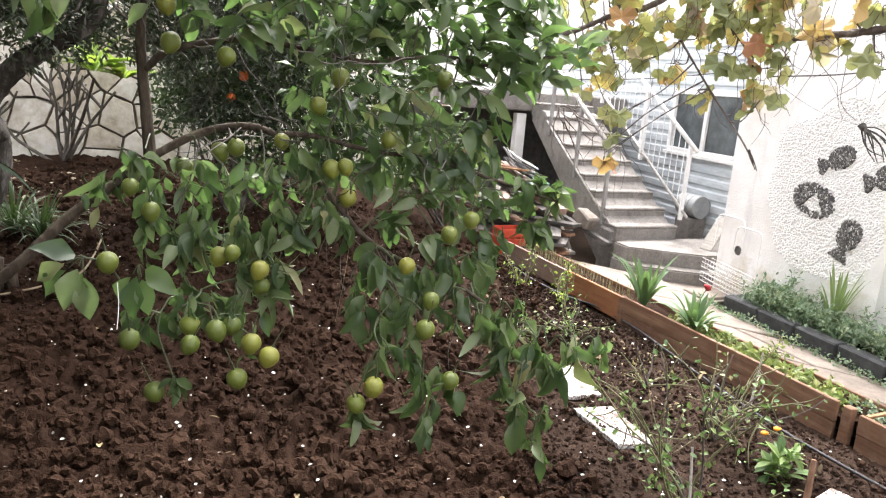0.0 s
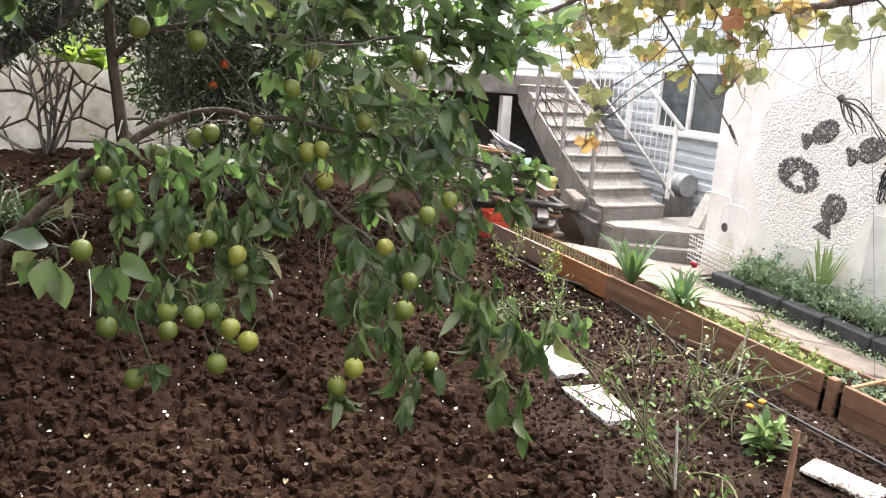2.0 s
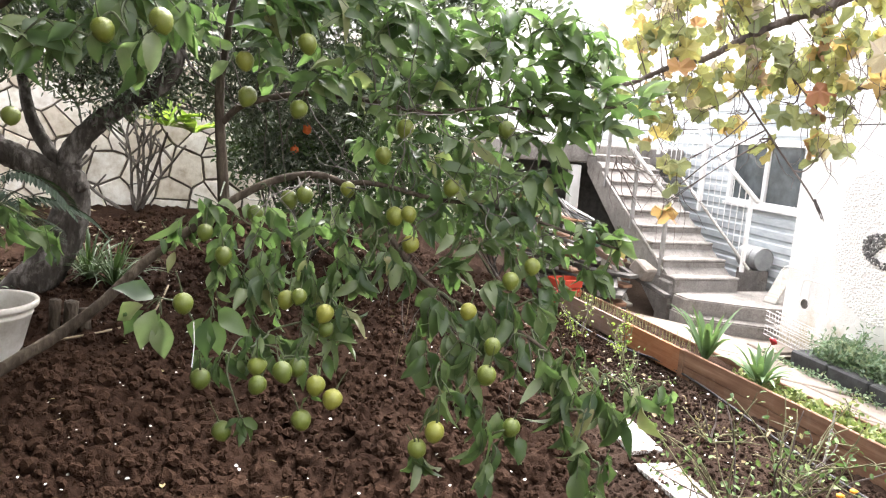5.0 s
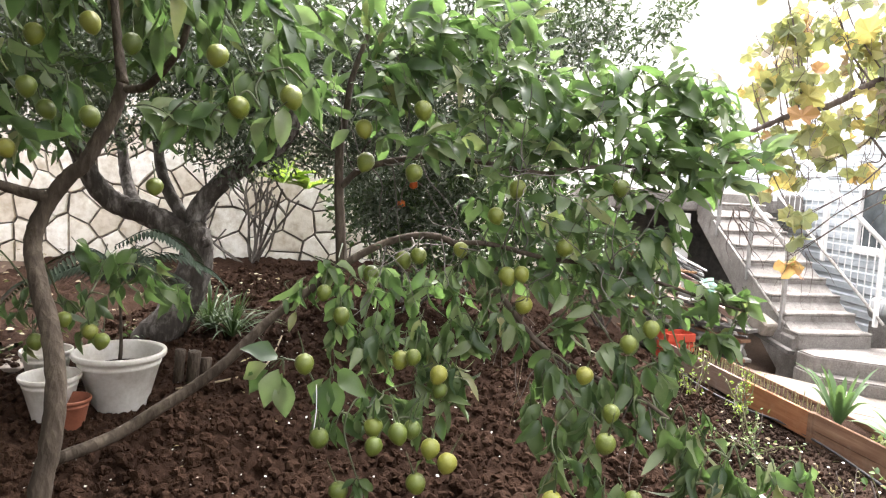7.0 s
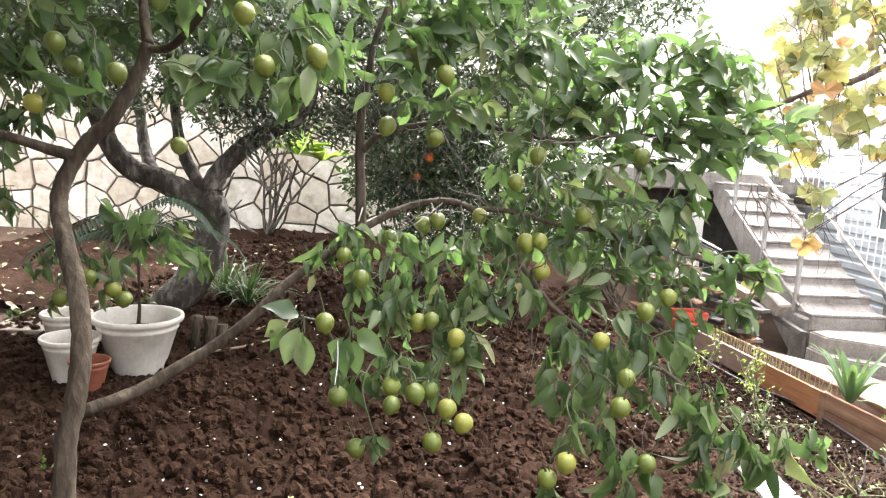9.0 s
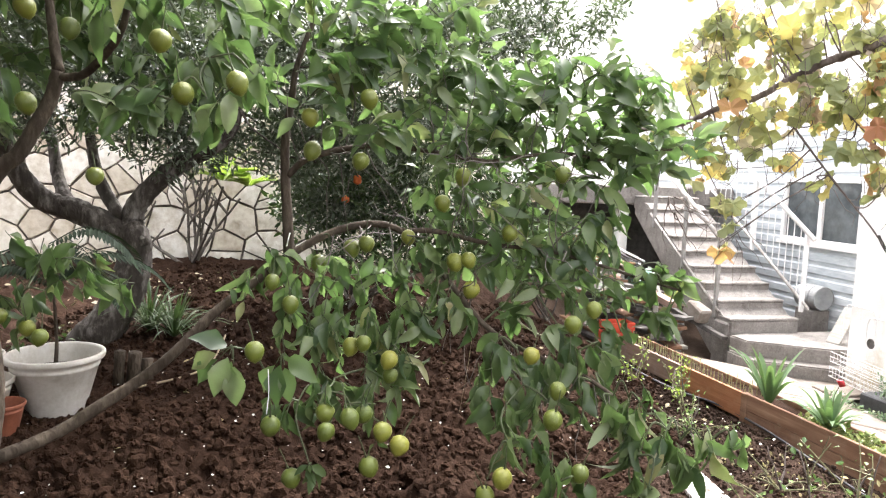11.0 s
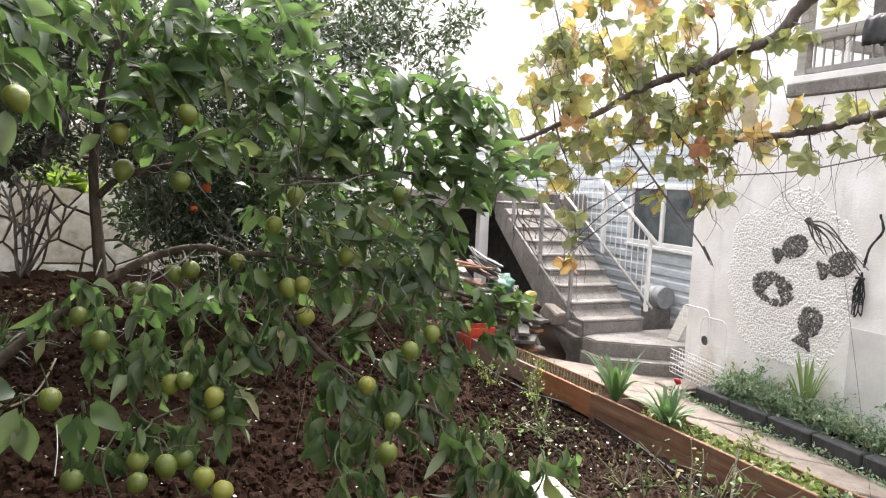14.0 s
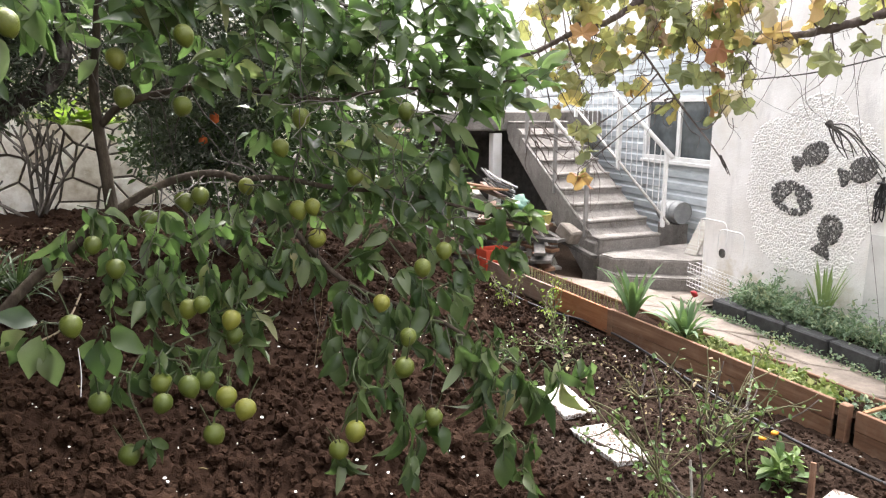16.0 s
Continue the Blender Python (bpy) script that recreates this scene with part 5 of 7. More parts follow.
    tagged(part("sack", wobble(one_box((-0.06, -0.07, -0.10), (0.06, 0.07, 0.10), 0.03), 0.035, 9), YELLOW_SACK, m=HOUSE @ pose(-1.20, 0.62, 0.60, 10, 14, 20)), "crumpled yellow plastic sack on the scrap heap", "sack")
    for lab, mat, place, scale in (("crumpled pale green tarpaulin on the scrap heap", GREEN_SHEET, (-1.42, 0.92, 0.74), (0.30, 0.46, 0.22)),):
        v, f = lump(21 if mat is GREEN_SHEET else 23, 3)
        v = np.array([q * (1 + 0.25 * noise.noise(Vector(q * 5))) for q in v])
        tagged(obj("tarpaulin" if mat is GREEN_SHEET else "sack", v * np.array(scale) * 0.45, f, mat, smooth=True, m=HOUSE @ Matrix.Translation(place)), lab, "tarpaulin" if mat is GREEN_SHEET else "sack")
    part("panel", one_box((-3.2, 3.6, 0.0), (0.72, 3.66, 1.5)), CHARRED, thing("store_wall", "dark back wall of the store under the landing", "wall", HOUSE, kind="structure"))


planks_and_clutter()


# ---- wooden planter box at the camera's feet and the pots ----
def wooden_box():
    b = thing("wooden_planter", "small pine planter box with soil and seedlings", "planter", pose(-2.15, 1.98, 0.0, 0, 0, 21))
    w, d, h = 0.26, 0.24, 0.22
    part("side", wobble(one_box((-w, d, 0.0), (w, d + 0.022, h), 0.004), 0.003, 5), PALE_WOOD, b)
    part("side", wobble(one_box((-w, -d - 0.022, 0.0), (w, -d, h - 0.06), 0.004), 0.003, 5), PALE_WOOD, b)
    part("end", wobble(one_box((w + 0.002, -d - 0.02, 0.0), (w + 0.026, d - 0.03, h - 0.03), 0.004), 0.003, 5), PALE_WOOD, b)
    part("end", wobble(one_box((-w - 0.026, -d, 0.0), (-w - 0.002, d, h), 0.004), 0.003, 5), PALE_WOOD, b)
    part("corner_post", one_box((w - 0.045, d - 0.05, 0.0), (w, d - 0.002, h - 0.03), 0.004), PALE_WOOD, b)
    part("soil", wobble(one_box((-w + 0.002, -d + 0.002, 0.01), (w - 0.002, d - 0.004, 0.13)), 0.01, 9), SOIL, b)
    v, f = leaf_shape(0.4, 0.3, 0.3, 0.5, 4)
    bag = Bag()
    n = 70
    p = np.stack([rng.uniform(-w * 0.85, w * 0.8, n), rng.uniform(-d * 0.8, d * 0.8, n), 0.13 + 0.04 * rng.random(n)], 1)
    bag.many(v, f, frames(p, unit(n) + (0, 0, 0.5), unit(n) * 0.5 + (0, 0, 1), 0.035 + 0.04 * rng.random(n)))
    tagged(bag.obj("seedlings", HERB_LEAF, b), kind="stuff")


wooden_box()


def flower_pot(place, r, h, label, mat, plant=True):
    pot = thing("flower_pot", label, "pot", Matrix.Translation(place))
    v, f = lathe([(0.0, 0.0), (r * 0.56, 0.0), (r * 0.58, h * 0.03), (r * 0.86, h * 0.76), (r * 0.88, h * 0.77), (r * 0.89, h * 0.81), (r * 0.87, h * 0.82), (r * 0.89, h * 0.88), (r * 0.98, h * 0.90), (r, h * 0.93), (r, h * 0.985), (r * 0.985, h), (r * 0.93, h), (r * 0.91, h * 0.97), (r * 0.87, h * 0.85), (r * 0.81, h * 0.67)])
    obj("body", v, f, mat, pot, smooth=True)
    v, f = lathe([(0.0, h * 0.70), (r * 0.4, h * 0.71), (r * 0.80, h * 0.68)])
    obj("soil", v, f, SOIL, pot, smooth=True)
    if plant:
        limb("stem", [(0, 0, h * 0.8), (0.01, 0, h * 1.2), (-0.02, 0.02, h * 1.9), (-0.05, 0, h * 2.5)], 0.014, 0.006, LEMON_BARK, pot, 6, 4)
    return pot


BIG_POT = flower_pot((-3.27, 3.86, 0.19), 0.30, 0.40, "large off-white plastic flower pot with a dark feathery plant", PLASTIC_WHITE)
flower_pot((-3.50, 3.50, 0.19), 0.185, 0.30, "white plastic flower pot half filled with soil", PLASTIC_WHITE, False)
flower_pot((-3.82, 3.80, 0.24), 0.17, 0.31, "white plastic flower pot standing behind the others", PLASTIC_WHITE, False)
flower_pot((-3.285, 3.43, 0.17), 0.125, 0.215, "small terracotta-coloured plastic pot", TERRACOTTA, False)


def log_edging():
    g = np.random.default_rng(9)
    for k in range(3):
        x, y = -3.13 + 0.08 * k, 4.30 + 0.06 * k
        z, h, r = float(rise(x, y)), g.uniform(0.16, 0.26), g.uniform(0.035, 0.05)
        v, f = tube_arrays([(0, 0, -0.05), (0.005, 0, h * 0.5), (0.01, 0.005, h)], r, 9, 0.07, k)
        tagged(obj("log", v, f, LEMON_BARK, smooth=True, m=pose(x, y, z, g.uniform(-8, 8), g.uniform(-8, 8), 0)), "short upright log of a bed edging", "log", "log edging")


log_edging()


def feathery(pot):
    """Dark drooping fronds of the plant that grows in the large pot."""
    v, f = leaf_shape(0.2, 0.2, 0.15, 0.45, 3)
    for k in range(9):
        a, rise_to = 2.4 * k + rng.uniform(-0.3, 0.3), rng.uniform(0.72, 1.12)
        d = np.array((math.cos(a), math.sin(a), 0))
        L = rng.uniform(0.38, 0.62)
        line = smooth_line([(-0.03, 0, rise_to), d * L * 0.5 + (0, 0, rise_to + 0.12), d * L + (0, 0, rise_to + 0.02), d * L * 1.3 + (0, 0, rise_to - 0.16)], 9)
        w, q = tube_arrays(line, np.linspace(0.004, 0.0015, len(line)), 4)
        bag = Bag().put(w, q)
        side = np.array((-d[1], d[0], 0))
        for s in (-1, 1):
            n = len(line)
            bag.many(v, f, frames(line, np.tile(side * s + d * 0.5 - (0, 0, 0.35), (n, 1)), np.tile((0.0, 0, 1), (n, 1)) + unit(n) * 0.2, 0.13 * np.sin(np.linspace(0.35, 2.9, n)) + 0.02))
        bag.obj("frond", FROND_LEAF, pot)


feathery(BIG_POT)

# ---- the lemon tree in front ----
TRUNK = [(-1.71, 1.62, 0.82), (-1.71, 1.66, 0.96), (-1.72, 1.7, 1.13), (-1.78, 1.75, 1.29), (-1.88, 1.8, 1.46), (-1.93, 1.83, 1.57), (-1.93, 1.85, 1.65), (-1.9, 1.88, 1.74), (-1.84, 1.9, 1.82), (-1.8, 1.92, 1.86), (-1.77, 1.95, 1.94), (-1.73, 1.98, 2.04), (-1.71, 2.0, 2.14)]
FORK_A = [(-1.71, 2.0, 2.14), (-1.74, 2.02, 2.23), (-1.78, 2.05, 2.38), (-1.82, 2.08, 2.56)]
FORK_B = [(-1.71, 2.0, 2.12), (-1.6, 1.98, 2.13), (-1.49, 1.95, 2.2), (-1.42, 1.92, 2.26), (-1.38, 1.9, 2.35), (-1.36, 1.9, 2.49)]
FORK_C = [(-1.9, 1.87, 1.74), (-1.97, 1.83, 1.76), (-2.01, 1.78, 1.78), (-2.08, 1.7, 1.81)]
LOW_BRANCH = [(-1.73, 1.7, 0.91), (-1.63, 1.85, 0.95), (-1.52, 1.93, 1.03), (-1.43, 2.0, 1.1), (-1.33, 2.05, 1.19), (-1.21, 2.15, 1.34), (-1.08, 2.25, 1.46), (-1.02, 2.3, 1.52), (-0.88, 2.36, 1.61), (-0.74, 2.4, 1.65), (-0.62, 2.42, 1.63), (-0.5, 2.42, 1.53), (-0.4, 2.38, 1.43), (-0.3, 2.34, 1.33), (-0.2, 2.3, 1.27), (-0.07, 2.25, 1.23), (0.06, 2.2, 1.2), (0.17, 2.15, 1.15)]
UPRIGHT = [(-1.01, 2.3, 1.51), (-1.02, 2.3, 1.69), (-1.03, 2.3, 1.83), (-1.03, 2.3, 1.96), (-1.02, 2.32, 2.07), (-1.01, 2.35, 2.22), (-0.96, 2.4, 2.41)]
ARCH = [(-1.02, 2.3, 1.82), (-0.94, 2.32, 1.89), (-0.76, 2.4, 1.94), (-0.63, 2.45, 1.94), (-0.53, 2.48, 1.93), (-0.32, 2.52, 1.9), (-0.22, 2.55, 1.92), (-0.02, 2.58, 1.94), (0.14, 2.6, 1.92), (0.27, 2.6, 1.96), (0.42, 2.6, 1.97)]
SPRAY = [(-0.62, 2.42, 1.63), (-0.48, 2.45, 1.63), (-0.28, 2.48, 1.59), (-0.09, 2.48, 1.58), (0.11, 2.45, 1.54), (0.27, 2.42, 1.5), (0.4, 2.4, 1.47)]
TOP_DENSE = [(-0.28, 2.6, 2.19, 0.13), (-0.12, 2.6, 2.19, 0.13), (0.04, 2.6, 2.17, 0.119), (0.18, 2.6, 2.14, 0.108), (-0.19, 2.6, 2.06, 0.151), (-0.03, 2.6, 2.06, 0.15), (0.13, 2.6, 2.06, 0.129), (-0.1, 2.6, 1.95, 0.129), (0.06, 2.6, 1.96, 0.129), (0.19, 2.6, 1.96, 0.118), (-0.01, 2.6, 1.82, 0.118), (0.14, 2.6, 1.85, 0.107), (-0.27, 2.6, 1.94, 0.129), (-0.36, 2.6, 2.05, 0.152), (0.32, 2.6, 1.98, 0.108), (-0.5, 2.5, 2.02, 0.148), (-0.43, 2.5, 2.18, 0.127)]
TOP_OPEN = [(-0.85, 2.3, 2.14, 0.123), (-0.71, 2.35, 2.17, 0.123), (-0.57, 2.45, 2.17, 0.126), (-0.77, 2.3, 2.28, 0.143), (-0.62, 2.4, 2.32, 0.146), (-0.47, 2.5, 2.34, 0.128), (-0.35, 2.6, 2.32, 0.11), (-0.18, 2.6, 2.28, 0.087), (-0.03, 2.6, 2.25, 0.087), (0.13, 2.6, 2.25, 0.087), (0.28, 2.6, 2.18, 0.087), (-0.72, 2.4, 2.44, 0.149), (-0.55, 2.5, 2.46, 0.13), (-0.41, 2.6, 2.47, 0.089), (-0.42, 2.55, 1.89, 0.128), (0.41, 2.6, 1.97, 0.065), (0.27, 2.6, 1.85, 0.075), (-0.64, 2.4, 2.01, 0.103), (0.35, 2.6, 2.08, 0.065)]
MID_DENSE = [(-0.33, 2.5, 1.75, 0.125), (-0.17, 2.5, 1.79, 0.114), (-0.24, 2.5, 1.64, 0.104), (-0.1, 2.5, 1.68, 0.103), (0.04, 2.5, 1.69, 0.103), (-0.13, 2.5, 1.54, 0.104), (0.01, 2.5, 1.55, 0.104), (0.13, 2.5, 1.58, 0.093), (-0.27, 2.5, 1.51, 0.094), (0.23, 2.45, 1.49, 0.092), (0.34, 2.4, 1.49, 0.081), (0.14, 2.4, 1.41, 0.09), (-0.41, 2.5, 1.63, 0.094)]
MID_OPEN = [(-0.49, 2.5, 1.75, 0.095), (-0.52, 2.45, 1.61, 0.083), (0.28, 2.45, 1.53, 0.082), (0.4, 2.4, 1.5, 0.05), (0.02, 2.45, 1.44, 0.092), (-0.1, 2.4, 1.42, 0.08), (0.14, 2.5, 1.73, 0.072), (0.2, 2.35, 1.32, 0.056), (0.34, 2.35, 1.38, 0.056), (-0.21, 2.4, 1.39, 0.065), (-0.51, 2.42, 1.45, 0.087), (-0.63, 2.4, 1.46, 0.093), (-0.77, 2.38, 1.46, 0.094), (-0.88, 2.36, 1.53, 0.074), (-0.02, 2.35, 1.33, 0.059)]
LEFT_DENSE = [(-0.88, 2.25, 1.31, 0.113), (-0.73, 2.25, 1.32, 0.12), (-0.59, 2.25, 1.36, 0.094), (-0.84, 2.25, 1.21, 0.103), (-0.69, 2.25, 1.22, 0.111), (-0.56, 2.25, 1.19, 0.084), (-0.71, 2.25, 1.11, 0.098), (-0.58, 2.25, 1.09, 0.081)]
LEFT_OPEN = [(-0.96, 2.25, 1.42, 0.086), (-1.07, 2.25, 1.44, 0.073), (-1.12, 2.1, 1.49, 0.076), (-0.98, 2.2, 1.33, 0.078), (-0.85, 2.3, 1.41, 0.072), (-0.51, 2.3, 1.32, 0.06), (-0.9, 2.2, 1.22, 0.077), (-0.76, 2.1, 1.14, 0.074), (-0.76, 1.95, 1.13, 0.059), (-0.81, 1.9, 1.12, 0.051), (-0.6, 2.05, 1.08, 0.075), (-0.65, 1.95, 1.09, 0.058), (-0.88, 1.88, 1.09, 0.04), (-0.54, 1.95, 1.05, 0.04), (-0.75, 1.85, 0.94, 0.025)]
HANG_DENSE = [(-0.24, 2.2, 1.23, 0.08), (-0.23, 2.2, 1.14, 0.077), (0.06, 2.2, 1.25, 0.071), (0.14, 2.2, 1.18, 0.08), (0.22, 2.15, 1.15, 0.075), (0.0, 1.95, 0.92, 0.071), (-0.05, 2.0, 0.99, 0.065), (0.28, 2.15, 1.1, 0.064)]
HANG_OPEN = [(-0.14, 2.2, 1.24, 0.068), (-0.12, 2.15, 1.16, 0.075), (-0.18, 2.1, 1.09, 0.063), (-0.03, 2.2, 1.19, 0.057), (0.11, 2.25, 1.29, 0.061), (0.07, 2.15, 1.13, 0.067), (-0.04, 2.1, 1.13, 0.062), (0.16, 2.1, 1.1, 0.055), (0.34, 2.1, 1.07, 0.056), (-0.15, 2.0, 1.01, 0.057), (-0.21, 1.95, 0.91, 0.061), (0.06, 1.95, 0.95, 0.046), (0.01, 1.92, 0.83, 0.043), (0.25, 2.05, 1.0, 0.055), (0.28, 2.0, 0.92, 0.055), (0.33, 1.98, 0.87, 0.051), (0.34, 1.95, 0.78, 0.037), (0.38, 2.1, 1.04, 0.049), (0.45, 2.1, 1.03, 0.049), (0.53, 2.1, 1.05, 0.042)]
SPRAY_LEAVES = [(-1.13, 1.8, 1.26), (-1.12, 1.8, 1.21), (-1.01, 1.8, 1.25), (-0.99, 1.82, 1.2), (-1.01, 1.8, 1.35), (-0.83, 1.8, 1.25), (-0.79, 1.8, 1.21), (-0.78, 1.82, 1.3), (-0.96, 1.8, 1.16), (-0.89, 1.82, 1.22)]
LEFT_TOP = [(-1.84, 1.7, 2.32, 0.126), (-1.66, 1.7, 2.35, 0.12), (-1.73, 1.65, 2.13, 0.119), (-1.65, 1.7, 2.09, 0.088), (-1.75, 1.6, 2.01, 0.078), (-1.54, 1.8, 2.4, 0.12), (-1.32, 1.7, 2.36, 0.109), (-1.21, 1.7, 2.36, 0.089), (-1.16, 1.75, 2.32, 0.089), (-1.11, 1.8, 2.4, 0.09), (-1.25, 1.6, 1.99, 0.068), (-1.18, 1.65, 2.04, 0.054), (-1.09, 1.65, 2.02, 0.043), (-1.01, 1.7, 2.03, 0.07), (-1.06, 1.75, 2.14, 0.062), (-0.96, 1.75, 2.16, 0.067), (-0.92, 1.8, 2.11, 0.054), (-1.05, 1.9, 2.29, 0.073)]
LEFT_TOP_FAR = [(-1.04, 2.1, 2.29, 0.099), (-0.96, 2.2, 2.38, 0.123), (-0.88, 2.2, 2.25, 0.1), (-0.83, 2.3, 2.36, 0.125), (-0.77, 2.1, 2.06, 0.084), (-0.74, 2.3, 2.21, 0.112), (-0.7, 2.35, 2.02, 0.092), (-0.89, 2.15, 2.08, 0.07), (-1.0, 2.1, 2.41, 0.099), (-1.09, 2.0, 2.39, 0.097), (-0.64, 2.5, 2.4, 0.132)]
OVER_POT = [(-1.98, 2.2, 1.47, 0.136), (-1.86, 2.3, 1.46, 0.136), (-1.86, 2.1, 1.37, 0.09), (-1.87, 2.5, 1.33, 0.1), (-2.1, 2.0, 1.33, 0.085), (-2.02, 2.05, 1.33, 0.073), (-1.94, 2.1, 1.26, 0.06), (-2.1, 2.0, 1.23, 0.054)]
LEMONS_LEFT = [(-1.74, 1.66, 2.24), (-1.54, 1.66, 2.27), (-1.4, 1.66, 2.21), (-1.1, 1.62, 2.17), (-1.71, 1.6, 2.08), (-1.69, 1.65, 2.02), (-1.51, 1.62, 2.0), (-1.77, 1.58, 1.9), (-1.07, 1.68, 2.04), (-0.91, 1.68, 2.07), (-1.47, 1.85, 1.8), (-0.69, 2.2, 2.09), (-1.97, 2.0, 1.29), (-1.9, 2.05, 1.24), (-1.85, 2.05, 1.21), (-2.08, 1.98, 1.2)]
LEMONS_MID = [(-0.88, 2.15, 2.02), (-0.89, 2.2, 1.91), (-0.73, 2.25, 1.88), (-0.39, 2.42, 1.84), (-0.03, 2.45, 1.86), (-0.46, 2.4, 1.74), (-0.73, 2.35, 1.58), (-0.79, 2.36, 1.56), (-0.58, 2.38, 1.61), (-0.4, 2.36, 1.53), (-0.35, 2.36, 1.54), (-0.21, 2.42, 1.64), (-0.33, 2.31, 1.44), (-1.01, 2.15, 1.45), (-0.93, 2.12, 1.38), (-0.57, 2.1, 1.22), (-0.57, 2.12, 1.16), (-0.66, 2.1, 1.27), (-0.71, 2.12, 1.25), (-0.91, 2.34, 1.5), (0.03, 2.22, 1.36), (0.1, 2.3, 1.4), (-0.1, 2.15, 1.26)]
LEMONS_LOW = [(-0.92, 1.82, 1.29), (-0.88, 1.85, 1.05), (-0.72, 1.9, 1.09), (-0.7, 1.85, 1.05), (-0.64, 1.9, 1.08), (-0.61, 1.95, 1.08), (-0.54, 1.92, 1.04), (-0.48, 1.9, 1.01), (-0.57, 1.88, 0.94), (-0.81, 1.85, 0.89), (-0.02, 2.0, 1.1), (-0.16, 1.9, 0.94), (-0.21, 1.9, 0.88), (0.07, 1.95, 0.96), (-0.01, 2.05, 1.18)]
BEHIND_FORK = [(-2.85, 2.5, 2.24, 0.189), (-2.69, 2.6, 2.31, 0.187), (-2.41, 2.6, 2.29, 0.177), (-2.1, 2.7, 2.34, 0.172), (-2.75, 2.5, 2.07, 0.185), (-2.57, 2.6, 2.04, 0.151), (-1.83, 2.7, 2.3, 0.164), (-2.06, 2.7, 2.12, 0.127), (-1.69, 2.7, 2.13, 0.12), (-2.72, 2.4, 1.84, 0.135), (-1.61, 2.8, 2.32, 0.163), (-2.91, 2.3, 2.16, 0.215), (-2.92, 2.3, 1.82, 0.184), (-1.36, 2.8, 2.28, 0.131), (-2.57, 2.2, 1.53, 0.112)]
FILL_MID = [(-0.51, 2.35, 1.61, 0.082), (-0.45, 2.3, 1.48, 0.085), (-0.41, 2.4, 1.58, 0.079), (-0.47, 2.25, 1.37, 0.064), (-0.37, 2.3, 1.42, 0.064), (-0.58, 2.35, 1.51, 0.073), (-0.87, 2.2, 1.48, 0.081), (-0.98, 2.2, 1.57, 0.072)]
# unseen clumps overhead, added to the lemon crown to shade the left side
SHADE_CROWN_FRONT = [(-0.7, 0.7, 2.85, 0.35), (-0.95, 0.0, 2.7, 0.35), (-0.45, 0.25, 2.8, 0.3), (-0.8, 1.2, 3.1, 0.35), (-1.4, -0.3, 2.8, 0.4), (-1.9, -0.2, 2.7, 0.4), (-2.7, 0.9, 2.6, 0.4), (-2.2, 0.4, 2.7, 0.4), (-2.4, 1.5, 2.8, 0.4), (-1.9, 1.0, 2.9, 0.4), (-1.6, 0.4, 2.8, 0.4), (-1.3, 1.1, 3.0, 0.4), (-1.0, 0.5, 2.8, 0.35), (-3.4, 0.9, 2.3, 0.4), (-1.3, 1.5, 3.4, 0.4)]
SHADE_CROWN_BACK = [(-3.0, 1.6, 2.5, 0.4), (-1.8, 1.7, 3.0, 0.4), (-2.9, 2.2, 2.7, 0.4), (-2.3, 2.3, 3.0, 0.4), (-1.6, 2.4, 3.1, 0.35), (-2.2, 2.9, 2.9, 0.4), (-1.7, 2.9, 3.0, 0.4), (-1.5, 2.5, 3.4, 0.4), (-2.0, 2.0, 3.4, 0.4), (-2.6, 2.8, 3.0, 0.4), (-2.4, 3.5, 3.3, 0.45), (-1.8, 3.6, 3.4, 0.45), (-2.9, 3.3, 3.1, 0.45), (-1.5, 4.2, 3.6, 0.45), (-2.2, 4.2, 3.6, 0.45)]


LEMON_SHAPES = [leaf_shape(w, fo, cu, 0.45, 6, 0.08, wa, be) for w, fo, cu, wa, be in ((0.38, 0.35, 0.40, 0.28, 0.08), (0.43, 0.60, 0.20, 0.40, -0.07), (0.35, 0.35, 0.75, 0.25, -0.10), (0.42, 1.00, 0.50, 0.35, 0.06), (0.50, 0.45, 0.35, 0.40, 0.05))]


def nearest(p, lines):
    best = min(lines, key=lambda q: ((q - p) ** 2).sum(1).min())
    return best[((best - p) ** 2).sum(1).argmin()]


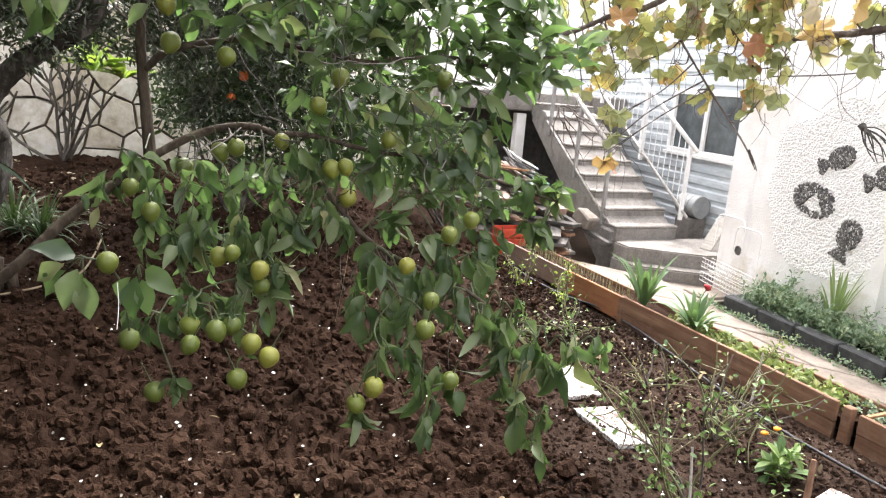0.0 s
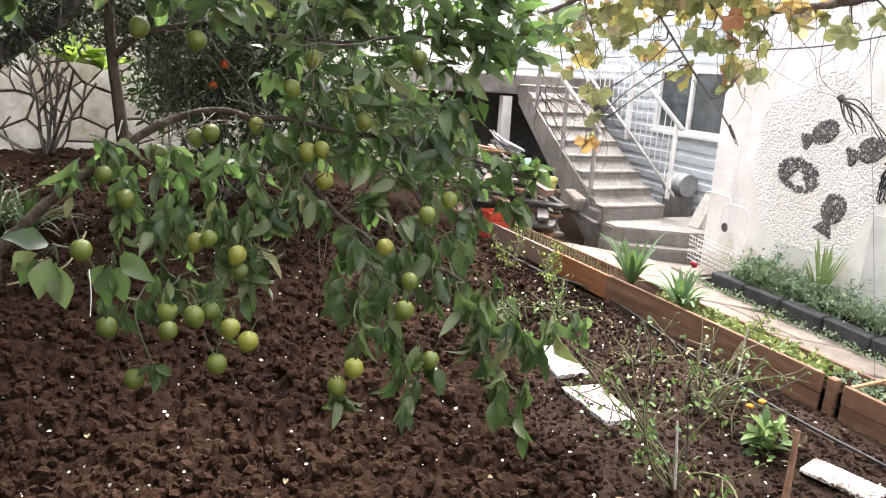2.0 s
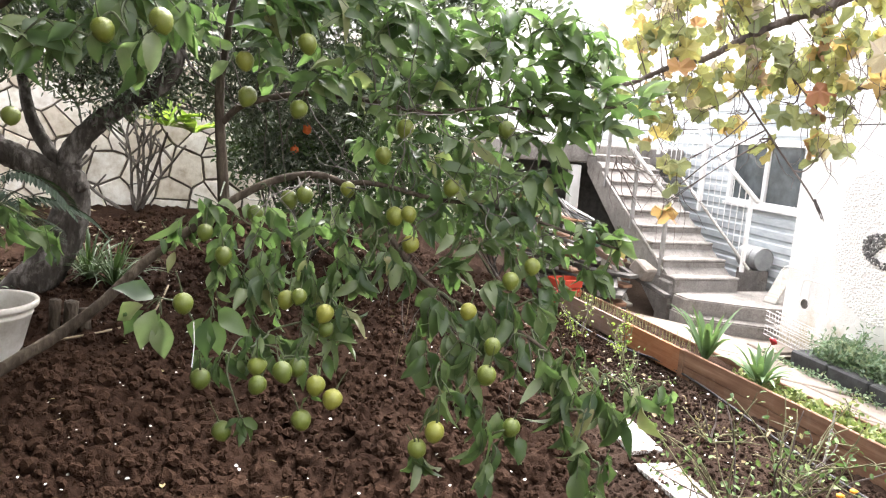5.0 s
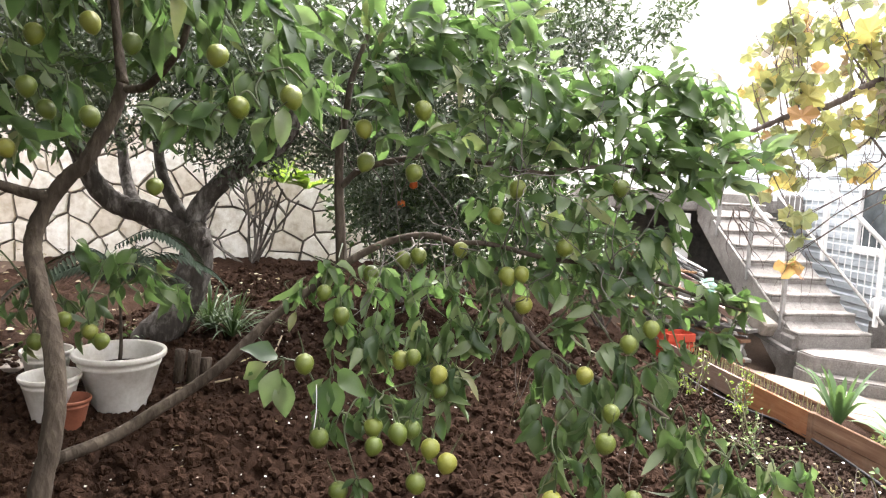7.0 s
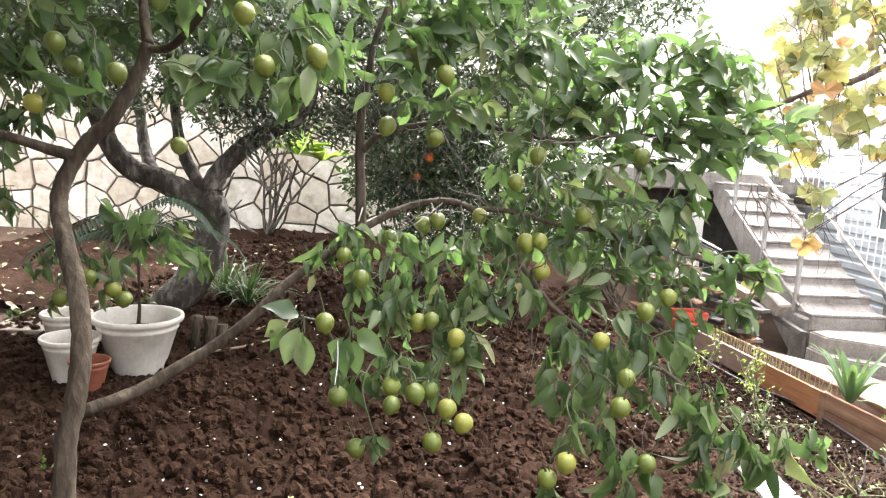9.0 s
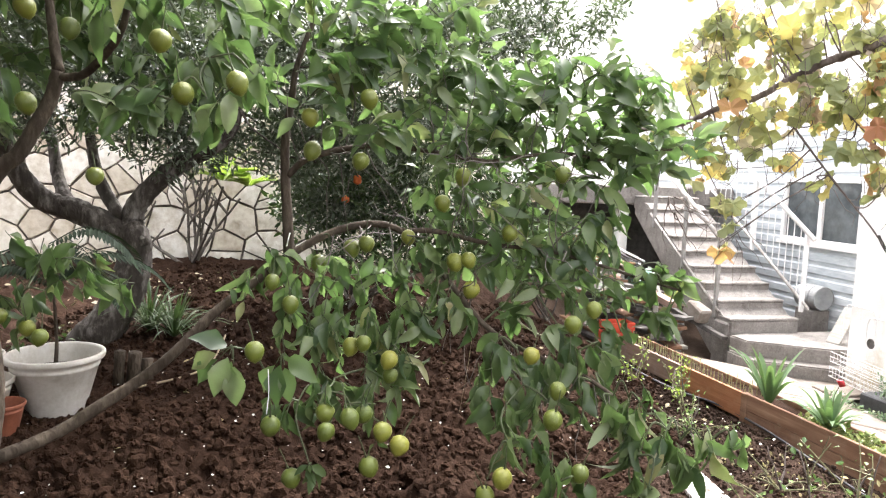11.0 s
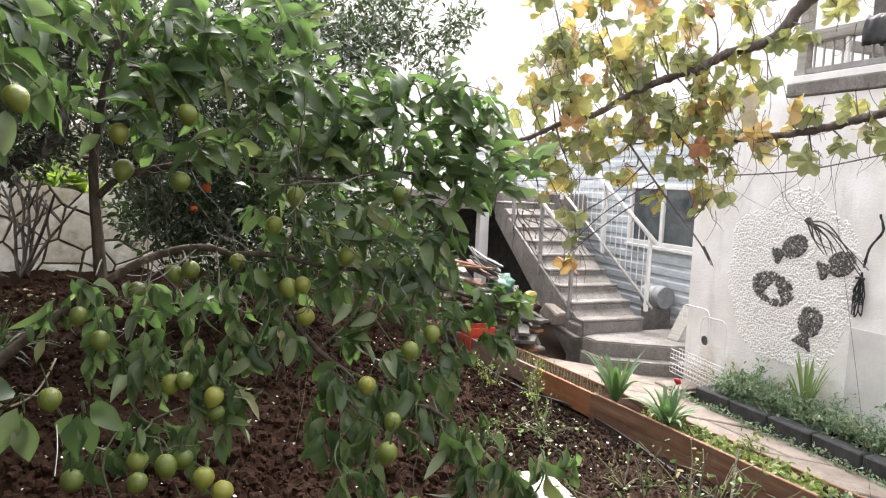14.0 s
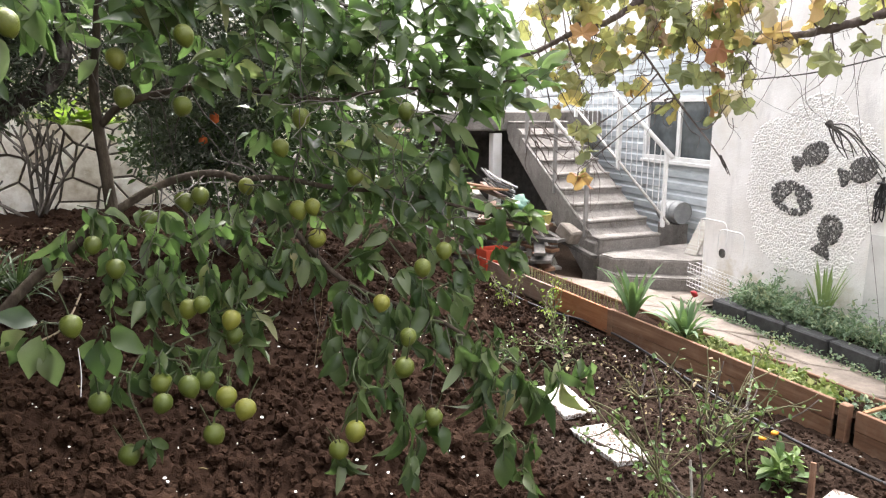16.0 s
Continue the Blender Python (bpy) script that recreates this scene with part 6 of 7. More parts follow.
def lemon_tree():
    tree = thing("lemon_tree", "leafy lemon tree with drooping branches full of green fruit", "tree")
    lines = []
    limb("trunk", [(-1.66, 1.55, -0.03), (-1.69, 1.58, 0.4)] + TRUNK, 0.036, 0.022, LEMON_BARK, tree, 13, 7, 0.05, 1)
    for k, (pts, r0, r1) in enumerate(((FORK_A, 0.020, 0.012), (FORK_B, 0.015, 0.009), (FORK_C, 0.022, 0.015), (LOW_BRANCH, 0.022, 0.006), (UPRIGHT, 0.021, 0.009), (ARCH, 0.013, 0.004), (SPRAY, 0.011, 0.004))):
        limb("branch", pts, r0, r1, LEMON_BARK, tree, 10, 7, 0.035, k + 2)
        lines.append(smooth_line(pts, 8))
    lines.append(smooth_line(TRUNK[5:], 6))
    twigs = Bag()
    bags = [[] for _ in LEMON_SHAPES]
    # spots, cover, leaf length, the way the shoots grow, droop of the leaves
    groups = (
        (TOP_DENSE, 1.05, 0.118, (0.75, -0.15, 0.30), 0.12), (TOP_OPEN, 0.8, 0.118, (0.55, -0.1, 0.40), 0.15),
        (MID_DENSE, 1.25, 0.112, (0.7, -0.1, -0.25), 0.45), (MID_OPEN, 1.0, 0.108, (0.5, -0.1, -0.3), 0.6),
        (LEFT_DENSE, 1.35, 0.096, (0.25, -0.2, -0.5), 0.8), (LEFT_OPEN, 1.05, 0.095, (0.1, -0.2, -0.6), 0.9),
        (HANG_DENSE, 1.1, 0.118, (0.2, -0.25, -0.9), 1.1), (HANG_OPEN, 0.70, 0.112, (0.3, -0.25, -0.8), 1.0),
        (LEFT_TOP, 0.72, 0.112, (0.3, -0.2, -0.3), 0.8), (LEFT_TOP_FAR, 0.85, 0.112, (0.4, -0.1, 0.0), 0.45),
        (OVER_POT, 0.85, 0.105, (-0.1, -0.2, -0.4), 0.7), (FILL_MID, 1.15, 0.100, (0.3, -0.2, -0.5), 0.8), (BEHIND_FORK, 1.0, 0.110, (0.1, -0.2, -0.2), 0.7), (SHADE_CROWN_FRONT, 1.7, 0.14, (0.0, 0.0, 0.3), 0.4), (SHADE_CROWN_BACK, 1.7, 0.14, (0.0, 0.0, 0.3), 0.4))
    todo = [(np.array(q[:3]), q[3], *rest) for spots, *rest in groups for q in spots]
    while todo:
        # grow to the spot that lies closest to the wood there is
        gaps = [(((nearest(q[0], lines) - q[0]) ** 2).sum(), i) for i, q in enumerate(todo)]
        c, r, cover, length, grow, droop = todo.pop(min(gaps)[1])
        root = nearest(c, lines)
        mid = (root + c) / 2 + unit(1)[0] * 0.03 + (0, 0, 0.03)
        stem = smooth_line([root, mid, c], 5)
        v, f = tube_arrays(stem, np.linspace(0.0042, 0.0025, len(stem)), 5)
        twigs.put(v, f)
        lines.append(stem)
        n = max(2, round(cover * math.pi * r * r / 0.0021 / 5))
        for _ in range(n):
            d = unit(1)[0] * 0.65 + grow
            d /= np.linalg.norm(d)
            L = min(rng.uniform(0.10, 0.20), 1.6 * r)
            a = c + unit(1)[0] * r * rng.random() ** 0.5 - d * L * 0.5
            e = a + d * L - (0, 0, droop * L * 0.25)
            line = smooth_line([a, (a + e) / 2 + (0, 0, 0.012), e], 4)
            v, f = tube_arrays(line, np.linspace(0.0021, 0.0011, len(line)), 4)
            twigs.put(v, f)
            k = rng.integers(4, 7)
            for j in range(k):
                t = 0.1 + 0.9 * (j + rng.random() * 0.5) / k
                p = line[min(int(t * (len(line) - 1)), len(line) - 1)]
                g = d * 0.65 + unit(1)[0] * 0.75 - np.array((0, 0, 0.05 + droop * 0.75))
                s = length * rng.uniform(0.62, 1.18) * (0.75 if r < 0.045 else 1)
                face = unit(1) * 0.65 + (0, -0.45, 0.75 - 0.4 * min(droop, 1))
                bags[4 if rng.random() < 0.06 else rng.integers(0, 4)].append(frames(p[None], g[None], face, np.array([s]), rng.normal(0, 0.35, 1))[0])
    # the open spray before the low branch: a few broad leaves round two stalks
    for k, p in enumerate(SPRAY_LEAVES):
        p = np.array(p)
        c = np.array((-0.99, 1.82, 1.30) if p[0] < -0.9 else (-0.83, 1.82, 1.29))
        g = (p - c) + (0, -0.02, -0.03)
        s = 0.108 + 0.012 * (k % 3)
        line = smooth_line([c, c + g * 0.12 + (0, 0, 0.004), c + g * 0.28], 3)
        v, f = tube_arrays(line, 0.0016, 4)
        twigs.put(v, f)
        bags[4].append(frames(line[-1][None], g[None], np.array([(0.2 * (-1) ** k, -0.8, 0.6)]), np.array([s]))[0])
    for c in ((-0.99, 1.82, 1.30), (-0.83, 1.82, 1.29)):
        root = nearest(np.array(c), lines)
        v, f = tube_arrays(smooth_line([root, (root + c) / 2 + (0, 0, 0.05), c], 5), 0.003, 5)
        twigs.put(v, f)
    twigs.obj("twig", GREEN_TWIG, tree)["kind"] = "stuff"
    # bare grey dead twigs inside the crown
    dead = Bag()
    for k in range(60):
        p = np.array((rng.uniform(-0.95, 0.1), rng.uniform(2.2, 2.5), rng.uniform(1.5, 2.05)))
        root = nearest(p, lines[:8])
        line, d = [root], p - root
        for i in range(5):
            d = d / (np.linalg.norm(d) + 1e-6) + unit(1)[0] * 0.45 + (0, 0, 0.05)
            line.append(line[-1] + d / np.linalg.norm(d) * rng.uniform(0.05, 0.10))
        v, f = tube_arrays(smooth_line(line, 3), np.linspace(0.003, 0.001, 16), 4)
        dead.put(v, f)
    # dry bare twigs that hang below the low branch
    for k in range(26):
        p = lines[3][rng.integers(70, len(lines[3]))]
        line, d = [p], np.array((rng.uniform(-0.3, 0.4), -0.1, -1.0))
        for i in range(rng.integers(3, 6)):
            d = d / np.linalg.norm(d) + unit(1)[0] * 0.4
            line.append(line[-1] + d / np.linalg.norm(d) * rng.uniform(0.04, 0.07))
        v, f = tube_arrays(smooth_line(line, 3), np.linspace(0.0026, 0.001, 3 * (len(line) - 1) + 1), 4)
        dead.put(v, f)
    tagged(dead.obj("dead_twig", DEAD_TWIG, tree, "bare grey dead twigs"), kind="stuff")
    # fruit hangs on the open side and keeps the leaves a little apart
    fruit = np.array([p for spots in (LEMONS_LEFT, LEMONS_MID, LEMONS_LOW) for p in spots])
    for k in range(5):
        ms = np.array(bags[k])
        middle = ms[:, :3, 3] + ms[:, :3, 1] * 0.5
        side = middle[:, None] - fruit[None]
        # nothing grows through a lemon, and little hangs right before it
        near = np.sqrt(((side + (0, 0.05, 0)) ** 2 * (1, 0.35, 1)).sum(-1)).min(1)
        bags[k] = ms[near > 0.052]
    # the leaves closest to the path of the camera stand alone, the rest is one crown
    for k, (v, f) in enumerate(LEMON_SHAPES):
        ms = bags[k]
        order = np.argsort(ms[:, 1, 3] + 0.3 * ms[:, 2, 3] + 9 * (ms[:, 2, 3] > 2.45))
        first = None
        for i in order[:58]:
            mm = Matrix(ms[i].tolist())
            if first is None:
                first = obj("leaf", v, f, LEMON_LEAF_ONE, tree, smooth=True, m=mm)
            else:
                share("leaf", first, tree, mm)
        o = Bag().many(v, f, ms[order[58:]]).obj("crown", LEMON_LEAF, tree, smooth=True)
        o["kind"] = "stuff"
    # fruit: a short neck, a nipple at the tip
    v, f = lathe([(0.0005, -1.14), (0.10, -1.12), (0.22, -1.04), (0.54, -0.86), (0.82, -0.50), (0.98, -0.08), (0.99, 0.18), (0.86, 0.56), (0.58, 0.84), (0.26, 0.98), (0.07, 1.01), (0.0005, 1.0)], 18)
    v = np.array(v)
    first = None
    for p in fruit:
        s = 0.029 * rng.uniform(0.9, 1.1)
        mm = pose(*p, rng.uniform(-22, 22), rng.uniform(-22, 22), rng.uniform(0, 360)) @ Matrix.Diagonal((s, s, s * rng.uniform(0.98, 1.12), 1))
        if first is None:
            first = one = obj("lemon", v, f, LIME, tree, "unripe green lemon", True, mm)
            w, g = tube_arrays([(0, 0, 0.97), (0.03, 0.0, 1.5), (0.15, 0.05, 2.3), (0.35, 0.1, 3.2)], [0.13, 0.07, 0.06, 0.05], 5)
            stem = obj("stalk", w, g, GREEN_TWIG, one)
        else:
            one = tagged(share("lemon", first, tree, mm), "unripe green lemon")
            share("stalk", stem, one, Matrix())
    return tree


lemon_tree()


# ---- the olive tree and shrubs behind ----
OLIVE_SHAPE = leaf_shape(0.26, 0.2, 0.1, 0.5, 3)
SHRUB_SHAPE = leaf_shape(0.42, 0.3, 0.15, 0.5, 3)


def cloud(name, spots, count, size, shape, mat, parent, up=0.2):
    bag = Bag()
    for cx, cy, cz, r in spots:
        n = int(count * (r / 0.5) ** 2)
        d = unit(n) * (rng.random((n, 1)) ** 0.45) * r * (1, 1, 0.8)
        lump_noise = np.array([noise.noise(Vector(q * 5 / r * 0.5 + (cx, cy, cz))) for q in d])
        d = d[lump_noise > -0.18]
        p = d + (cx, cy, cz)
        n = len(p)
        bag.many(*shape, frames(p, unit(n) + d / r * 0.7 + (0, 0, up), unit(n) * 0.8 + (0, 0, 0.6), size * (0.6 + 0.8 * rng.random(n))))
    o = bag.obj(name, mat, parent)
    o["kind"] = "stuff"
    return o


def olive_tree():
    tree = thing("olive_tree", "old olive tree with a dark crooked trunk and grey-green leaves", "tree")
    limb("trunk", [(-3.93, 4.97, 0.22)] + [(-3.89, 5.0, 0.32), (-3.75, 5.05, 0.5), (-3.66, 5.15, 0.74), (-3.6, 5.2, 0.99), (-3.59, 5.2, 1.19), (-3.66, 5.2, 1.31)], 0.20, 0.125, OLIVE_BARK, tree, 16, 7, 0.05, 1, 0.7)
    for k, (pts, r0, r1) in enumerate((([(-3.56, 5.2, 1.14), (-3.77, 5.15, 1.3), (-4.0, 5.05, 1.43), (-4.21, 4.95, 1.51), (-4.33, 4.85, 1.67), (-4.37, 4.75, 1.88), (-4.36, 4.6, 2.14), (-4.42, 4.5, 2.57)], 0.118, 0.06), ([(-3.6, 5.2, 1.21), (-3.6, 5.22, 1.46), (-3.41, 5.28, 1.71), (-3.18, 5.34, 1.89), (-2.94, 5.4, 2.04), (-2.81, 5.42, 2.22), (-2.79, 5.42, 2.49), (-2.77, 5.45, 2.91)], 0.095, 0.05), ([(-3.64, 5.2, 1.24), (-3.73, 5.2, 1.4), (-3.9, 5.25, 1.61), (-4.02, 5.3, 1.81), (-4.16, 5.4, 2.21)], 0.066, 0.04), ([(-4.0, 5.05, 1.43), (-4.2, 5.15, 1.55), (-4.35, 5.25, 1.74), (-4.43, 5.3, 2.0), (-4.61, 5.4, 2.4)], 0.062, 0.04))):
        limb("limb", pts, r0, r1, OLIVE_BARK, tree, 12, 7, 0.05, k + 3)
    # burrs and stubs of lopped limbs on the old wood
    for k, (p, r) in enumerate((((-3.47, 5.14, 1.20), 0.045), ((-3.72, 5.08, 1.30), 0.05), ((-4.05, 4.97, 1.50), 0.045), ((-3.70, 5.06, 0.85), 0.05))):
        v, f = lump(60 + k, 2)
        obj("burr", v * r + np.array(p), f, OLIVE_BARK, tree, smooth=True)
    for k in range(26):
        a = np.array((-3.2 + rng.uniform(-1.6, 2.6), 5.5 + rng.uniform(-0.4, 1.0), rng.uniform(1.9, 2.8)))
        e = a + np.array((rng.uniform(-0.5, 0.9), rng.uniform(-0.3, 0.3), rng.uniform(-0.5, 0.5)))
        limb("twig", [a, (a + e) / 2 + unit(1)[0] * 0.08, e], 0.014, 0.004, OLIVE_BARK, tree, 5, 4, 0.05, k)
    cloud("crown", OLIVE_HIGH, 1700, 0.075, OLIVE_SHAPE, OLIVE_LEAF, tree)
    cloud("crown", OLIVE_SIDE, 2300, 0.07, OLIVE_SHAPE, OLIVE_LEAF, tree)
    cloud("crown", OLIVE_SHADE, 2300, 0.07, OLIVE_SHAPE, OLIVE_LEAF, tree)
    cloud("crown", OLIVE_LOW, 2300, 0.07, OLIVE_SHAPE, OLIVE_LEAF, tree)
    return tree


OLIVE_HIGH = [(-4.6, 4.8, 2.9, 0.7), (-4.0, 5.2, 3.1, 0.7), (-3.4, 5.5, 3.0, 0.7), (-2.8, 5.6, 2.9, 0.65), (-2.2, 5.7, 2.9, 0.65), (-1.6, 5.8, 2.9, 0.6), (-1.05, 5.9, 2.95, 0.5), (-0.6, 6.0, 3.0, 0.4), (-2.0, 6.0, 2.3, 0.6), (-1.4, 6.1, 2.2, 0.55), (-2.5, 5.9, 2.1, 0.45), (-0.9, 6.2, 2.4, 0.45), (-3.6, 5.6, 3.7, 0.7), (-2.4, 5.8, 3.6, 0.7), (-1.4, 6.0, 3.5, 0.55)]
OLIVE_LOW = [(-4.37, 4.41, 2.40, 0.6), (-4.16, 4.87, 2.34, 0.5), (-3.76, 5.43, 2.31, 0.5), (-3.34, 5.66, 2.60, 0.55), (-4.25, 4.45, 2.79, 0.7), (-3.84, 5.30, 2.87, 0.7), (-2.76, 5.93, 2.80, 0.5), (-2.46, 6.32, 2.44, 0.45), (-2.15, 6.37, 2.87, 0.5), (-1.64, 6.48, 3.05, 0.5), (-1.09, 6.34, 3.28, 0.4), (-0.58, 6.31, 3.22, 0.3), (-0.18, 6.35, 3.13, 0.25), (-0.35, 6.27, 3.45, 0.35), (-1.10, 6.21, 3.73, 0.5), (-2.62, 6.50, 1.79, 0.3), (-2.18, 6.65, 1.47, 0.3), (0.15, 6.33, 3.17, 0.18), (0.03, 6.39, 2.89, 0.18), (0.27, 6.29, 3.35, 0.2), (-0.51, 6.27, 2.92, 0.2)]
OLIVE_SIDE = [(-3.22, 5.29, 2.10, 0.5), (-3.02, 5.53, 2.05, 0.3), (-2.71, 5.90, 2.19, 0.45), (-2.35, 6.17, 1.91, 0.42), (-1.95, 6.30, 2.18, 0.5), (-2.43, 6.35, 1.47, 0.35), (-2.01, 6.50, 1.59, 0.42), (-1.63, 6.61, 1.97, 0.5), (-1.31, 6.56, 2.34, 0.5), (-3.19, 5.28, 2.41, 0.5), (-1.74, 6.68, 1.39, 0.3)]
# clumps added over the pots, mostly out of view, to shade that corner
OLIVE_SHADE = [(-3.6, 4.0, 2.75, 0.6), (-2.9, 3.7, 2.95, 0.6), (-4.3, 3.7, 2.6, 0.6), (-2.4, 3.2, 3.1, 0.5), (-3.4, 3.2, 2.9, 0.6), (-4.4, 4.4, 2.9, 0.6), (-3.0, 4.5, 3.0, 0.5), (-4.0, 3.0, 2.8, 0.6)]
olive_tree()


def shrub(label, place, spots, count, size, mat, stems, shape=SHRUB_SHAPE):
    s = thing("shrub", label, "shrub", None)
    p = np.array(place)
    for k in range(stems):
        c = np.array(spots[k % len(spots)][:3]) + unit(1)[0] * 0.1
        limb("stem", [p + unit(1)[0] * (0.12, 0.12, 0), (p + c) / 2 + unit(1)[0] * 0.12, c], 0.018, 0.006, OLIVE_BARK, s, 6, 5, 0.06, k)
    cloud("crown", spots, count, size, shape, mat, s)
    return s


HEDGE = shrub("dense dark evergreen shrub behind the lemon tree", (-2.2, 6.7, 0.4), [(-2.5, 6.6, 1.5, 0.5), (-2.0, 6.7, 1.8, 0.55), (-1.5, 6.8, 1.7, 0.55), (-1.0, 6.9, 1.6, 0.5), (-2.1, 6.7, 1.1, 0.45), (-1.5, 6.8, 1.1, 0.45), (-0.7, 7.0, 1.9, 0.4), (-0.9, 7.0, 1.15, 0.4)], 1200, 0.085, SHRUB_LEAF, 10)
for q in [(-1.96, 6.25, 1.78), (-2.08, 6.25, 1.58), (-1.96, 6.25, 1.76)]:
    v, f = lump(int(q[0] * 10) + 50, 1)
    obj("blossom", v * 0.04 + np.array(q), f, ORANGE_RED, HEDGE, "small orange-red blossom", True)
shrub("dark leafy shrub beside the store under the landing", (-0.1, 7.9, 0.1), [(-0.3, 7.9, 1.3, 0.45), (0.0, 8.0, 0.9, 0.4), (-0.5, 7.8, 0.8, 0.4)], 900, 0.085, SHRUB_LEAF, 6)


def plumeria():
    """A bare branching shrub before the stone wall with one bright tuft."""
    s = thing("frangipani", "bare grey branching shrub with one tuft of bright leaves", "shrub")
    base = np.array((-4.42, 7.55, float(rise(-4.42, 7.55)) - 0.02))
    tips = []
    for k in range(6):
        a = -1.25 + 2.5 * k / 5 + rng.uniform(-0.12, 0.12)
        p = [base + (rng.uniform(-0.05, 0.05), rng.uniform(-0.05, 0.05), 0.0)]
        for i in range(4):
            b = a * (0.75 - 0.12 * i) + rng.uniform(-0.42, 0.42)
            p.append(p[-1] + np.array((math.sin(b) * 0.8, rng.uniform(-0.15, 0.15), math.cos(b))) * rng.uniform(0.22, 0.36))
        limb("branch", p, 0.022, 0.012, PALE_BARK, s, 7, 5, 0.05, k)
        for j in (2, 3, 3):
            e = p[j] + np.array((rng.uniform(-0.35, 0.35), rng.uniform(-0.1, 0.1), rng.uniform(0.12, 0.4)))
            limb("branch", [p[j], (p[j] + e) / 2 + unit(1)[0] * 0.03, e], 0.015, 0.010, PALE_BARK, s, 6, 4, 0.05, j)
    c = np.array((-3.68, 6.92, 1.73))
    limb("branch", [base, (base + c) / 2 + (0.05, 0, 0), c - (0, 0, 0.1)], 0.022, 0.013, PALE_BARK, s, 7, 5)
    for cc, r in ((c - (0, 0, 0.05), 0.40), (c + (0.25, 0.1, -0.10), 0.30)):
        n = 22
        d = unit(n) * (1, 1, 0.35) + (0, 0, 0.75)
        bag = Bag().many(*leaf_shape(0.34, 0.3, 0.35, 0.6, 5), frames(np.repeat(cc[None], n, 0), d, np.tile((0.0, 0, 1), (n, 1)), r * (0.8 + 0.5 * rng.random(n))))
        tagged(bag.obj("leaf_tuft", BRIGHT_LEAF, s, "bright yellow-green leaf tuft", True), kind="stuff")


plumeria()


# ---- the grape vine on its wires ----
def vine_leaf():
    """A five-lobed leaf of length 1."""
    rim = []
    for k in range(34):
        t = -math.pi * 0.93 + 2 * math.pi * 0.93 * k / 33
        r = 0.31 + 0.24 * max(math.exp(-((t - q) / 0.34) ** 2) * (1 - 0.12 * abs(q)) for q in (-2.25, -1.15, 0.0, 1.15, 2.25)) + 0.035 * (k % 2)
        rim.append((r * math.sin(t), 0.40 + r * math.cos(t), 0.13 * math.sin(3 * t) + 0.05 * math.sin(7 * t) - 0.2 * r))
    v = [(0.0, 0.12, 0.0), (0.0, 0.40, 0.05)] + rim
    f = [(1, i + 2, i + 3) for i in range(33)] + [(1, 0, 2), (1, 35, 0)]
    return np.array(v), f


VINE_A = [(2.31, 3.05, 2.38), (2.12, 3.25, 2.3), (1.92, 3.43, 2.23), (1.72, 3.58, 2.2), (1.61, 3.65, 2.18)]
VINE_B = [(2.05, 3.26, 3.05), (1.86, 3.44, 2.85), (1.75, 3.53, 2.69), (1.58, 3.65, 2.63), (1.47, 3.73, 2.57), (1.31, 3.83, 2.51), (1.15, 3.92, 2.43), (0.99, 4.01, 2.33), (0.82, 4.1, 2.28), (0.6, 4.21, 2.18), (0.41, 4.29, 2.16)]
VINE_C = [(1.08, 3.97, 2.31), (1.22, 3.89, 2.09), (1.39, 3.8, 1.84), (1.5, 3.74, 1.69), (1.57, 3.7, 1.58)]
VINE_D = [(1.23, 3.88, 2.46), (1.33, 3.82, 2.32), (1.41, 3.78, 2.2), (1.5, 3.73, 2.09)]
VINE_OVER = [(0.76, 4.12, 2.8, 0.12), (0.83, 4.08, 2.67, 0.119), (0.69, 4.16, 2.65, 0.12), (0.63, 4.19, 2.46, 0.12), (0.81, 4.1, 2.52, 0.118), (0.97, 4.01, 2.81, 0.118), (1.03, 3.98, 2.68, 0.1), (1.17, 3.91, 2.64, 0.132), (1.27, 3.85, 2.75, 0.132), (1.4, 3.77, 2.68, 0.114), (1.1, 3.95, 2.5, 0.116), (0.9, 4.05, 2.38, 0.117), (1.23, 3.88, 2.4, 0.131), (1.36, 3.8, 2.36, 0.13), (1.48, 3.73, 2.41, 0.129), (1.62, 3.64, 2.46, 0.128), (1.69, 3.59, 2.34, 0.095), (1.75, 3.55, 2.48, 0.079), (1.56, 3.68, 2.27, 0.128), (1.39, 3.79, 2.24, 0.113), (1.24, 3.88, 2.23, 0.13), (1.08, 3.97, 2.22, 0.115), (0.94, 4.04, 2.21, 0.116), (0.76, 4.13, 2.2, 0.101)]
VINE_FRINGE = [(0.95, 4.07, 1.63, 0.06), (0.91, 4.07, 1.53, 0.05), (0.87, 4.07, 1.75, 0.055), (0.85, 4.08, 2.08, 0.1), (1.0, 4.01, 2.04, 0.083), (1.14, 3.94, 2.04, 0.082), (0.89, 4.07, 1.95, 0.06), (0.71, 4.16, 1.9, 0.047), (0.9, 4.07, 1.73, 0.073), (0.78, 4.12, 2.08, 0.061), (1.47, 3.74, 2.12, 0.096), (1.59, 3.67, 2.15, 0.096), (1.35, 3.82, 2.11, 0.081), (1.53, 3.71, 1.98, 0.089), (1.56, 3.7, 1.87, 0.07), (1.32, 3.84, 1.88, 0.065), (0.51, 4.25, 2.17, 0.086), (0.51, 4.25, 2.37, 0.086), (0.4, 4.29, 2.5, 0.077), (0.96, 4.01, 3.02, 0.137), (1.21, 3.88, 2.99, 0.134), (1.43, 3.74, 2.9, 0.132), (0.73, 4.13, 3.02, 0.122), (1.64, 3.61, 2.84, 0.129), (1.63, 3.62, 2.65, 0.096), (1.5, 3.71, 2.55, 0.097)]
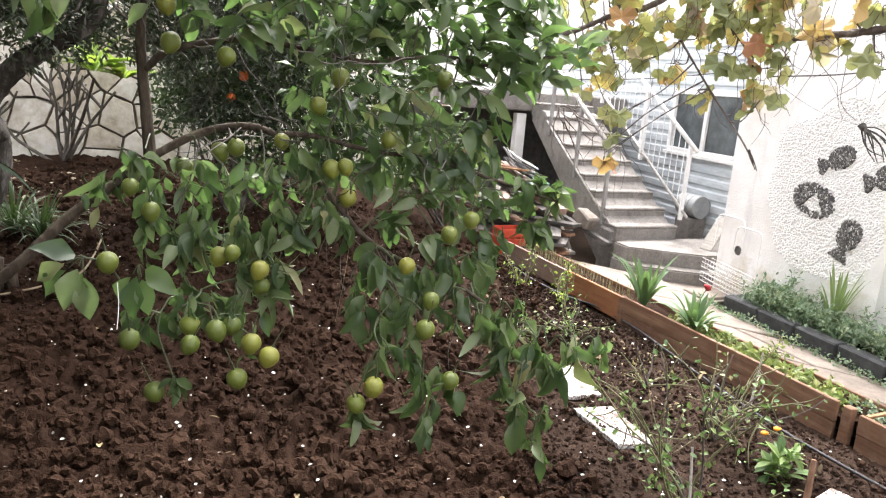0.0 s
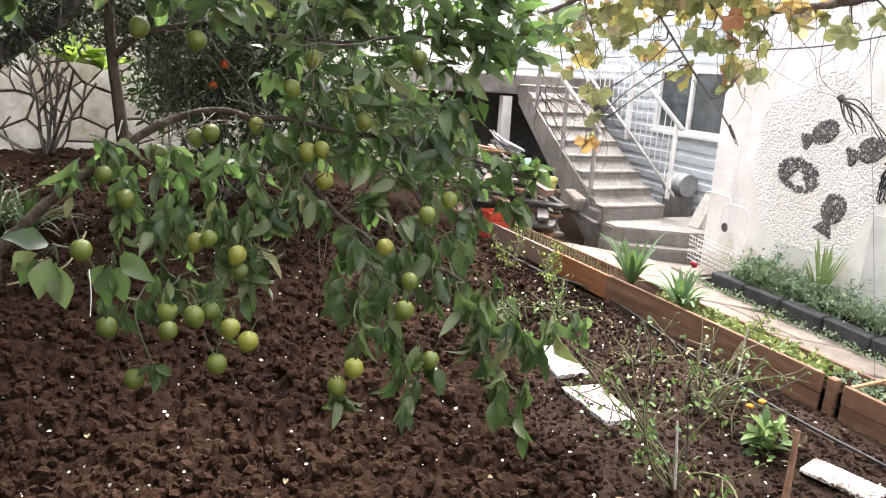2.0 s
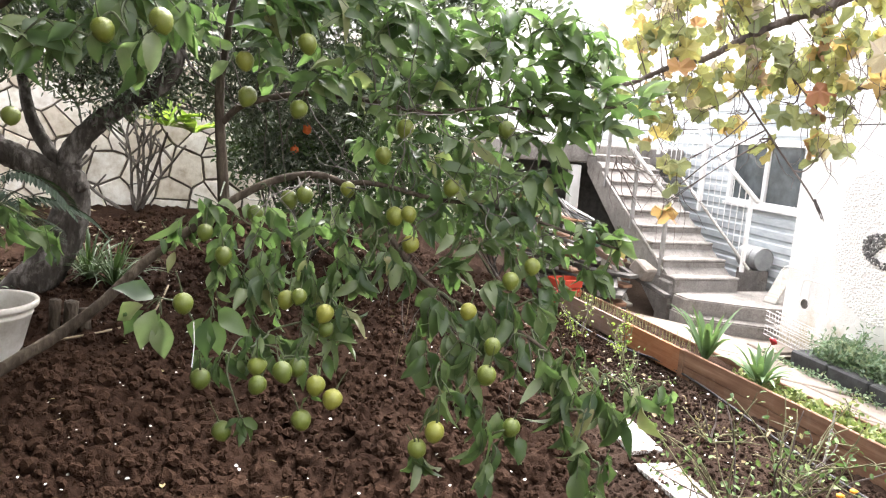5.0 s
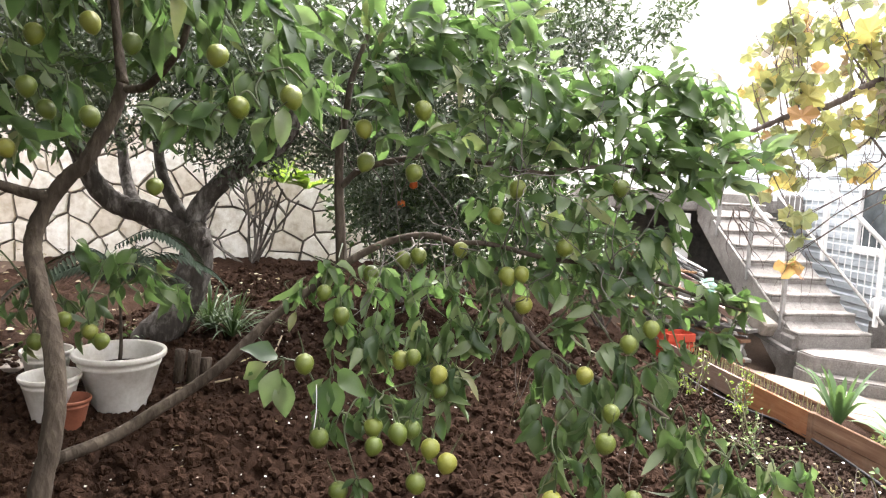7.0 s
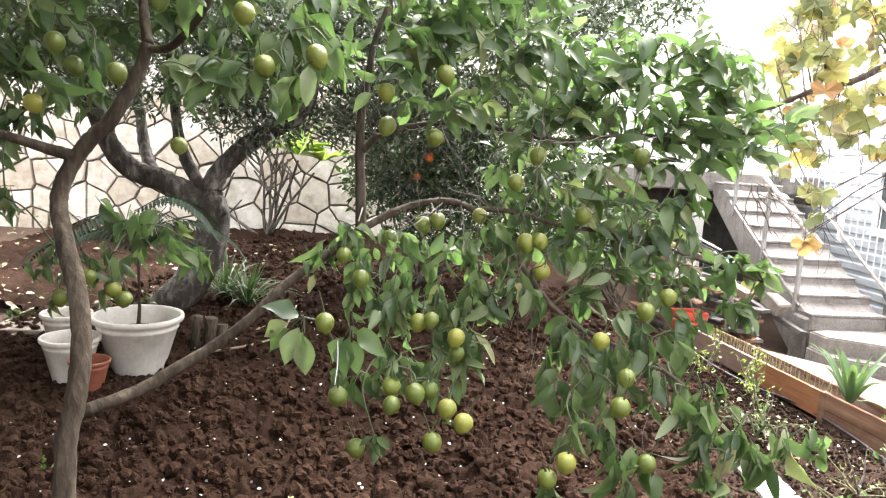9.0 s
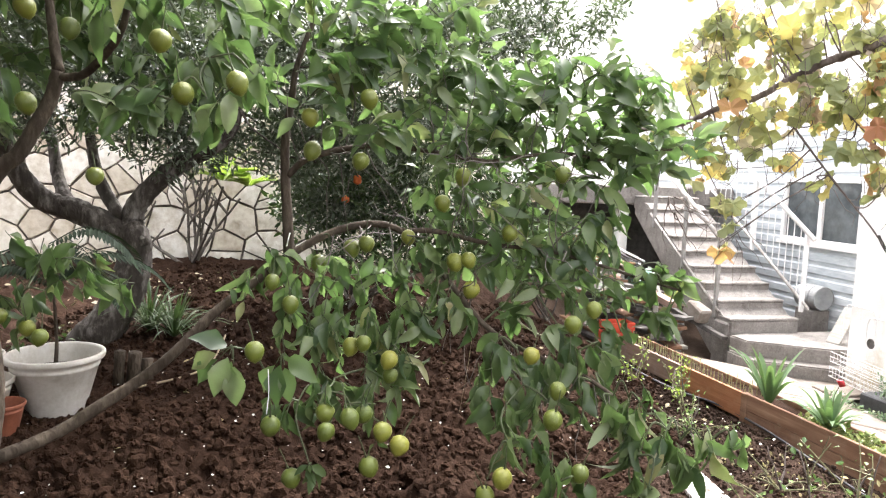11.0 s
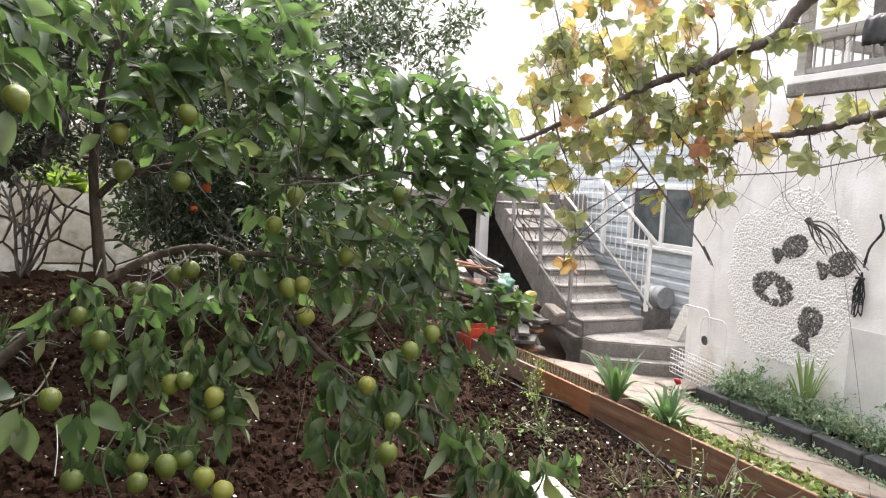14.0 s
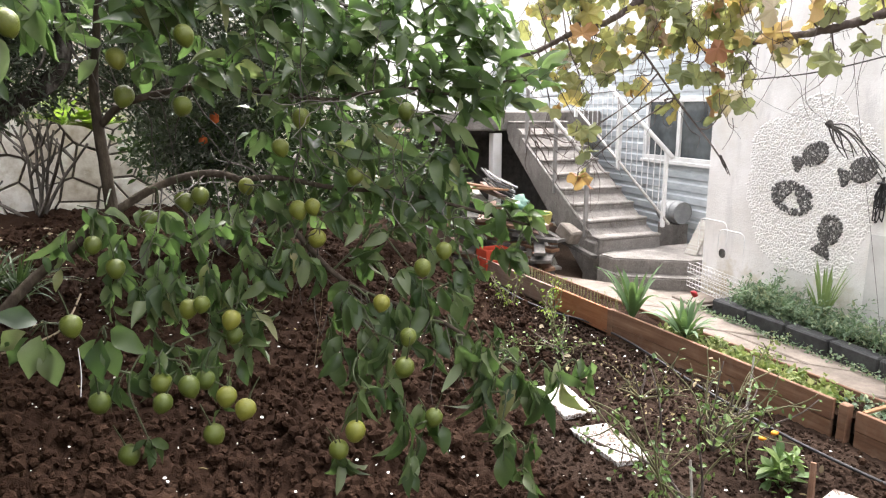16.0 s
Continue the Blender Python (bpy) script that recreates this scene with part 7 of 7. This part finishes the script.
VINE_RIGHT = [(1.88, 3.46, 2.33, 0.088), (1.95, 3.4, 2.34, 0.063), (2.06, 3.31, 2.37, 0.093), (2.1, 3.27, 2.26, 0.077), (2.02, 3.35, 2.18, 0.044), (1.95, 3.41, 2.14, 0.044), (1.74, 3.56, 2.17, 0.057), (1.83, 3.5, 2.16, 0.047), (1.64, 3.64, 2.08, 0.044), (2.18, 3.19, 2.35, 0.108), (2.25, 3.13, 2.23, 0.092), (1.83, 3.47, 2.73, 0.111), (1.97, 3.35, 2.85, 0.143)]


def vine():
    vi = thing("grape_vine", "autumn grape vine with yellow, green and russet leaves", "vine")
    lines = []
    for k, (pts, r0, r1) in enumerate(((VINE_A, 0.024, 0.014), (VINE_B, 0.032, 0.011), (VINE_C, 0.0065, 0.004), (VINE_D, 0.006, 0.003))):
        limb("cane", pts, r0, r1, VINE_BARK, vi, 9, 12, 0.13, k)
        lines.append(smooth_line(pts, 6))
    v, f = vine_leaf()
    ms, tw = [], Bag()
    for spots, dens in ((VINE_OVER, 6.5), (VINE_FRINGE, 6.5), ([(x + 0.1, y + 0.35, z + 0.05, r) for x, y, z, r in VINE_OVER], 3), (VINE_RIGHT, 6)):
        for cx, cy, cz, r in spots:
            c = np.array((cx, cy, cz))
            root = nearest(c, lines)
            ln = smooth_line([root, (root + c) / 2 + unit(1)[0] * 0.05, c], 4)
            a, q = tube_arrays(ln, np.linspace(0.005, 0.002, len(ln)), 5)
            tw.put(a, q)
            n = max(2, round(dens * (r / 0.12) ** 2))
            w = unit(1)[0] * r
            side = smooth_line([ln[-4], c + w * 0.4, c + w + (0, 0, -0.02)], 4)
            a, q = tube_arrays(side, np.linspace(0.003, 0.0014, len(side)), 5)
            tw.put(a, q)
            p = c + unit(n) * r * rng.random((n, 1)) ** 0.5
            d = unit(n) * (1, 1, 0.4) - (0, 0, 0.75)
            ms.append(frames(p, d, unit(n) * 1.1 + (0, -0.45, 0.4), 0.075 + 0.105 * rng.random(n) ** 1.2))
            for i in range(n):
                o = nearest(p[i] + unit(1)[0] * 0.05, [ln, side])
                a, q = tube_arrays([o, (o + p[i]) / 2 + unit(1)[0] * 0.015 + (0, 0, 0.012), p[i]], [0.0016, 0.0013, 0.001], 4)
                tw.put(a, q)
    # bare dry shoots that hang below the leaves
    dry = Bag()
    for cx, cy, cz, r in VINE_OVER + VINE_FRINGE + VINE_RIGHT:
        for _ in range(3):
            p = np.array((cx, cy, cz)) + unit(1)[0] * r
            line, d = [p], np.array((0.0, 0.0, -1.0))
            for i in range(rng.integers(3, 7)):
                d = d + unit(1)[0] * 0.55
                d /= np.linalg.norm(d)
                line.append(line[-1] + d * 0.06)
            a, q = tube_arrays(smooth_line(line, 3), np.linspace(0.0022, 0.0010, 3 * (len(line) - 1) + 1), 4)
            dry.put(a, q)
    for k in range(9):
        p = np.array((0.66, 4.4, 1.72)) + unit(1)[0] * 0.06
        line, d = [p], np.array((0.25, 0.0, -0.85)) + unit(1)[0] * 0.5
        for i in range(6):
            d = d + unit(1)[0] * 0.5 + (0.08, 0, 0)
            d /= np.linalg.norm(d)
            line.append(line[-1] + d * 0.055)
        a, q = tube_arrays(smooth_line(line, 3), np.linspace(0.0042, 0.0016, 19), 4)
        dry.put(a, q)
    tagged(dry.obj("dry_shoot", VINE_BARK, vi, "bare dry brown shoots"), kind="stuff")
    tw.obj("shoot", VINE_BARK, vi)["kind"] = "stuff"
    ms = np.vstack(ms)
    order = np.argsort(ms[:, 1, 3])
    first = None
    for i in order[:250]:
        mm = Matrix(ms[i].tolist())
        if first is None:
            first = obj("leaf", v, f, VINE_LEAF_ONE, vi, m=mm)
        else:
            share("leaf", first, vi, mm)
    Bag().many(v, f, ms[order[250:]]).obj("leaves", VINE_LEAF, vi)["kind"] = "stuff"
    return vi


VINE = vine()


# ---- distance: a pale hillside beyond the garden ----
def hillside():
    bm = bmesh.new()
    bmesh.ops.create_grid(bm, x_segments=60, y_segments=16, size=1.0)
    for v in bm.verts:
        x, y = v.co.x * 160, 90 + v.co.y * 50
        v.co = Vector((x, y, -8 + (v.co.y + 1) * 25 + 3.5 * noise.noise(Vector((x * 0.02, y * 0.02, 0))) + 0.9 * noise.noise(Vector((x * 0.15, y * 0.15, 2)))))
    tagged(part("backdrop", bm, HAZE, smooth=True), "pale hillside far beyond the garden, haze put into its colour", "hillside", kind="structure")


# scrub colour greyed and paled to carry the haze of distance
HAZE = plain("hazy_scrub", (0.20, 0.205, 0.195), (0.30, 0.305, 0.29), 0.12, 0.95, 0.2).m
hillside()


# ---- hanging cords, wires and dry tendrils ----
KNOT_AT = (1.944, 3.4, 1.791)
KNOT_END = (2.054, 3.38, 1.653)
KNOT_THREADS = [(1.76, 3.45, 2.01), (1.89, 3.45, 2.02), (1.99, 3.45, 2.05), (2.12, 3.45, 2.08), (1.51, 3.45, 1.97)]
WIRE_RUNS = (((1.6, 3.75, 2.0), (2.17, 3.1, 2.13), "thin trellis wire strung before the white wall"), ((0.79, 6.01, 1.94), (1.85, 4.07, 2.08), "thin trellis wire strung before the stairs"))
KNOT_ARC = (2.236, 3.4, 1.544)


def tendrils():
    """A knot of dry vine stems that hangs from the wires by thin threads."""
    t = part("dry_tendril", bmesh.new(), CHARRED, VINE, "dark knot of dry vine stems hanging by threads")
    knot = np.array(KNOT_AT)
    for k, q in enumerate(KNOT_THREADS):
        v, f = tube_arrays(smooth_line([knot, (knot + q) / 2 + (0, 0, -0.03), q], 5), 0.0008, 4)
        obj("thread", v, f, WIRE, t)
    end = np.array(KNOT_END)
    for k in range(6):
        a = knot + unit(1)[0] * 0.012
        e = end + unit(1)[0] * 0.035
        v, f = tube_arrays(smooth_line([a, (a + e) / 2 + unit(1)[0] * 0.035, e], 6), [0.0045 - 0.0002 * i for i in range(13)], 6, 0.15, k)
        obj("stem", v, f, CHARRED, t)
    for k in range(3):
        a, e = knot + unit(1)[0] * 0.01, np.array(KNOT_ARC) + unit(1)[0] * 0.03
        v, f = tube_arrays(smooth_line([a, a * 0.6 + e * 0.4 + (0, 0, 0.035 + 0.02 * k), e], 7), np.linspace(0.0045, 0.0025, 15), 6, 0.15, k + 9)
        obj("stem", v, f, CHARRED, t)
    v, f = lump(2, 2)
    obj("knot", v * 0.018 + knot, f, CHARRED, t)
    # a small dark bundle at the end of the long hanging rod
    end = np.array(VINE_C[-1])
    for k in range(4):
        a = end + unit(1)[0] * 0.006 + (-0.02, 0, 0.04)
        e = end + unit(1)[0] * 0.010 + (0.035, 0, -0.06)
        v, f = tube_arrays(smooth_line([a, (a + e) / 2 + unit(1)[0] * 0.006, e], 5), np.linspace(0.004, 0.002, 11), 5, 0.15, k)
        obj("stem", v, f, CHARRED, t)


def cable_coil():
    c = thing("cable_coil", "black cable coiled and hung on the white wall", "cable", HOUSE)
    for k in range(8):
        drop, w, lean = rng.uniform(0.20, 0.34), rng.uniform(0.018, 0.05), rng.uniform(-0.02, 0.05)
        line = [(-0.245 + rng.uniform(-0.012, 0.005), -2.71 + lean * (1 - math.cos(s)) / 2 + w * math.sin(s) * (1 - math.cos(s)) / 2, 1.36 - drop * (1 - math.cos(s)) / 2) for s in np.linspace(0, 2 * math.pi, 24)]
        v, f = tube_arrays(line, 0.005, 6)
        obj("loop", v, f, BLACK, c, smooth=True)
    v, f = tube_arrays([(-0.262, -2.745, 1.315), (-0.268, -2.71, 1.322), (-0.262, -2.675, 1.315)], 0.011, 6)
    obj("tie", v, f, BLACK, c)
    v, f = tube_arrays(smooth_line([(-0.25, -2.72, 1.40), (-0.26, -2.76, 1.55), (-0.25, -2.84, 1.68), (-0.24, -2.80, 1.80)], 5), 0.009, 6, 0.2, 4)
    obj("tail", v, f, BLACK, c)
    v, f = tube_arrays([(-0.22, -2.72, 1.44), (-0.27, -2.72, 1.45)], 0.006, 6)
    obj("hook", v, f, GREY_PAINT, c)


def wires():
    for a, b, lab in WIRE_RUNS:
        a, b = np.array(a), np.array(b)
        v, f = tube_arrays(smooth_line([a, (a + b) / 2 - (0, 0, 0.03), b], 8), 0.0035, 5)
        tagged(obj("wire", v, f, WIRE), lab, "wire")


tendrils()
cable_coil()
wires()


def pale_hose():
    line = smooth_line(PALE_RUN, 6)
    v, f = tube_arrays(line, 0.008, 7)
    return tagged(obj("garden_hose", v, f, DRY_TWIG, smooth=True), "pale garden hose lying across the soil", "hose")


def cord(a, b, label, mat):
    """A thread pulled almost straight between two points."""
    a, b = np.array(a), np.array(b)
    v, f = tube_arrays(smooth_line([a, (a + b) / 2 + (0.004, 0, 0), b], 4), 0.0011, 5)
    return tagged(obj("cord", v, f, mat), label, "cord")


PALE_RUN = [(x, y, float(rise(x, y)) + 0.035) for x, y in ((-3.02, 4.12), (-2.86, 4.30), (-2.72, 4.50), (-2.66, 4.72), (-2.74, 5.05), (-2.86, 5.40))]
pale_hose()
cord((-0.76, 1.56, 1.32), (-0.75, 1.53, 1.21), "thin white cord hanging from a lemon twig", WHITE_PAINT)
cord((-0.32, 2.37, 1.33), (-0.35, 2.28, 1.00), "dry straw-coloured thread hanging from a lemon branch", DRY_TWIG)
cord((2.47, 3.46, 0.2), (2.06, 3.46, 2.07), "thin dark string stretched up from the trough to the trellis", WIRE)
herb_mat("ground_weeds", "small green weeds in the soil near the pots", [(-3.10, 3.56, 0.03, 0.12), (-3.50, 3.77, 0.05, 0.15), (-3.53, 3.35, 0.05, 0.25)], 260, 0.05, HERB_LEAF, 0.12)
herb_mat("ground_weeds", "low green weeds round the back pots", [(-4.1, 4.0, 0.2, 0.3), (-4.6, 4.3, 0.25, 0.4), (-3.9, 4.9, 0.3, 0.3)], 500, 0.06, SHRUB_LEAF, 0.22)


def leaf_litter():
    """Pale fallen leaves and scraps on the far ground by the stone wall."""
    v, f = leaf_shape(0.6, 0.3, 0.15, 0.5, 3)
    n = 480
    x, y = rng.uniform(-7.0, -3.6, n), rng.uniform(3.6, 7.4, n)
    keep = (x * 0.42 - y * 0.907 > -8.6 - 0.4) & (np.hypot(x + 3.75, y - 5.2) > 0.35)
    x, y = x[keep], y[keep]
    n = len(x)
    p = np.stack([x, y, rise(x, y) + soil_height(x, y) + 0.022], 1)
    bag = Bag().many(v, f, frames(p, unit(n) * (1, 1, 0.25), unit(n) * 0.5 + (0, 0, 1), 0.03 + 0.06 * rng.random(n)))
    tagged(bag.obj("leaf_litter", LITTER), "pale yellowish fallen leaves on the far soil", "leaves", kind="stuff")
    n = 130
    x, y = rng.uniform(-0.5, 1.6, n), rng.uniform(4.6, 7.2, n)
    keep = x < bed_edge(y) - 0.1
    x, y = x[keep], y[keep]
    n = len(x)
    p = np.stack([x, y, rise(x, y) + soil_height(x, y) * 0.6 + 0.02], 1)
    bag = Bag().many(v, f, frames(p, unit(n) * (1, 1, 0.25), unit(n) * 0.5 + (0, 0, 1), 0.02 + 0.05 * rng.random(n)))
    tagged(bag.obj("leaf_litter", LITTER), "pale fallen leaves on the soil near the trough", "leaves", kind="stuff")


LITTER = leafy("leaf_litter", ((0.0, (0.14, 0.10, 0.06)), (0.5, (0.22, 0.18, 0.10)), (1.0, (0.38, 0.34, 0.26))), 0.7, 0.1).m
leaf_litter()
bm = wobble(one_box((-0.28, -0.16, 0.0), (0.28, 0.16, 0.035), 0.006), 0.01, 4)
tagged(part("flagstone", bm, PAVING, m=pose(-4.35, 4.05, float(rise(-4.35, 4.05)) + 0.0, 0, 0, 22)), "pale flat stone lying in the soil behind the pots", "stone")
herb_mat("ground_weeds", "small seedlings in the tilled soil by the lemon trunk", [(-3.02, 3.47, 0.02, 0.05), (-3.0, 3.4, 0.02, 0.06)], 26, 0.06, HERB_LEAF, 0.16)
herb_mat("ground_weeds", "small seedlings in the tilled soil by the lemon trunk", [(-2.98, 2.73, 0.02, 0.08), (-2.9, 2.66, 0.02, 0.08)], 34, 0.06, HERB_LEAF, 0.18)
bm = wobble(one_box((-0.17, -0.085, 0.0), (0.17, 0.085, 0.022), 0.004), 0.005, 4)
tagged(part("stepping_tile", bm, MARBLE, m=pose(2.05, 2.93, 0.015, 0, 0, -50)), "pale stained tile half sunk in soil by a stake", "tile", "tiles in the soil")
